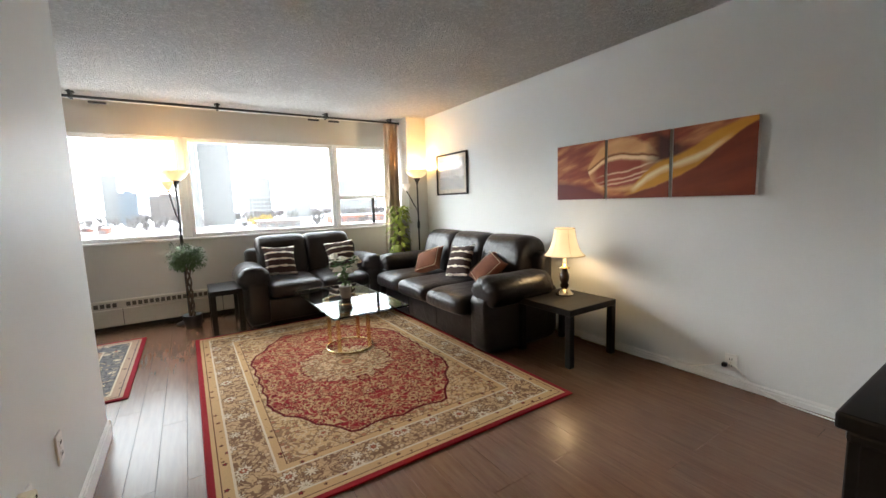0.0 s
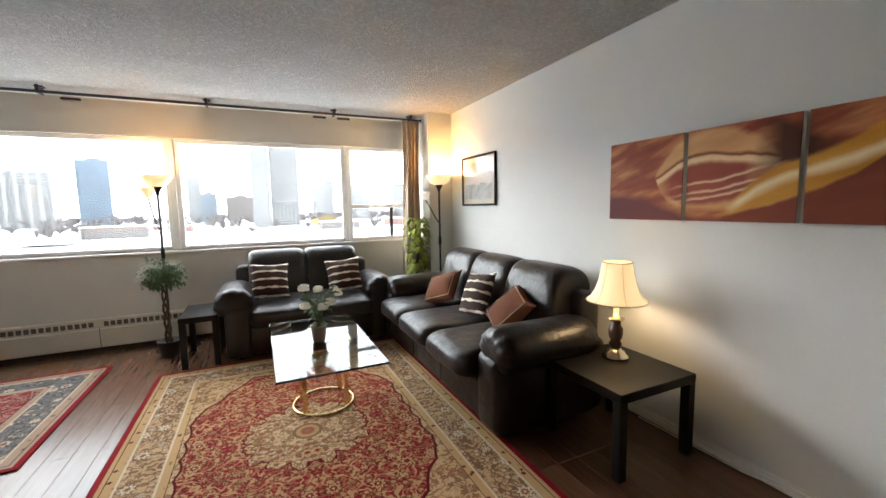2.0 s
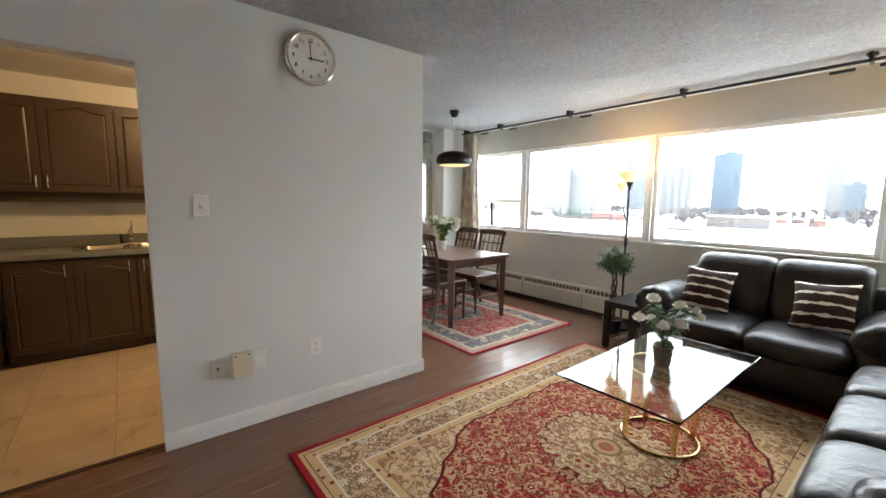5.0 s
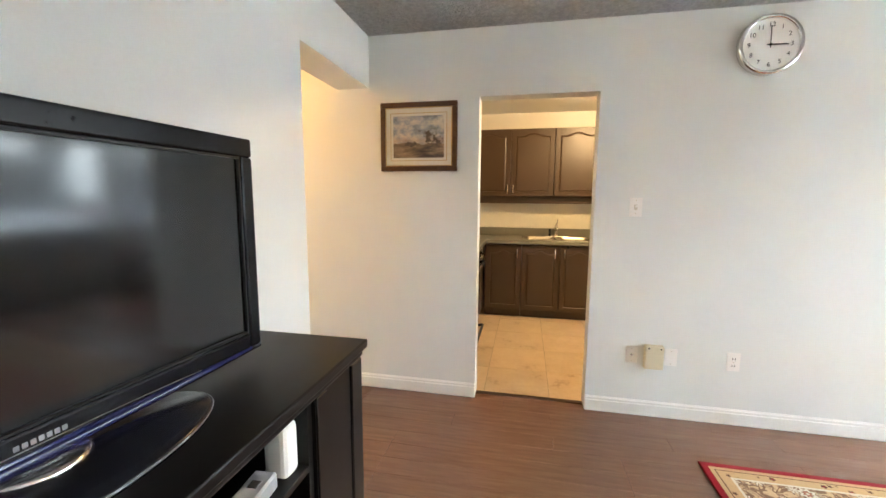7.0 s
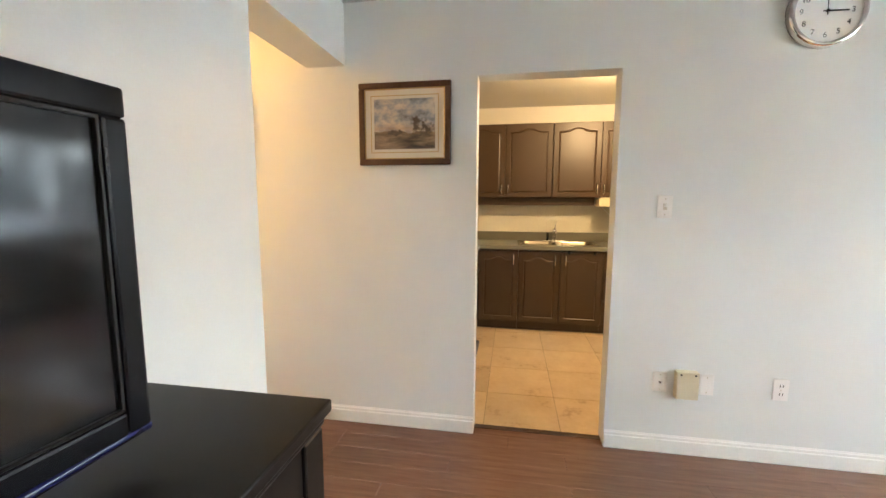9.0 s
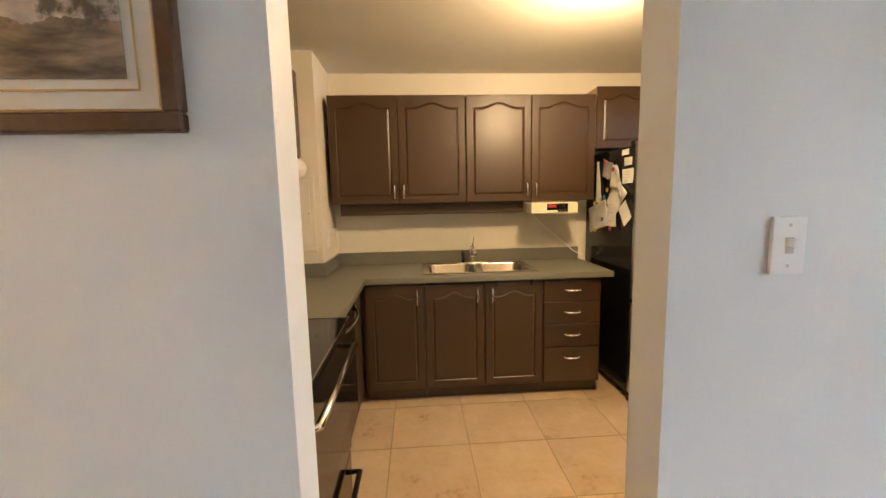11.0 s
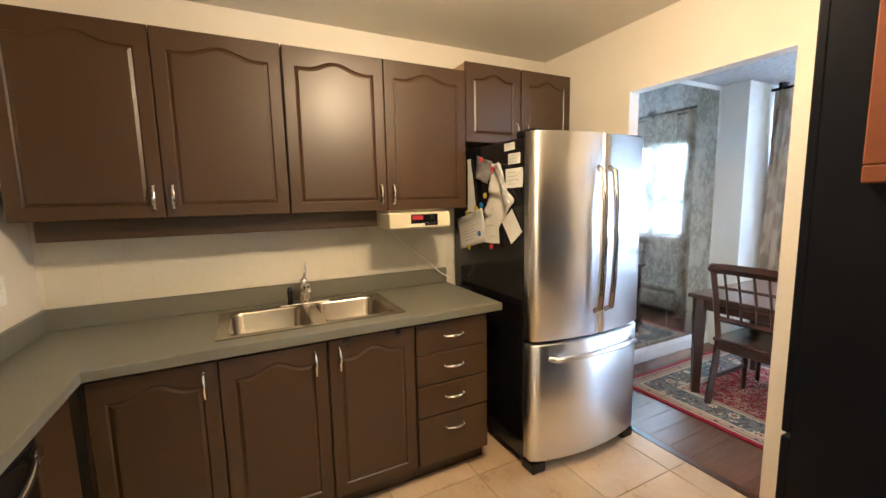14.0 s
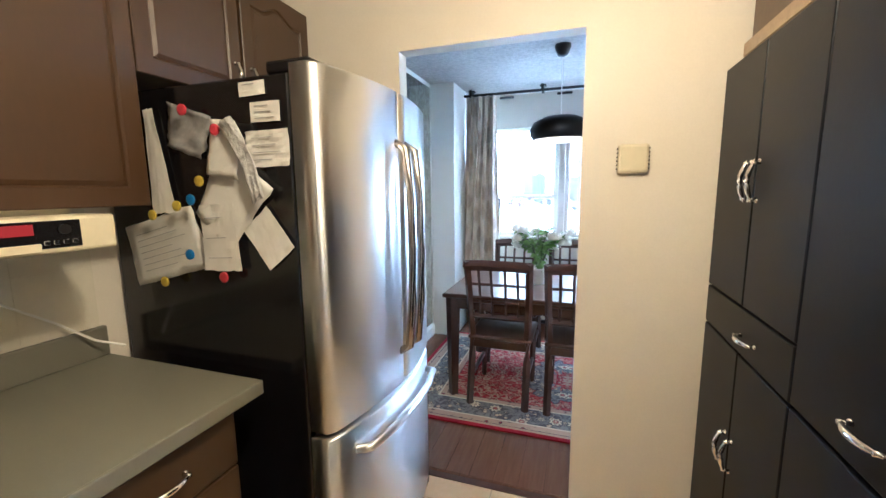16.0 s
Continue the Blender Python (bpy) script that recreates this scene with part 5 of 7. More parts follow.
def landscape(name, sky_c, haze_c, land_c, dark_c2, axis, z0, z1, glossy=0.5, tree_y=None):
    m, b = base(name, glossy)
    t = N(m, "ShaderNodeTexCoord")
    sep = N(m, "ShaderNodeSeparateXYZ")
    L(m, t.outputs["Object"], sep.inputs[0])
    h = calc(m, "DIVIDE", calc(m, "SUBTRACT", sep.outputs[2], z0), z1 - z0)
    n = noise_tex(m, t.outputs["Object"], 9, 5, 0.65)
    n2 = noise_tex(m, t.outputs["Object"], 28, 4, 0.6)
    hh = calc(m, "ADD", h, calc(m, "MULTIPLY_ADD", n, 0.5, -0.25))
    sky = ramp(m, calc(m, "ADD", h, calc(m, "MULTIPLY_ADD", n, 0.7, -0.35)), [(0.35, haze_c), (0.6, sky_c), (0.9, tuple(0.55 * c for c in sky_c))])
    land = mix(m, calc(m, "GREATER_THAN", n2, 0.5), dark_c2, land_c)
    out = mix(m, calc(m, "LESS_THAN", hh, 0.38), sky, land)
    if tree_y is not None:
        # a wind-blown tree by a path, under rolling clouds
        clouds = noise_tex(m, coords(m, (1, 11, 16)), 1.0, 5, 0.6)
        sky = ramp(m, clouds, [(0.34, tuple(0.5 * c for c in sky_c)), (0.48, sky_c), (0.58, haze_c), (0.75, (0.78, 0.72, 0.62))])
        path = noise_tex(m, coords(m, (1, 6, 26)), 1.0, 4, 0.6)
        land = ramp(m, path, [(0.35, dark_c2), (0.5, land_c), (0.68, tuple(min(1, 2.2 * c) for c in land_c))])
        rise = calc(m, "ADD", h, calc(m, "MULTIPLY_ADD", n, 0.22, -0.11))
        out = mix(m, calc(m, "LESS_THAN", rise, 0.36), sky, land)
        glow = calc(m, "MAXIMUM", 0.0, calc(m, "SUBTRACT", 1.0, calc(m, "DIVIDE", calc(m, "ABSOLUTE", calc(m, "SUBTRACT", rise, 0.42)), 0.12)))
        out = mix(m, calc(m, "MULTIPLY", glow, 0.55), out, (0.52, 0.34, 0.19))
        for dy, wide, mid, tall in ((0.0, 0.050, 0.47, 0.21), (0.075, 0.035, 0.40, 0.13), (-0.11, 0.045, 0.33, 0.07)):
            a = calc(m, "DIVIDE", calc(m, "SUBTRACT", sep.outputs[1], tree_y + dy), wide)
            c = calc(m, "DIVIDE", calc(m, "SUBTRACT", h, mid), tall)
            crown = calc(m, "ADD", calc(m, "ADD", calc(m, "MULTIPLY", a, a), calc(m, "MULTIPLY", c, c)), calc(m, "MULTIPLY_ADD", calc(m, "ADD", n, n2), 4.0, -4.0))
            soft = calc(m, "MINIMUM", 1.0, calc(m, "MAXIMUM", 0.0, calc(m, "MULTIPLY", calc(m, "SUBTRACT", 1.0, crown), 1.3)))
            out = mix(m, soft, out, mix(m, n2, dark_c2, land_c))
    L(m, out, b.inputs["Base Color"])
    return m


gilt = surface("gilded_brown_wood", (0.105, 0.050, 0.022), 0.4, vary=0.3, grain=60, bumpy=0.15)
gold_line = surface("gold_beading", (0.55, 0.38, 0.14), 0.35, 0.6, vary=0.1)
mat_card = surface("cream_mount_card", (0.74, 0.70, 0.60), 0.8, vary=0.03)


def picture_frame(bm, c0, c1, axis, u0, u1, z0, z1, w):
    for a, b_, c, d in ((u0, u1, z0, z0 + w), (u0, u1, z1 - w, z1), (u0, u0 + w, z0 + w, z1 - w), (u1 - w, u1, z0 + w, z1 - w)):
        box(bm, (c0, a, c), (c1, b_, d), 0.004)
    return bm


def picture_frame_y(bm, x0, x1, z0, z1, w, y0, y1):
    for a, b_, c, d in ((x0, x1, z0, z0 + w), (x0, x1, z1 - w, z1), (x0, x0 + w, z0 + w, z1 - w), (x1 - w, x1, z0 + w, z1 - w)):
        box(bm, (a, y0, c), (b_, y1, d), 0.001)
    return bm


def framed(x, side, u0, u1, z0, z1, framem, w, mount, image, label, glazed=False):
    t = thing("framed_picture", label, "picture")

    def slab(a, b_):
        return tuple(sorted((x + side * a, x + side * b_)))
    c = slab(0.001, 0.026)
    part("frame", picture_frame(B(), c[0], c[1], "x", u0, u1, z0, z1, w), framem, t)
    c = slab(0.002, 0.012)
    part("mount", box(B(), (c[0], u0 + w, z0 + w), (c[1], u1 - w, z1 - w)), mat_card, t)
    if framem is gilt:
        c = slab(0.012, 0.020)
        part("beading", picture_frame(B(), c[0], c[1], "x", u0 + w - 0.001, u1 - w + 0.001, z0 + w - 0.001, z1 - w + 0.001, 0.007), gold_line, t, "thin gold beading")
        part("inner_line", picture_frame(B(), slab(0.0125, 0.0145)[0], slab(0.0125, 0.0145)[1], "x", u0 + w + mount - 0.02, u1 - w - mount + 0.02, z0 + w + mount - 0.02, z1 - w - mount + 0.02, 0.004), gold_line, t)
    c = slab(0.013, 0.015)
    part("painting", box(B(), (c[0], u0 + w + mount, z0 + w + mount), (c[1], u1 - w - mount, z1 - w - mount)), image, t)
    if glazed:
        c = slab(0.019, 0.022)
        g = part("glazing", box(B(), (c[0], u0 + w, z0 + w), (c[1], u1 - w, z1 - w)), picture_glass, t)
        g.visible_shadow = False


landscape_a = landscape("meadow_painting", (0.36, 0.38, 0.42), (0.58, 0.52, 0.45), (0.16, 0.12, 0.08), (0.05, 0.045, 0.04), "x", 1.64, 1.92, 0.5, 0.79)
landscape_c = landscape("woodland_painting", (0.40, 0.33, 0.24), (0.50, 0.40, 0.28), (0.15, 0.09, 0.05), (0.05, 0.035, 0.025), "x", 1.64, 1.92, 0.5, -0.42)
landscape_b = landscape("pale_shore_print", (0.80, 0.84, 0.86), (0.84, 0.85, 0.84), (0.60, 0.60, 0.58), (0.48, 0.50, 0.52), "x", 1.45, 1.80)
framed(KW1, 1, 0.456, 0.976, 1.559, 2.004, gilt, 0.032, 0.055, landscape_a, "landscape painting in a brown and gold frame on the pale wall")
framed(KW1, 1, -0.75, -0.22, 1.555, 2.0, gilt, 0.032, 0.055, landscape_c, "woodland painting in a brown frame on the hallway wall")
framed(EAST, -1, 4.70, 5.40, 1.355, 1.885, black_wood, 0.022, 0.05, landscape_b, "pale print under glass in a thin black frame", True)


def number_mesh(body, size, name, parent, m, material):
    cu = bpy.data.curves.new(name, "FONT")
    cu.body, cu.size, cu.align_x, cu.align_y, cu.extrude = body, size, "CENTER", "CENTER", 0.0006
    tmp = bpy.data.objects.new(name, cu)
    me = bpy.data.meshes.new_from_object(tmp)
    me.materials.append(material)
    ob = new(name, me)
    ob.parent = parent
    ob.matrix_local = m
    bpy.data.objects.remove(tmp)
    return ob


clock = thing("wall_clock", "round chrome wall clock with a white dial showing three o'clock", "clock", pose(KW1 + 0.001, 2.705, 2.222, 90, 0, 90))
part("case", lathe(B(), [(0.158, 0), (0.160, 0.02), (0.154, 0.038), (0.140, 0.040), (0.135, 0.028), (0.135, 0.0)], seg=56), chrome, clock, smooth=True)
part("dial", lathe(B(), [(0.136, 0.018), (0.136, 0.022)], seg=48), white_plastic, clock, "white dial")
for k in range(1, 13):
    a = math.pi / 2 - k * math.pi / 6
    number_mesh(str(k), 0.034, "numeral", clock, pose(0.104 * math.cos(a), 0.104 * math.sin(a), 0.0232), black_plastic)
for a, l, w in ((math.pi / 2 + 0.03, 0.10, 0.004), (-0.02, 0.085, 0.006)):
    bm = box(B(), (-0.018, -w / 2, 0.025), (l, w / 2, 0.0265))
    bmesh.ops.rotate(bm, cent=(0, 0, 0), matrix=Matrix.Rotation(a, 3, "Z"), verts=bm.verts)
    part("pointer", bm, black_plastic, clock)
part("hub", lathe(B(), [(0.007, 0.024), (0.007, 0.029)], seg=16), black_plastic, clock)


def plate(x, side, y, z, kind, label, wy=0.072, hz=0.115):
    t = thing("wall_plate", label, kind)
    lo, hi = sorted((x + side * 0.0005, x + side * 0.008))
    part("plate", box(B(), (lo, y - wy / 2, z - hz / 2), (hi, y + wy / 2, z + hz / 2), 0.003, 2), white_plastic, t)
    f = x + side * 0.008
    for dz in ((-0.04, 0.04) if kind != "power outlet" else (0.0,)):
        part("screw", rod(B(), (f - side * 0.001, y, z + dz), (f + side * 0.001, y, z + dz), 0.0035, seg=10), heater_paint, t)
    if kind == "light switch":
        lo, hi = sorted((f - side * 0.001, f + side * 0.003))
        part("toggle_slot", box(B(), (lo, y - 0.009, z - 0.016), (hi, y + 0.009, z + 0.016), 0.001), heater_paint, t)
        lo, hi = sorted((f, f + side * 0.016))
        part("toggle", box(B(), (lo, y - 0.006, z - 0.002), (hi, y + 0.006, z + 0.014), 0.002), white_plastic, t)
    elif kind == "power outlet":
        for dz in (-0.022, 0.022):
            lo, hi = sorted((f, f + side * 0.002))
            part("socket", box(B(), (lo, y - 0.017, z + dz - 0.014), (hi, y + 0.017, z + dz + 0.014), 0.006, 2), white_plastic, t)
            for dy in (-0.007, 0.007):
                lo, hi = sorted((f + side * 0.0018, f + side * 0.003))
                part("slot", box(B(), (lo, y + dy - 0.0016, z + dz - 0.006), (hi, y + dy + 0.0016, z + dz + 0.006)), dark_slot, t)
    elif kind == "cable plate":
        part("port", rod(B(), (f - side * 0.001, y, z), (f + side * 0.006, y, z), 0.006, seg=10), black_plastic, t)


plate(KW1, 1, 2.083, 1.333, "light switch", "white toggle light switch on the pale wall")
plate(KW1, 1, 2.692, 0.402, "power outlet", "white power outlet low on the pale wall")
plate(KW1, 1, 2.115, 0.40, "cable plate", "white cable plate with a dark port", 0.07, 0.11)
plate(KW1, 1, 2.345, 0.40, "blank plate", "white blank wall plate", 0.07, 0.11)
ib = thing("wall_box", "ivory plastic junction box low on the pale wall", "junction box")
part("box", box(B(), (KW1 + 0.0005, 2.185, 0.325), (KW1 + 0.042, 2.295, 0.475), 0.006, 2), cream_plastic, ib)
for y in (2.205, 2.275):
    part("screw", rod(B(), (KW1 + 0.041, y, 0.46), (KW1 + 0.044, y, 0.46), 0.005, seg=8), dark_slot, ib)
plate(EAST - 0.012, -1, 1.83, 0.16, "power outlet", "white power outlet above the baseboard")
cord = thing("extension_lead", "thin white extension lead lying along the baseboard", "extension lead")
part("cable", tube(B(), [(EAST - 0.03, 1.86, 0.15), (EAST - 0.045, 1.95, 0.11), (EAST - 0.03, 2.1, 0.05), (EAST - 0.03, 2.4, 0.006), (EAST - 0.035, 2.7, 0.006), (EAST - 0.04, 3.0, 0.006)], 0.004, 6), white_plastic, cord)
part("cable", tube(B(), [(EAST - 0.03, 1.80, 0.15), (EAST - 0.05, 1.70, 0.06), (EAST - 0.04, 1.55, 0.006), (EAST - 0.06, 1.2, 0.006), (EAST - 0.04, 0.9, 0.006)], 0.004, 6), white_plastic, cord)
part("plug", box(B(), (EAST - 0.05, 1.845, 0.125), (EAST - 0.02, 1.875, 0.155), 0.006), black_plastic, cord, "black plug")
th = thing("thermostat", "cream plastic thermostat on the kitchen wall", "thermostat")
part("case", box(B(), (-1.255, KN0 - 0.03, 1.505), (-1.145, KN0 - 0.0005, 1.615), 0.012, 2), cream_plastic, th)
for k in range(6):
    for x in (-1.257, -1.146):
        part("vent", box(B(), (x, KN0 - 0.026, 1.52 + k * 0.015), (x + 0.003, KN0 - 0.006, 1.526 + k * 0.015)), dark_slot, th)

# ---- television and its stand ----
stand = thing("tv_stand", "black wooden media stand with open cubbies along the wall", "tv stand", pose(0, 0, 0))
sx0, sx1, sy0, sy1, sz = 1.09, 2.62, 0.40, 0.907, 0.896
part("top", box(B(), (sx0, sy0, sz - 0.030), (sx1, sy1, sz), 0.005, 2), black_wood, stand)
part("moulding", box(B(), (sx0 + 0.012, sy0, sz - 0.055), (sx1 - 0.012, sy1 - 0.012, sz - 0.0302), 0.008, 2), black_wood, stand)
for x in (sx0 + 0.03, sx1 - 0.06):
    part("side_panel", box(B(), (x, sy0, 0.0), (x + 0.03, sy1 - 0.03, sz - 0.055)), black_wood, stand)
    part("stile", box(B(), (x - 0.002 if x < 2 else x - 0.045, sy1 - 0.032, 0.0), (x + 0.075 if x < 2 else x + 0.032, sy1 - 0.012, sz - 0.055), 0.003), black_wood, stand)
part("end_panel", box(B(), (sx0 + 0.1055, sy1 - 0.040, 0.0), (1.415, sy1 - 0.020, sz - 0.055), 0.002), black_wood, stand)
part("end_stile", box(B(), (1.36, sy1 - 0.0195, 0.0), (1.415, sy1 - 0.012, sz - 0.055), 0.002), black_wood, stand)
for x in (1.425, 2.02):
    part("divider", box(B(), (x - 0.012, sy0, 0.06), (x + 0.012, sy1 - 0.03, sz - 0.055)), black_wood, stand)
for z in (0.06, 0.40, 0.64):
    part("shelf", box(B(), (sx0 + 0.06, sy0, z), (sx1 - 0.06, sy1 - 0.03, z + 0.02), 0.002), black_wood, stand)
part("back_panel", box(B(), (sx0 + 0.06, sy0 + 0.001, 0.08), (sx1 - 0.06, sy0 + 0.012, sz - 0.056)), black_wood, stand)
ps = thing("power_strip", "grey power strip with white adapters on the stand's shelf", "power strip", pose(1.62, 0.825, 0.6605, 0, 0, 5))
part("strip", box(B(), (-0.09, -0.03, 0), (0.28, 0.03, 0.045), 0.006), surface("grey_plastic", (0.35, 0.36, 0.37), 0.4), ps)
for k in range(5):
    part("socket", box(B(), (-0.05 + k * 0.06, -0.012, 0.0445), (-0.025 + k * 0.06, 0.012, 0.047), 0.003), dark_slot, ps)
wa = thing("white_adapter", "white plastic network adapter on the stand's shelf", "adapter", pose(1.480, 0.825, 0.6605))
part("case", box(B(), (-0.03, -0.035, 0), (0.03, 0.035, 0.145), 0.018, 3), white_plastic, wa)

screen_mat = surface("dark_screen", (0.008, 0.008, 0.009), 0.11, vary=0.1, bumpy=0)
blue_plastic = surface("dark_blue_gloss", (0.008, 0.010, 0.06), 0.15, vary=0.1, bumpy=0)
badge_grey = surface("grey_badge_metal", (0.30, 0.30, 0.32), 0.4, 0.3, vary=0.05, bumpy=0)
tv_plastic = surface("television_black", (0.006, 0.006, 0.008), 0.24, vary=0.2, bumpy=0)
tv_plastic.node_tree.nodes["Principled BSDF"].inputs["Specular IOR Level"].default_value = 0.25
tv = thing("television", "large black flat-screen television, switched off, on the media stand", "television", pose(1.328, 0.670, 0, 0, 0, -4.5))
tw, tz0, tz1 = 1.06, 0.948, 1.538
bm = B()
for lo, hi in (((0, -0.05, tz1 - 0.050), (tw, 0, tz1)), ((0, -0.05, tz0), (0.040, 0, tz1 - 0.050)), ((tw - 0.040, -0.05, tz0), (tw, 0, tz1 - 0.050)), ((0.040, -0.05, tz0), (tw - 0.040, 0, tz0 + 0.042))):
    box(bm, lo, hi, 0.006, 2)
part("bezel", bm, tv_plastic, tv)
part("inner_lip", picture_frame_y(B(), 0.0405, tw - 0.0405, tz0 + 0.0425, tz1 - 0.0505, 0.006, -0.030, -0.004), black_metal, tv)
part("lower_edge", tube(B(), [(tw * k / 24, -0.012, tz0 - 0.014 * math.sin(math.pi * k / 24) - 0.002) for k in range(25)], 0.011, 8), blue_plastic, tv, "dark blue glossy lower edge", smooth=True)
part("chin", box(B(), (0.02, -0.030, tz0 - 0.012), (tw - 0.02, -0.006, tz0 - 0.0005), 0.002), blue_plastic, tv, "dark blue glossy chin")
part("screen", box(B(), (0.038, -0.030, tz0 + 0.040), (tw - 0.038, -0.012, tz1 - 0.048)), screen_mat, tv, "dark glossy screen")
part("back", box(B(), (0.08, -0.13, tz0 + 0.06), (tw - 0.08, -0.051, tz1 - 0.06), 0.03, 2), tv_plastic, tv)
part("neck", box(B(), (tw / 2 - 0.075, -0.07, sz + 0.018), (tw / 2 + 0.075, -0.03, tz0 + 0.02), 0.006), tv_plastic, tv)
bm = lathe(B(), [(1.0, 0.0), (1.0, 0.008), (0.97, 0.014), (0.5, 0.020), (0.2, 0.022)], seg=56)
bmesh.ops.scale(bm, vec=(0.305, 0.150, 1), verts=bm.verts)
bmesh.ops.translate(bm, vec=(tw / 2, 0.015, sz + 0.0005), verts=bm.verts)
part("foot", bm, tv_plastic, tv, "glossy oval foot", smooth=True)
bm = tube(B(), [(tw / 2 + 0.305 * math.cos(a * math.pi / 30), 0.015 + 0.150 * math.sin(a * math.pi / 30), sz + 0.007) for a in range(60)], 0.0018, 6, True)
part("foot_rim", bm, badge_grey, tv, "thin silver rim", smooth=True)
bm = lathe(B(), [(0.075, sz + 0.020), (0.078, sz + 0.024), (0.070, sz + 0.032), (0.02, sz + 0.034)], (tw / 2, -0.02, 0), 36)
part("collar", bm, chrome, tv, "round chrome collar on the foot", smooth=True)
bars = B()
for k in range(7):
    box(bars, (tw / 2 - 0.040 + k * 0.0112, -0.0005, tz0 + 0.015), (tw / 2 - 0.0325 + k * 0.0112, 0.0012, tz0 + 0.024))
part("badge", bars, badge_grey, tv, "small silver badge")["kind"] = "stuff"
part("chin_line", tube(B(), [(tw / 2 - 0.32 + 0.64 * k / 20, 0.001, tz0 + 0.004 + 0.006 * (1 - (2 * k / 20 - 1) ** 2)) for k in range(21)], 0.0014, 5), chrome, tv)

# ---- kitchen ----
counter_mat = surface("grey_green_laminate", (0.185, 0.180, 0.145), 0.40, vary=0.06, grain=260, bumpy=0.0)
handle_steel = surface("dark_polished_steel", (0.50, 0.47, 0.44), 0.2, 1.0, vary=0.06, bumpy=0)
steel = surface("brushed_steel", (0.80, 0.81, 0.83), 0.30, 1.0, vary=0.015, grain=120, stretch=(1, 1, 0.05), bumpy=0.0)
steel_node = steel.node_tree.nodes["Principled BSDF"]
steel_node.inputs["Anisotropic"].default_value = 0.85
steel_node.inputs["Anisotropic Rotation"].default_value = 0.25
brush = N(steel, "ShaderNodeTangent")
brush.direction_type, brush.axis = "RADIAL", "Z"
L(steel, brush.outputs[0], steel_node.inputs["Tangent"])
sink_steel = surface("sink_steel", (0.46, 0.41, 0.34), 0.25, 1.0, vary=0.08, grain=90, bumpy=0.03)
hob_glass = surface("black_hob_glass", (0.006, 0.006, 0.007), 0.07, vary=0.2, bumpy=0)
wall_tile = surface("cream_wall_tile", (0.77, 0.73, 0.62), 0.25, vary=0.04, grain=40, bumpy=0.02)
worn_side = surface("bare_tan_board", (0.42, 0.31, 0.18), 0.5, vary=0.15, grain=60, stretch=(1, 1, 0.2))
CF = -2.285


def bar_handle(parent, p, vertical_axis, length, out):
    """A bow handle: two posts and a swelling grip, standing out along `out`."""
    p, o = Vector(p), Vector(out)
    a = Vector(vertical_axis)
    bm = B()
    for s in (-1, 1):
        rod(bm, p + a * s * length * 0.42, p + a * s * length * 0.42 + o * 0.022, 0.005, seg=8)
        puff(bm, p + a * s * length * 0.46, (0.007, 0.007, 0.007), 1, 1, nu=8, nv=6)
    tube(bm, [p + a * length * (u - 0.5) + o * (0.012 + 0.016 * math.sin(math.pi * u)) for u in [k / 8 for k in range(9)]], [0.0035 + 0.0045 * math.sin(math.pi * k / 8) for k in range(9)], 8)
    return part("handle", bm, chrome, parent, "polished chrome bow handle", smooth=True)


def door_mesh(u0, u1, z0, z1, arched):
    """A routed door front in its own plane (u across, z up, w out): a slab, a groove round a raised field with an arched head."""
    bm = B()
    th, b_, g = 0.019, 0.052, 0.010
    uc, hw = (u0 + u1) / 2, (u1 - u0) / 2 - b_
    n = 20

    def outline(inset):
        hw2 = hw - inset
        pts = [(uc - hw2, z0 + b_ + inset), (uc + hw2, z0 + b_ + inset)]
        zt = z1 - b_ - inset
        for k in range(n + 1):
            u = 1 - 2 * k / n
            rise = 0.0
            if arched:
                rise = 0.038 * (math.cos(math.pi * min(1.0, abs(u) / 0.72)) - 1) / 2
            pts.append((uc + hw2 * u, zt + rise))
        return pts

    def ring(pts, w):
        return [bm.verts.new((u, w, z)) for u, z in pts]

    outer = [bm.verts.new((u, th, z)) for u, z in ((u0 + 0.003, z0 + 0.003), (u1 - 0.003, z0 + 0.003), (u1 - 0.003, z1 - 0.003), (u0 + 0.003, z1 - 0.003))]
    edge = [bm.verts.new((u, th - 0.003, z)) for u, z in ((u0, z0), (u1, z0), (u1, z1), (u0, z1))]
    back = [bm.verts.new((u, 0, z)) for u, z in ((u0, z0), (u1, z0), (u1, z1), (u0, z1))]
    for a, b2 in ((outer, edge), (edge, back)):
        for k in range(4):
            bm.faces.new((a[k], a[(k + 1) % 4], b2[(k + 1) % 4], b2[k]))
    bm.faces.new(back[::-1])
    r0, r1, r2 = ring(outline(0), th), ring(outline(g * 0.6), th - 0.006), ring(outline(g * 1.9), th - 0.0005)
    m = len(r0)
    for a, b2 in ((r0, r1), (r1, r2)):
        for k in range(m):
            bm.faces.new((a[k], a[(k + 1) % m], b2[(k + 1) % m], b2[k]))
    bm.faces.new(r2)
    # the flat border between the outer edge and the groove
    bm.faces.new((outer[0], outer[1], r0[1], r0[0]))
    bm.faces.new((outer[1], outer[2], r0[2], r0[1]))
    half = 2 + n // 2
    bm.faces.new([outer[2]] + [r0[half]] + r0[2:half][::-1])
    bm.faces.new([outer[3]] + [r0[k] for k in range(m - 1, half - 1, -1)])
    bm.faces.new((outer[2], outer[3], r0[half]))
    bm.faces.new((outer[3], outer[0], r0[0], r0[m - 1]))
    return bm


def to_plane(bm, kind, c):
    for v in bm.verts:
        u, w, z = v.co
        if kind == "+x":
            v.co = (c + w, u, z)
        elif kind == "+y":
            v.co = (u, c + w, z)
        elif kind == "-x":
            v.co = (c - w, u, z)
    return bm


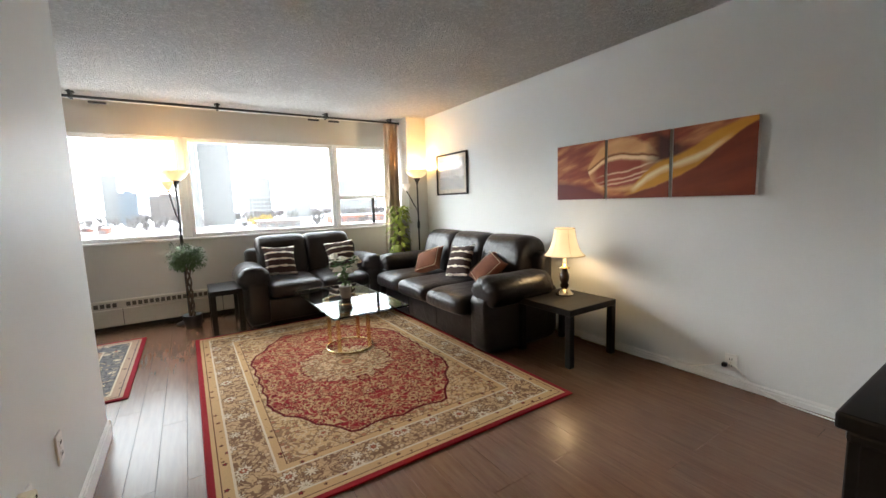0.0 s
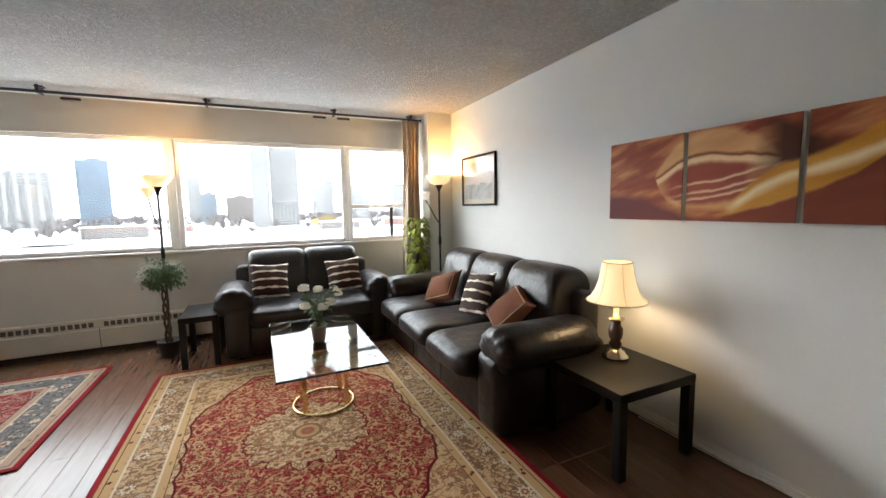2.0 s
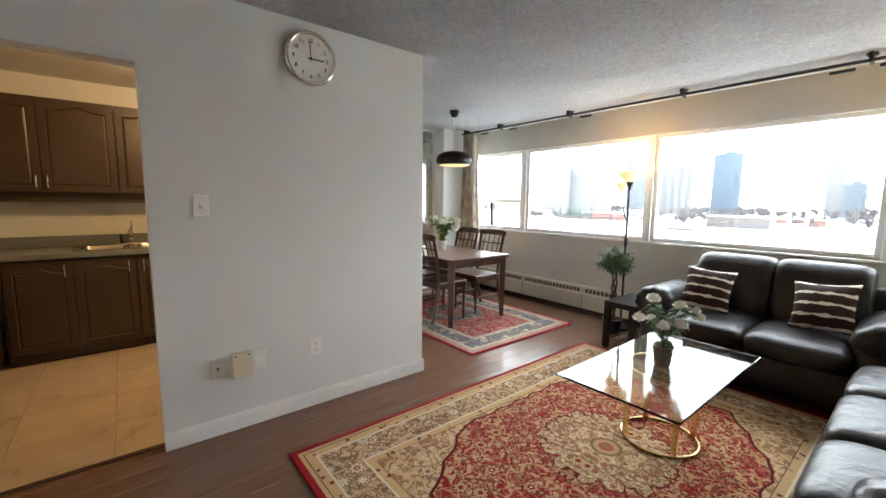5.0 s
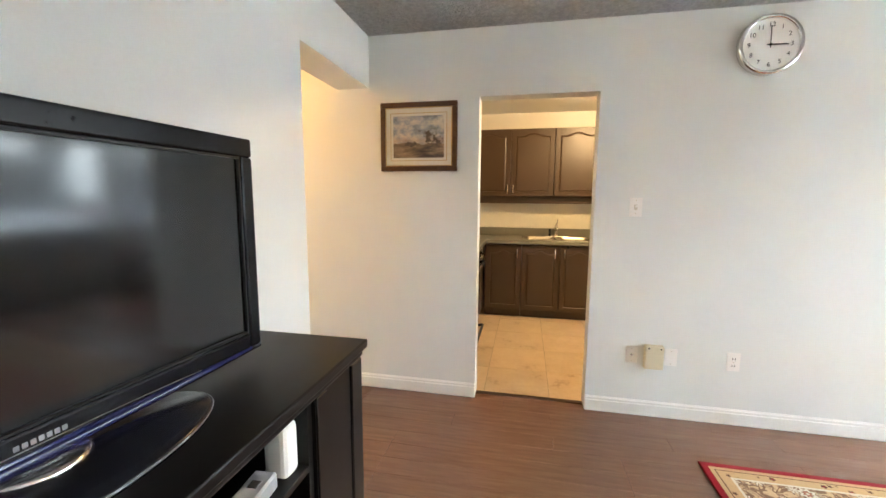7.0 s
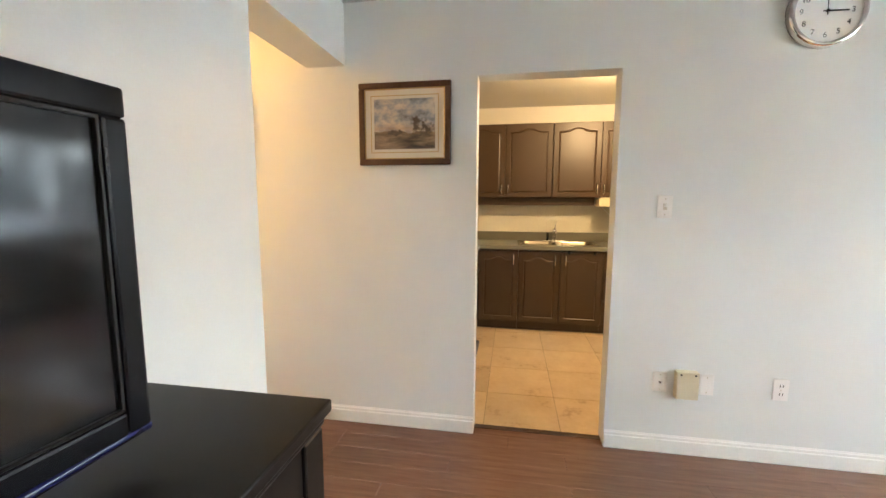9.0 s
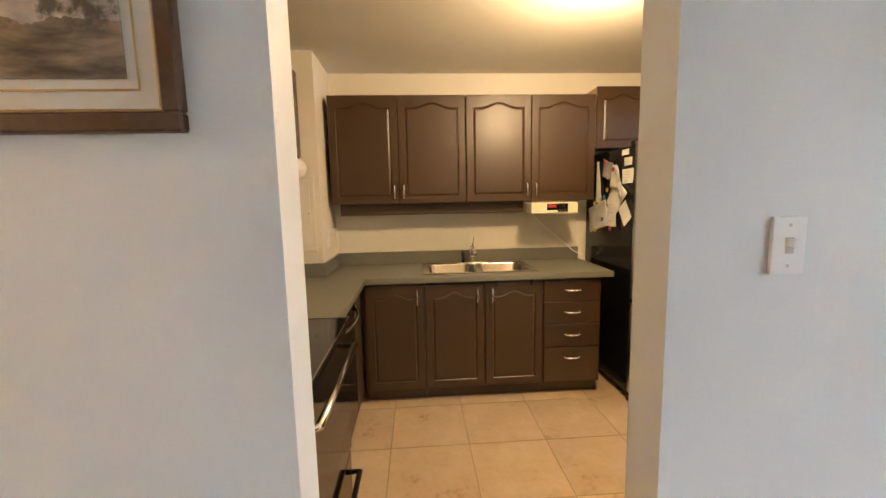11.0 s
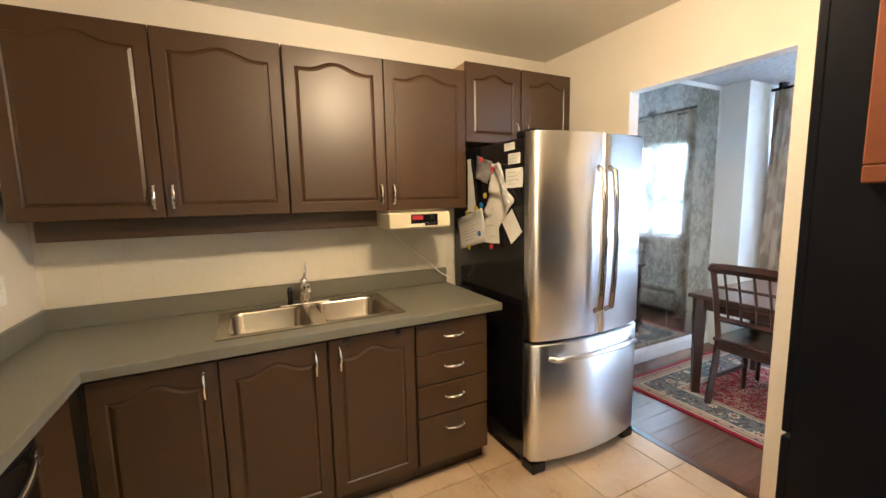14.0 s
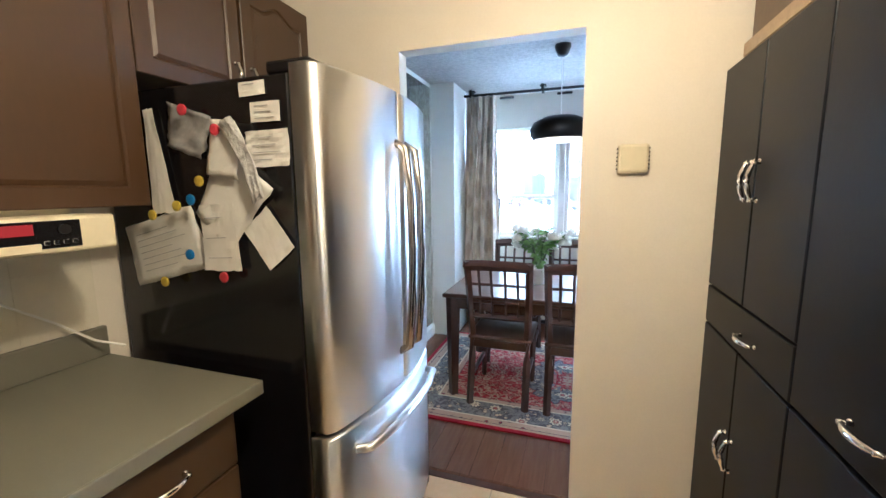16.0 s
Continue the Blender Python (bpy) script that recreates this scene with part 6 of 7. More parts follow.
def cab_door(parent, kind, c, u0, u1, z0, z1, material, arched=True, handle=None, length=0.11, horizontal=False):
    d = part("door", to_plane(door_mesh(u0 + 0.002, u1 - 0.002, z0, z1, arched), kind, c), material, parent)
    if handle:
        o = {"+x": (1, 0, 0), "-x": (-1, 0, 0), "+y": (0, 1, 0)}[kind]
        k = c + 0.019 * (1 if kind[0] == "+" else -1)
        p = (k, handle[0], handle[1]) if kind[1] == "x" else (handle[0], k, handle[1])
        ax = (0, 0, 1) if not horizontal else ((0, 1, 0) if kind[1] == "x" else (1, 0, 0))
        bar_handle(d, p, ax, length, o)
    return d


def base_unit(y0, y1, name, label, doors, top=0.872):
    t = thing(name, label, "kitchen cabinet", None, "base cabinets under the counter")
    part("body", box(B(), (WEST_K + 0.003, y0 + 0.001, 0.09), (CF, y1 - 0.001, top)), cabinet_brown, t)
    if top < 0.87:
        part("front_rail", box(B(), (CF - 0.02, y0 + 0.001, top + 0.0005), (CF, y1 - 0.001, 0.872)), cabinet_brown, t)
    part("toe_kick", box(B(), (WEST_K + 0.003, y0 + 0.001, 0.0), (CF - 0.05, y1 - 0.001, 0.0895)), cabinet_brown, t)
    for a, b_, hy in doors:
        cab_door(t, "+x", CF, a, b_, 0.10, 0.855, cabinet_brown, True, (hy, 0.765))
    return t


base_unit(0.97, 1.395, "base_cabinet", "brown painted base cabinet with an arched door", [(0.985, 1.395, 1.345)])
base_unit(1.395, 2.235, "base_cabinet", "brown painted sink cabinet with two arched doors", [(1.395, 1.815, 1.765), (1.82, 2.235, 1.87)], 0.70)
t = thing("drawer_cabinet", "brown painted cabinet with four drawers", "kitchen cabinet", None, "base cabinets under the counter")
part("body", box(B(), (WEST_K + 0.003, 2.236, 0.09), (CF, 2.66, 0.872)), cabinet_brown, t)
part("toe_kick", box(B(), (WEST_K + 0.003, 2.236, 0.0), (CF - 0.05, 2.66, 0.0895)), cabinet_brown, t)
for z0, z1 in ((0.10, 0.36), (0.365, 0.53), (0.535, 0.695), (0.70, 0.855)):
    d = part("drawer_front", box(B(), (CF + 0.0005, 2.242, z0), (CF + 0.020, 2.655, z1), 0.006, 2), cabinet_brown, t)
    bar_handle(d, (CF + 0.020, 2.45, z1 - 0.075), (0, 1, 0), 0.11, (1, 0, 0))
for y in (1.90, 2.15):
    single("door_hook", box(box(B(), (CF + 0.0195, y - 0.012, 0.825), (CF + 0.024, y + 0.012, 0.862), 0.002), (CF + 0.024, y - 0.012, 0.825), (CF + 0.032, y + 0.012, 0.833), 0.002), black_metal, "small black hook over the cabinet door", "hook")

t = thing("corner_cabinet", "narrow brown painted filler cabinet in the corner", "kitchen cabinet", None, "base cabinets under the counter")
part("body", box(B(), (CF + 0.025, SOUTH_K + 0.003, 0.09), (-1.985, 0.94, 0.872)), cabinet_brown, t)
part("toe_kick", box(B(), (CF + 0.025, SOUTH_K + 0.003, 0.0), (-1.985, 0.89, 0.0895)), cabinet_brown, t)
part("stile", box(B(), (-2.24, 0.9405, 0.10), (-1.99, 0.955, 0.855), 0.004, 2), cabinet_brown, t)

dw = thing("dishwasher", "black dishwasher with a bowed chrome handle beside the stove", "dishwasher")
part("body", box(B(), (-1.98, SOUTH_K + 0.003, 0.09), (-1.35, 0.93, 0.871)), black_plastic, dw)
part("toe_kick", box(B(), (-1.98, SOUTH_K + 0.003, 0.0), (-1.35, 0.87, 0.0895)), black_plastic, dw)
part("door", box(B(), (-1.975, 0.9305, 0.10), (-1.355, 0.955, 0.735), 0.006, 2), black_plastic, dw)
panel = part("control_panel", box(B(), (-1.975, 0.9305, 0.74), (-1.355, 0.962, 0.865), 0.008, 2), black_plastic, dw)
part("handle", tube(B(), [(-1.93 + 0.53 * k / 16, 0.965 + 0.055 * math.sin(math.pi * k / 16) ** 0.7, 0.80) for k in range(17)], 0.010, 8), chrome, panel, "bowed chrome handle", smooth=True)
for x in (-1.93, -1.40):
    part("bracket", box(B(), (x - 0.018, 0.9622, 0.782), (x + 0.018, 0.985, 0.818), 0.005, 2), chrome, panel, "chrome bracket")
part("latch", box(B(), (-1.685, 0.9622, 0.845), (-1.645, 0.972, 0.860), 0.003), chrome, panel)

ct = thing("countertop", "grey-green laminate countertop with a raised back lip", "countertop")
bm = wall_mesh("x", 0.873, 0.91, 0.69, 2.735, WEST_K + 0.002, -2.245, [(1.43, 1.79, -2.74, -2.36), (1.83, 2.18, -2.74, -2.36)])
for v in bm.verts:
    v.co = (v.co.z, v.co.y, v.co.x)
part("slab", bm, counter_mat, ct)
part("side_slab", box(B(), (-2.409, SOUTH_K + 0.002, 0.873), (-1.34, 0.69, 0.91)), counter_mat, ct)
part("corner_slab", box(B(), (-2.2445, 0.6902, 0.873), (-1.34, 0.985, 0.91)), counter_mat, ct)
part("edge", box(B(), (-2.2448, 0.985, 0.870), (-2.235, 2.735, 0.912), 0.004, 2), counter_mat, ct)
part("side_edge", box(B(), (-2.2348, 0.985, 0.870), (-1.34, 0.995, 0.912), 0.004, 2), counter_mat, ct)
lip = ((WEST_K + 0.001, 0.69, WEST_K + 0.02, 2.735), (-2.91 + 0.012, 0.691, -2.41, 0.71), (-2.4095, SOUTH_K + 0.02, -2.39, 0.71), (-2.4095, SOUTH_K + 0.001, -1.34, SOUTH_K + 0.02))
for k, (a, b_, c, d) in enumerate(lip):
    part("back_lip", box(B(), (a + 0.0005 * k, b_, 0.9102), (c, d, 1.01 - 0.001 * k), 0.003), counter_mat, ct)

sink = thing("sink", "double-bowl stainless steel sink set into the counter", "sink")
bm = wall_mesh("x", 0.9105, 0.9165, 1.39, 2.22, -2.80, -2.335, [(1.44, 1.78, -2.73, -2.37), (1.84, 2.17, -2.73, -2.37)])
for v in bm.verts:
    v.co = (v.co.z, v.co.y, v.co.x)
part("rim", bm, sink_steel, sink)
for a, b_ in ((1.44, 1.78), (1.84, 2.17)):
    bm = B()
    rings = []
    for inset, z in ((0, 0.916), (0.006, 0.905), (0.012, 0.78), (0.035, 0.755)):
        x0, x1, y0, y1, r = -2.73 + inset, -2.37 - inset, a + inset, b_ - inset, 0.05
        pts = []
        for cx, cy, s in ((x1 - r, y1 - r, 0), (x0 + r, y1 - r, 1), (x0 + r, y0 + r, 2), (x1 - r, y0 + r, 3)):
            for k in range(6):
                q = (s + k / 5) * math.pi / 2
                pts.append(bm.verts.new((cx + r * math.cos(q), cy + r * math.sin(q), z)))
        rings.append(pts)
    for p, q in zip(rings, rings[1:]):
        for k in range(len(p)):
            bm.faces.new((p[k], p[(k + 1) % len(p)], q[(k + 1) % len(p)], q[k]))
    bm.faces.new(rings[-1])
    bowl = part("bowl", bm, sink_steel, sink, smooth=True)
    part("drain", lathe(B(), [(0.04, 0.7555), (0.038, 0.759), (0.02, 0.757)], ((-2.55), (a + b_) / 2, 0), 24), chrome, bowl, smooth=True)
fa = thing("faucet", "chrome single-lever kitchen faucet behind the sink", "faucet", pose(-2.765, 1.80, 0.9168))
part("deck_plate", box(B(), (-0.025, -0.13, 0), (0.025, 0.13, 0.008), 0.004, 2), chrome, fa)
part("body", lathe(B(), [(0.026, 0.008), (0.024, 0.05), (0.022, 0.11), (0.025, 0.125), (0.018, 0.14)], seg=20), chrome, fa, smooth=True)
part("spout", tube(B(), [(0, 0, 0.06), (0.05, 0, 0.10), (0.13, 0, 0.125), (0.18, 0, 0.115), (0.19, 0, 0.09)], [0.016, 0.014, 0.012, 0.011, 0.011], 10), chrome, fa, smooth=True)
part("lever", tube(B(), [(0, 0, 0.135), (-0.005, 0.01, 0.17), (0.01, 0.015, 0.225)], [0.010, 0.007, 0.005], 8), chrome, fa, smooth=True)
part("side_spray", lathe(B(), [(0.016, 0.008), (0.012, 0.03), (0.014, 0.08), (0.009, 0.10)], (0.005, -0.075, 0), 14), black_plastic, fa, "dark side spray", smooth=True)

UF = -2.635
for k, (y0, y1) in enumerate(((0.725, 1.742), (1.746, 2.745))):
    t = thing("wall_cabinet", "brown painted wall cabinet with two arched doors over the counter", "kitchen cabinet", None, "wall cabinets over the sink")
    part("body", box(B(), (WEST_K + 0.003, y0, 1.42), (UF, y1, 2.20)), cabinet_brown, t)
    ym = (y0 + y1) / 2
    cab_door(t, "+x", UF, y0, ym, 1.412, 2.205, cabinet_brown, True, (ym - 0.035, 1.50))
    cab_door(t, "+x", UF, ym, y1, 1.412, 2.205, cabinet_brown, True, (ym + 0.035, 1.50))
part("valance", box(B(), (UF - 0.090, 0.77, 1.324), (UF - 0.072, 2.21, 1.4195), 0.003), cabinet_brown, t)
OF = -2.657
t = thing("wall_cabinet", "brown painted cabinet over the fridge", "kitchen cabinet", None, "wall cabinets over the sink")
part("body", box(B(), (WEST_K + 0.003, 2.766, 1.812), (OF, KN0 - 0.002, 2.262)), cabinet_brown, t)
part("side_panel", box(B(), (WEST_K + 0.003, 2.758, 1.812), (OF, 2.7655, 2.262), 0.001), worn_side, t, "bare tan side panel")
cab_door(t, "+x", OF, 2.760, 3.165, 1.806, 2.268, cabinet_brown, True, (3.13, 1.89), 0.09)
cab_door(t, "+x", OF, 3.175, KN0 - 0.004, 1.806, 2.268, cabinet_brown, True, (3.21, 1.89), 0.09)
t = thing("wall_cabinet", "brown painted wall cabinet over the stove", "kitchen cabinet", None, "wall cabinets over the stove")
part("body", box(B(), (-2.405, SOUTH_K + 0.003, 1.75), (KW0 - 0.003, 0.56, 2.295)), cabinet_brown, t)
for a, b_, hx in ((-2.405, -2.08, -2.115), (-2.08, -1.45, -2.04), (-1.45, -0.94, -0.99), (-0.94, -0.43, -0.89)):
    cab_door(t, "+y", 0.56, a, b_, 1.745, 2.300, cabinet_brown, True, (hx, 1.83))
part("valance", box(B(), (-2.30, 0.455, 1.64), (KW0 - 0.003, 0.475, 1.7495), 0.003), cabinet_brown, t)

radio = thing("cabinet_radio", "cream under-cabinet clock radio with a red display", "radio")
RX = -2.532
part("case", box(B(), (RX - 0.19, 2.222, 1.312), (RX, 2.586, 1.397), 0.008, 2), cream_plastic, radio)
part("face", box(B(), (RX - 0.001, 2.345, 1.325), (RX + 0.003, 2.505, 1.388), 0.001), black_plastic, radio)
part("display", box(B(), (RX + 0.0025, 2.352, 1.358), (RX + 0.0045, 2.415, 1.382)), glowing("red_digits", (1.0, 0.05, 0.04), 0.0025, 0.3, (0.06, 0.006, 0.006)), radio, "dim red clock display")
part("tray", box(B(), (RX - 0.001, 2.335, 1.318), (RX + 0.007, 2.425, 1.338), 0.002), cream_plastic, radio)
for k in range(4):
    part("button", box(B(), (RX + 0.0025, 2.43 + k * 0.018, 1.333), (RX + 0.006, 2.442 + k * 0.018, 1.343), 0.001), chrome, radio)
part("dial", rod(B(), (RX + 0.003, 2.472, 1.367), (RX + 0.008, 2.472, 1.367), 0.012, seg=16), black_metal, radio)
part("mount", box(B(), (RX - 0.17, 2.26, 1.397), (RX - 0.115, 2.55, 1.4115)), cream_plastic, radio)
part("cord", tube(B(), [(WEST_K + 0.02, 2.30, 1.33), (WEST_K + 0.012, 2.45, 1.18), (WEST_K + 0.02, 2.60, 1.06), (WEST_K + 0.05, 2.68, 0.98), (WEST_K + 0.10, 2.735, 0.95)], 0.004, 6), white_plastic, radio)

tr = thing("paper_towel", "white paper towel roll under the wall cabinet", "paper towel")
part("roll", tube(B(), [(-2.22, 0.60, 1.655), (-1.94, 0.60, 1.655)], 0.062, 28), surface("white_paper", (0.80, 0.79, 0.76), 0.9, vary=0.03, grain=120, bumpy=0.2), tr, smooth=False)
part("core", tube(B(), [(-2.23, 0.60, 1.655), (-1.9395, 0.60, 1.655)], 0.022, 16), brick_far, tr)
for x in (-2.235, -1.93):
    part("bracket", box(B(), (x - 0.003, 0.585, 1.65), (x + 0.003, 0.615, 1.745), 0.001), chrome, tr)

ap = thing("access_panel", "cream painted access panel on the pipe chase", "access panel")
part("frame", picture_frame(B(), -2.4095, -2.402, "x", 0.34, 0.655, 1.09, 1.62, 0.03), cream_paint, ap)
part("door", box(B(), (-2.4095, 0.372, 1.122), (-2.400, 0.623, 1.588), 0.003), cream_paint, ap)
part("latch", rod(B(), (-2.400, 0.61, 1.36), (-2.395, 0.61, 1.36), 0.008, seg=12), chrome, ap)
sw = thing("wall_plate", "white light switch on the pipe chase", "light switch")
part("plate", box(B(), (-2.62, 0.6905, 1.10), (-2.55, 0.696, 1.215), 0.002), white_plastic, sw)
part("toggle", box(B(), (-2.59, 0.696, 1.15), (-2.58, 0.71, 1.17), 0.002), white_plastic, sw)

bs = thing("backsplash", "cream square wall tiles behind the counter", "wall tiles")
bs["kind"] = "structure"
for j in range(2):
    for k in range(10):
        a = 0.712 + k * 0.2012
        part("tile", box(B(), (WEST_K + 0.0005, a, 1.011 + j * 0.204), (WEST_K + 0.0025, min(a + 0.2006, 2.74), 1.2138 + j * 0.204), 0.0), wall_tile, bs)
for j in range(3):
    for k in range(9):
        a = -2.385 + k * 0.218
        part("tile", box(B(), (a, SOUTH_K + 0.0005, 1.011 + j * 0.205), (min(a + 0.2174, KW0 - 0.003), SOUTH_K + 0.0025, 1.2153 + j * 0.205), 0.0), wall_tile, bs)

stove = thing("stove", "black glass-top electric stove with chrome handles", "stove")
part("body", box(B(), (-1.335, SOUTH_K + 0.01, 0.02), (-0.565, 0.99, 0.905), 0.005), black_plastic, stove)
part("hob", box(B(), (-1.338, SOUTH_K + 0.01, 0.9055), (-0.562, 1.045, 0.918), 0.005, 2), hob_glass, stove, "black ceramic glass hob")
part("hob_edge", tube(B(), [(-1.335, 0.45, 0.9185), (-1.335, 1.04, 0.9185), (-0.565, 1.04, 0.9185)], 0.0035, 6), handle_steel, stove)
part("control_panel", box(B(), (-1.335, SOUTH_K + 0.01, 0.9185), (-0.565, SOUTH_K + 0.09, 1.10), 0.015, 2), black_plastic, stove)
for k in range(4):
    x = -1.24 + k * 0.19
    part("knob", lathe(B(), [(0.022, 0), (0.02, 0.02), (0.012, 0.024)], (0, 0, 0), 18), black_plastic, stove).matrix_local = pose(x, SOUTH_K + 0.09, 1.02, -90)
ov = part("oven_door", box(B(), (-1.325, 0.9905, 0.30), (-0.575, 1.025, 0.88), 0.008, 2), hob_glass, stove)
part("handle", tube(B(), [(-1.28, 1.025, 0.80), (-1.27, 1.07, 0.81), (-0.63, 1.07, 0.81), (-0.62, 1.025, 0.80)], 0.013, 10), chrome, ov, "chrome bar handle", smooth=True)
dr = part("drawer", box(B(), (-1.325, 0.9905, 0.06), (-0.575, 1.02, 0.285), 0.008, 2), black_plastic, stove)
part("handle", tube(B(), [(-1.28, 1.02, 0.20), (-1.27, 1.065, 0.21), (-0.63, 1.065, 0.21), (-0.62, 1.02, 0.20)], 0.012, 10), black_metal, dr, smooth=True)

# fridge
FY0, FY1, FM = 2.792, 3.578, 3.195
fridge = thing("fridge", "stainless steel french-door fridge with black sides", "fridge")
part("body", box(B(), (-2.88, FY0 + 0.006, 0.05), (-2.135, FY1 - 0.006, 1.765), 0.006), black_plastic, fridge, "black side panels")


def bowed_front(y0, y1, z0, z1, ya, yb):
    bm = B()
    n = 18
    f, k0 = [], []
    for i in range(n + 1):
        y = y0 + (y1 - y0) * i / n
        q = (y - (ya + yb) / 2) / ((yb - ya) / 2)
        x = -2.052 + 0.062 * (1 - q * q)
        if i in (0, n):
            x -= 0.012
        f.append([bm.verts.new((x - (0.006 if z in (z0, z1) else 0), y, z)) for z in (z0, z0 + 0.006, z1 - 0.006, z1)])
        k0.append([bm.verts.new((-2.125, y, z)) for z in (z0, z1)])
    for i in range(n):
        for j in range(3):
            bm.faces.new((f[i][j], f[i + 1][j], f[i + 1][j + 1], f[i][j + 1]))
        bm.faces.new((f[i][0], k0[i][0], k0[i + 1][0], f[i + 1][0]))
        bm.faces.new((f[i][3], f[i + 1][3], k0[i + 1][1], k0[i][1]))
        bm.faces.new((k0[i][0], k0[i][1], k0[i + 1][1], k0[i + 1][0]))
    for i in (0, n):
        bm.faces.new((*f[i], k0[i][1], k0[i][0]))
    return bm


for a, b_, hy in ((FY0, FM - 0.003, FM - 0.040), (FM + 0.003, FY1, FM + 0.040)):
    d = part("door", bowed_front(a, b_, 0.735, 1.785, FY0, FY1), steel, fridge, "brushed steel door", smooth=True)
    hx = -1.992
    part("handle", tube(B(), [(hx - 0.01, hy, 0.86), (hx + 0.035, hy, 0.885), (hx + 0.05, hy, 1.05), (hx + 0.055, hy, 1.24), (hx + 0.05, hy, 1.43), (hx + 0.035, hy, 1.59), (hx - 0.01, hy, 1.615)], 0.015, 10), handle_steel, d, "bowed steel handle", smooth=True)
d = part("freezer_drawer", bowed_front(FY0, FY1, 0.075, 0.715, FY0, FY1), steel, fridge, "brushed steel freezer drawer", smooth=True)
part("handle", tube(B(), [(-2.025, FY0 + 0.09, 0.640), (-1.985, FY0 + 0.105, 0.645), (-1.955, FY0 + 0.24, 0.650), (-1.945, (FY0 + FY1) / 2, 0.652), (-1.955, FY1 - 0.24, 0.650), (-1.985, FY1 - 0.105, 0.645), (-2.025, FY1 - 0.09, 0.640)], 0.014, 10), steel, d, smooth=True)
for y in (FY0 + 0.05, FY1 - 0.05):
    part("hinge_cover", box(B(), (-2.21, y - 0.04, 1.766), (-2.07, y + 0.04, 1.80), 0.008, 2), black_plastic, fridge)
    part("foot", box(B(), (-2.15, y - 0.045, 0.0), (-2.05, y + 0.045, 0.06), 0.006), black_plastic, fridge)

paper = surface("white_note_paper", (0.74, 0.73, 0.70), 0.8, vary=0.06, grain=12, big=5, bumpy=0.1)
grey_print = surface("grey_print", (0.30, 0.30, 0.31), 0.8, vary=0.3, grain=50)
text_grey = surface("faint_text", (0.35, 0.35, 0.37), 0.8)


def sheet_mesh(w, h, taper, curl, crumple, seed):
    """A sheet pinned at its top: narrowing or spreading, bowed aside, crumpled off the door."""
    rnd = random.Random(seed)
    bm = B()
    n = 9
    g = []
    for i in range(n + 1):
        row = []
        for j in range(n + 1):
            v = j / n - 0.5
            u = (i / n - 0.5) * (1 + taper * v)
            jag = 0.05 * rnd.uniform(-1, 1) if i in (0, n) or j in (0, n) else 0
            z = 0.0015 + crumple * abs(noise.noise(Vector((u * 3 + seed, v * 4, seed * 0.7)))) * (0.35 + abs(v))
            row.append(bm.verts.new((w * (u + jag * crumple * 20) + curl * (0.25 - v * v), h * v * (1 + jag * 0.4), z)))
        g.append(row)
    for i in range(n):
        for j in range(n):
            bm.faces.new((g[i][j], g[i + 1][j], g[i + 1][j + 1], g[i][j + 1]))
    r = bmesh.ops.extrude_face_region(bm, geom=list(bm.faces))
    bmesh.ops.translate(bm, vec=(0, 0, 0.0008), verts=[v for v in r["geom"] if isinstance(v, bmesh.types.BMVert)])
    return bm


def note(x, z, w, h, roll, m, lines, label, depth=0.0, taper=0.0, curl=0.0, crumple=0.008):
    t = thing("paper_note", label, "paper note", pose(x, FY0 + 0.0045 - depth, z, 90, 0, 0) @ pose(0, 0, 0, 0, 0, roll))
    part("sheet", sheet_mesh(w, h, taper, curl, crumple, round(x * 10 + z * 7, 1)), m, t, smooth=crumple > 0.01)
    if lines:
        bm = B()
        for k in range(lines):
            yk = h * (0.30 - 0.60 * k / max(1, lines - 1))
            box(bm, (-w * 0.34, yk - 0.0012, crumple * 0.5 + 0.003), (w * (0.12 + 0.2 * ((k * 7) % 3) / 2), yk + 0.0012, crumple * 0.5 + 0.0035))
        part("writing", bm, text_grey, t)["kind"] = "stuff"


crinkled = surface("clear_crinkled_film", (0.62, 0.62, 0.63), 0.15, vary=0.35, grain=70, big=20, bumpy=0.6, dist=0.01)
note(-2.645, 1.278, 0.325, 0.20, 14, paper, 7, "large white handwritten sheet on the fridge side", 0.0, -0.10, 0.0, 0.012)
note(-2.40, 1.315, 0.135, 0.20, 3, paper, 3, "narrow white printed sheet on the fridge side", 0.014, -0.10, 0.0, 0.010)
note(-2.228, 1.316, 0.115, 0.145, 38, paper, 0, "blank white square sheet tilted on the fridge side", 0.004)
note(-2.345, 1.425, 0.19, 0.24, -38, paper, 0, "crumpled white bag held to the fridge side", 0.008, 0.1, -0.03, 0.026)
note(-2.35, 1.57, 0.105, 0.16, -8, paper, 0, "crumpled white paper held to the fridge side", 0.022, -0.2, 0.01, 0.018)
note(-2.272, 1.535, 0.045, 0.24, 24, crinkled, 0, "strip of crinkled clear film hanging on the fridge side", 0.036, 0.2, 0.06, 0.02)
note(-2.50, 1.63, 0.16, 0.13, -18, grey_print, 0, "crumpled grey bag held to the fridge side", 0.0, 0.2, 0.0, 0.035)
note(-2.212, 1.568, 0.145, 0.10, 1, paper, 4, "white printed card held to the fridge side")
note(-2.214, 1.667, 0.10, 0.054, 0, paper, 3, "small white card held to the fridge side", 0.0, 0.0, 0.0, 0.003)
note(-2.254, 1.731, 0.09, 0.038, 1, paper, 1, "small white card held to the fridge side", 0.0, 0.0, 0.0, 0.003)
note(-2.638, 1.545, 0.07, 0.32, 5, paper, 0, "long white paper strip on the fridge side", 0.006, -0.9)
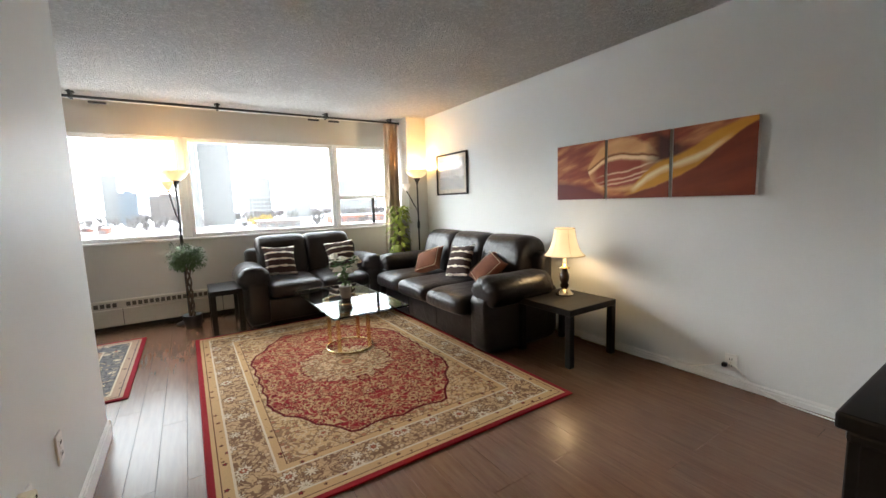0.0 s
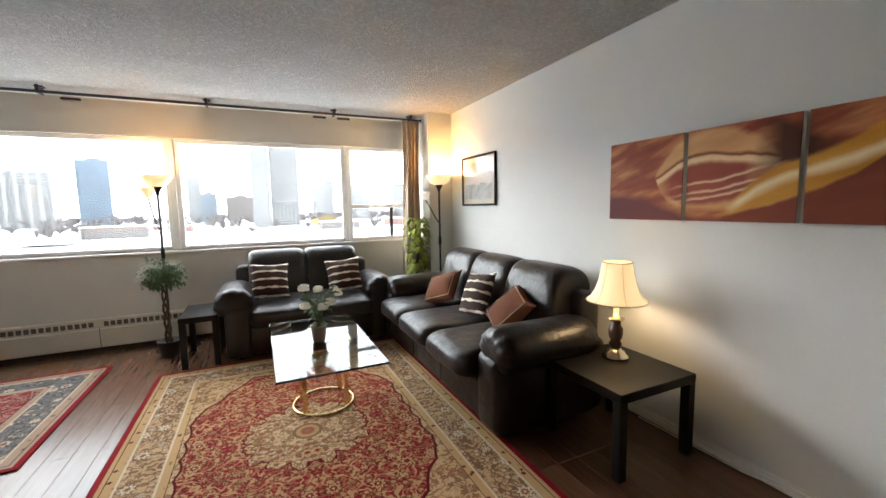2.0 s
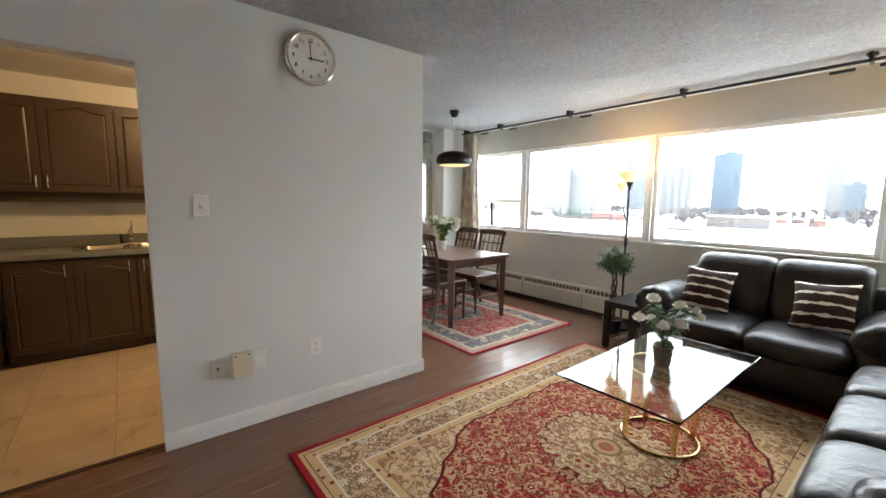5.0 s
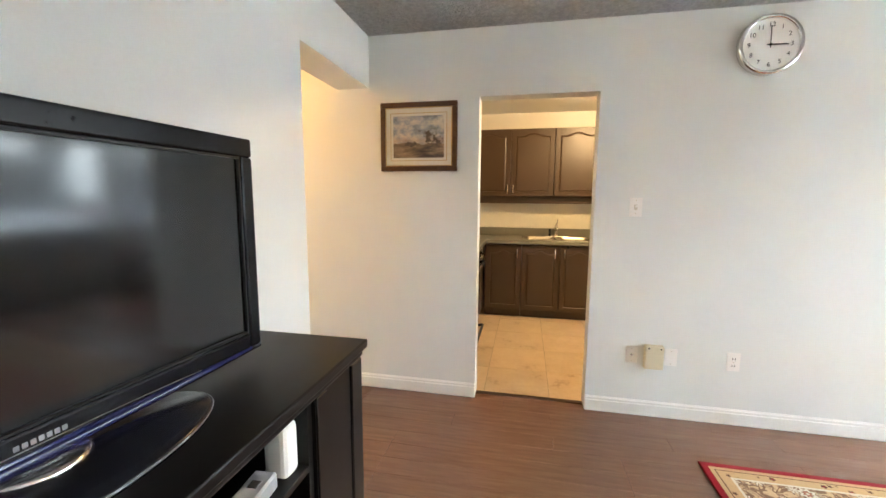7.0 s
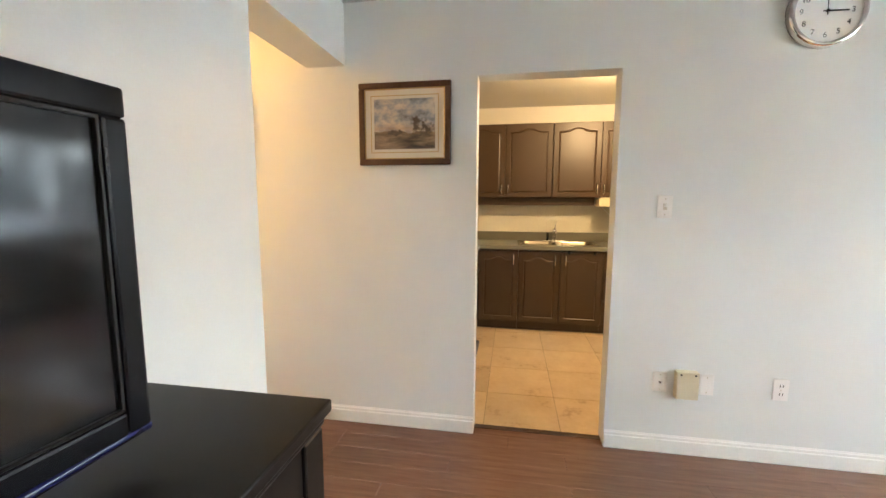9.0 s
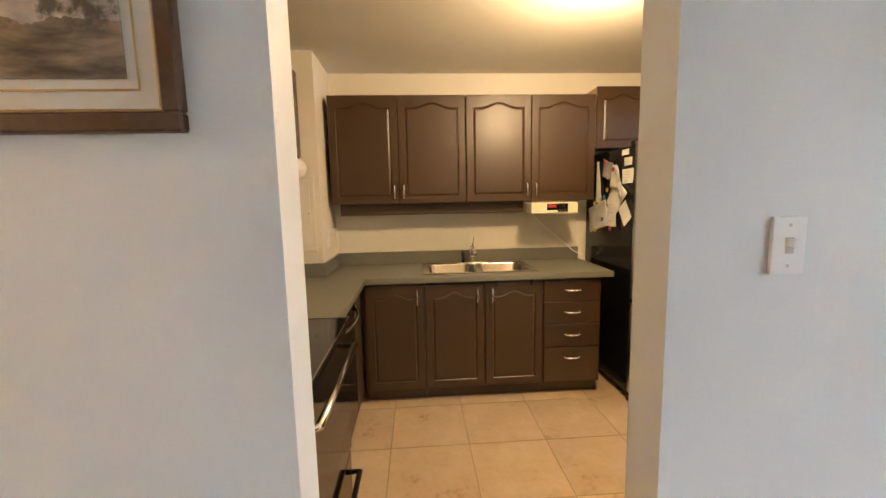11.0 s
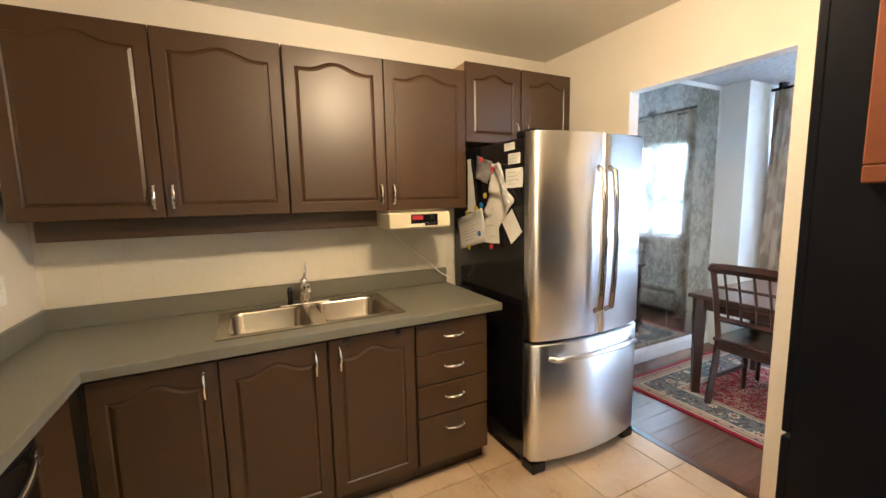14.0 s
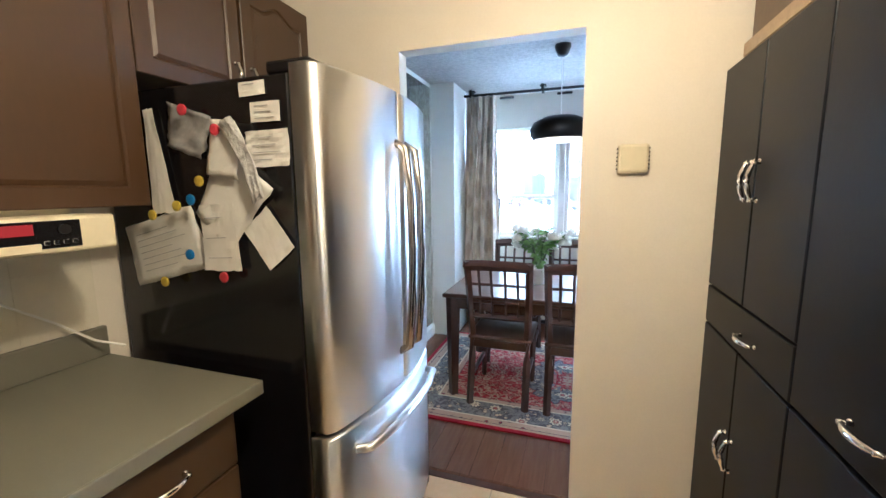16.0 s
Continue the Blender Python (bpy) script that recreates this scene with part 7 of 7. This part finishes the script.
YELLOW, BLUE, RED = (0.55, 0.42, 0.03), (0.02, 0.18, 0.55), (0.50, 0.04, 0.06)
magnet_mats = {nm: surface("magnet_" + nm, c, 0.4, bumpy=0) for nm, c in (("yellow", YELLOW), ("blue", BLUE), ("red", RED))}
for x, z, nm in ((-2.439, 1.482, "yellow"), (-2.479, 1.428, "blue"), (-2.538, 1.410, "yellow"), (-2.645, 1.381, "yellow"), (-2.504, 1.263, "blue"), (-2.622, 1.171, "yellow"), (-2.377, 1.199, "red"), (-2.479, 1.685, "red"), (-2.363, 1.623, "red")):
    single("fridge_magnet", lathe(B(), [(0.016, 0), (0.016, 0.005), (0.010, 0.007)], seg=16), magnet_mats[nm], "round %s magnet on the fridge side" % nm, "magnet", pose(x, FY0 - 0.028, z, 90, 0, 0))

# pantry by the doorway
PX, PY0, PY1, PG = -0.895, 2.525, KN0 - 0.004, 2.94
pantry = thing("pantry_cabinet", "tall dark grey painted pantry cabinet by the doorway", "pantry cabinet")
part("body", box(B(), (PX, PY0, 0.0), (KW0 - 0.003, CORNER - 0.092, 1.86)), pantry_grey, pantry)
part("end_filler", box(B(), (PX, CORNER - 0.092, 0.0), (-0.63, PY1, 1.86)), pantry_grey, pantry)


def pantry_front(name, y0, y1, z0, z1, y, z, upright, length=0.11):
    d = part(name, box(B(), (PX - 0.020, y0 + 0.003, z0), (PX - 0.0005, y1 - 0.003, z1), 0.004, 2), pantry_grey, pantry)
    bar_handle(d, (PX - 0.020, y, z), (0, 0, 1) if upright else (0, 1, 0), length, (-1, 0, 0))


ym = 3.255
for a, b_, hy in ((PG, ym, ym - 0.028), (ym, PY1, ym + 0.028)):
    pantry_front("upper_door", a, b_, 1.095, 1.852, hy, 1.465, True, 0.12)
    pantry_front("lower_door", a, b_, 0.06, 0.945, hy, 0.62, True)
pantry_front("drawer", PG, PY1, 0.952, 1.088, 3.19, 1.01, False)
pantry_front("tall_door", PY0, PG, 0.955, 1.852, 2.68, 1.03, False)
pantry_front("lower_door", PY0, PG, 0.06, 0.945, 2.72, 0.80, False)
up = thing("top_cabinet", "cream trimmed wooden cabinet above the pantry", "kitchen cabinet")
part("trim", box(B(), (PX - 0.01, PY0, 1.861), (KW0 - 0.003, CORNER - 0.092, 1.905), 0.003), surface("worn_tan_trim", (0.42, 0.31, 0.19), 0.5, vary=0.2), up)
part("front", box(B(), (PX + 0.01, PY0, 1.9055), (KW0 - 0.003, CORNER - 0.092, H - 0.002), 0.003), surface("worn_tan_panel", (0.13, 0.085, 0.05), 0.5, vary=0.2), up)
nb = thing("notice_board", "orange-brown framed board hanging on the pantry's side", "notice board")
bm = B()
for lo, hi in (((-0.825, PY0 - 0.02, 1.48), (-0.45, PY0 - 0.0005, 1.512)), ((-0.825, PY0 - 0.02, 1.512), (-0.793, PY0 - 0.0005, 2.20)), ((-0.482, PY0 - 0.02, 1.512), (-0.45, PY0 - 0.0005, 2.20))):
    box(bm, lo, hi, 0.003)
part("frame", bm, surface("orange_wood", (0.20, 0.060, 0.020), 0.5, vary=0.2), nb)
part("board", box(B(), (-0.793, PY0 - 0.012, 1.512), (-0.482, PY0 - 0.002, 2.20)), surface("tan_cork", (0.22, 0.12, 0.06), 0.9, vary=0.3, grain=90, bumpy=0.3), nb)

kl = thing("ceiling_light", "round white ceiling light over the kitchen", "ceiling light", pose(-1.38, 2.16, 0))
part("base", lathe(B(), [(0.17, H), (0.17, H - 0.02), (0.165, H - 0.025), (0.001, H - 0.025)], seg=32), trim_paint, kl, smooth=True)
part("socket", lathe(B(), [(0.012, H - 0.025), (0.034, H - 0.04), (0.034, H - 0.08), (0.03, H - 0.09)], seg=20), trim_paint, kl, smooth=True)

# ---- floor planks and tiles ----
PW, GAP = 0.125, 0.0005
plank_meshes = {}


def plank_mesh(w, l):
    key = (round(w, 3), round(l, 2))
    if key not in plank_meshes:
        bm = box(B(), (-w / 2 + GAP, -l / 2 + GAP, -0.012), (w / 2 - GAP, l / 2 - GAP, 0.0), 0.0008)
        plank_meshes[key] = mesh_of("plank", bm, plank_mat)
    return plank_meshes[key]


def lay(x0, x1, y0, y1, seed):
    rnd = random.Random(seed)
    x = x0
    while x < x1 - 0.005:
        w = min(PW, x1 - x)
        y = y0 - rnd.choice((0.0, 0.3, 0.6, 0.9))
        while y < y1 - 0.005:
            a, b_ = max(y, y0), min(y + 1.25, y1)
            if b_ - a > 0.02:
                ob = new("plank", plank_mesh(w, b_ - a))
                ob.parent = floor
                ob.location = (x + w / 2, (a + b_) / 2, 0)
            y += 1.25
        x += PW


lay(KW1, EAST, TVW, NORTH, 1)
lay(WEST_D, KW1, KN1, NORTH, 2)
lay(KW1, 0.55, -2.6, TVW, 3)
lay(KW0 + 0.06, KW1, DOOR0, DOOR1, 4)
lay(KW0, KW1, CORNER, KN1, 6)
lay(-2.17, -1.40, KN0 + 0.04, KN1, 5)

TS = 0.46
tile_meshes = {}
x = KW0 + 0.06
while x > WEST_K + 0.01:
    xa = max(x - TS, WEST_K)
    y = SOUTH_K
    while y < KN0 + 0.035:
        yb = min(y + TS, KN0 + 0.04)
        key = (round(x - xa, 3), round(yb - y, 3))
        if key not in tile_meshes:
            w, l = key
            tile_meshes[key] = mesh_of("tile", box(B(), (-w / 2 + 0.002, -l / 2 + 0.002, -0.0039), (w / 2 - 0.002, l / 2 - 0.002, 0.0), 0.0012), tile_mat)
        ob = new("tile", tile_meshes[key])
        ob.parent = kitchen_floor
        ob.location = ((x + xa) / 2, (y + yb) / 2, 0)
        y += TS
    x -= TS
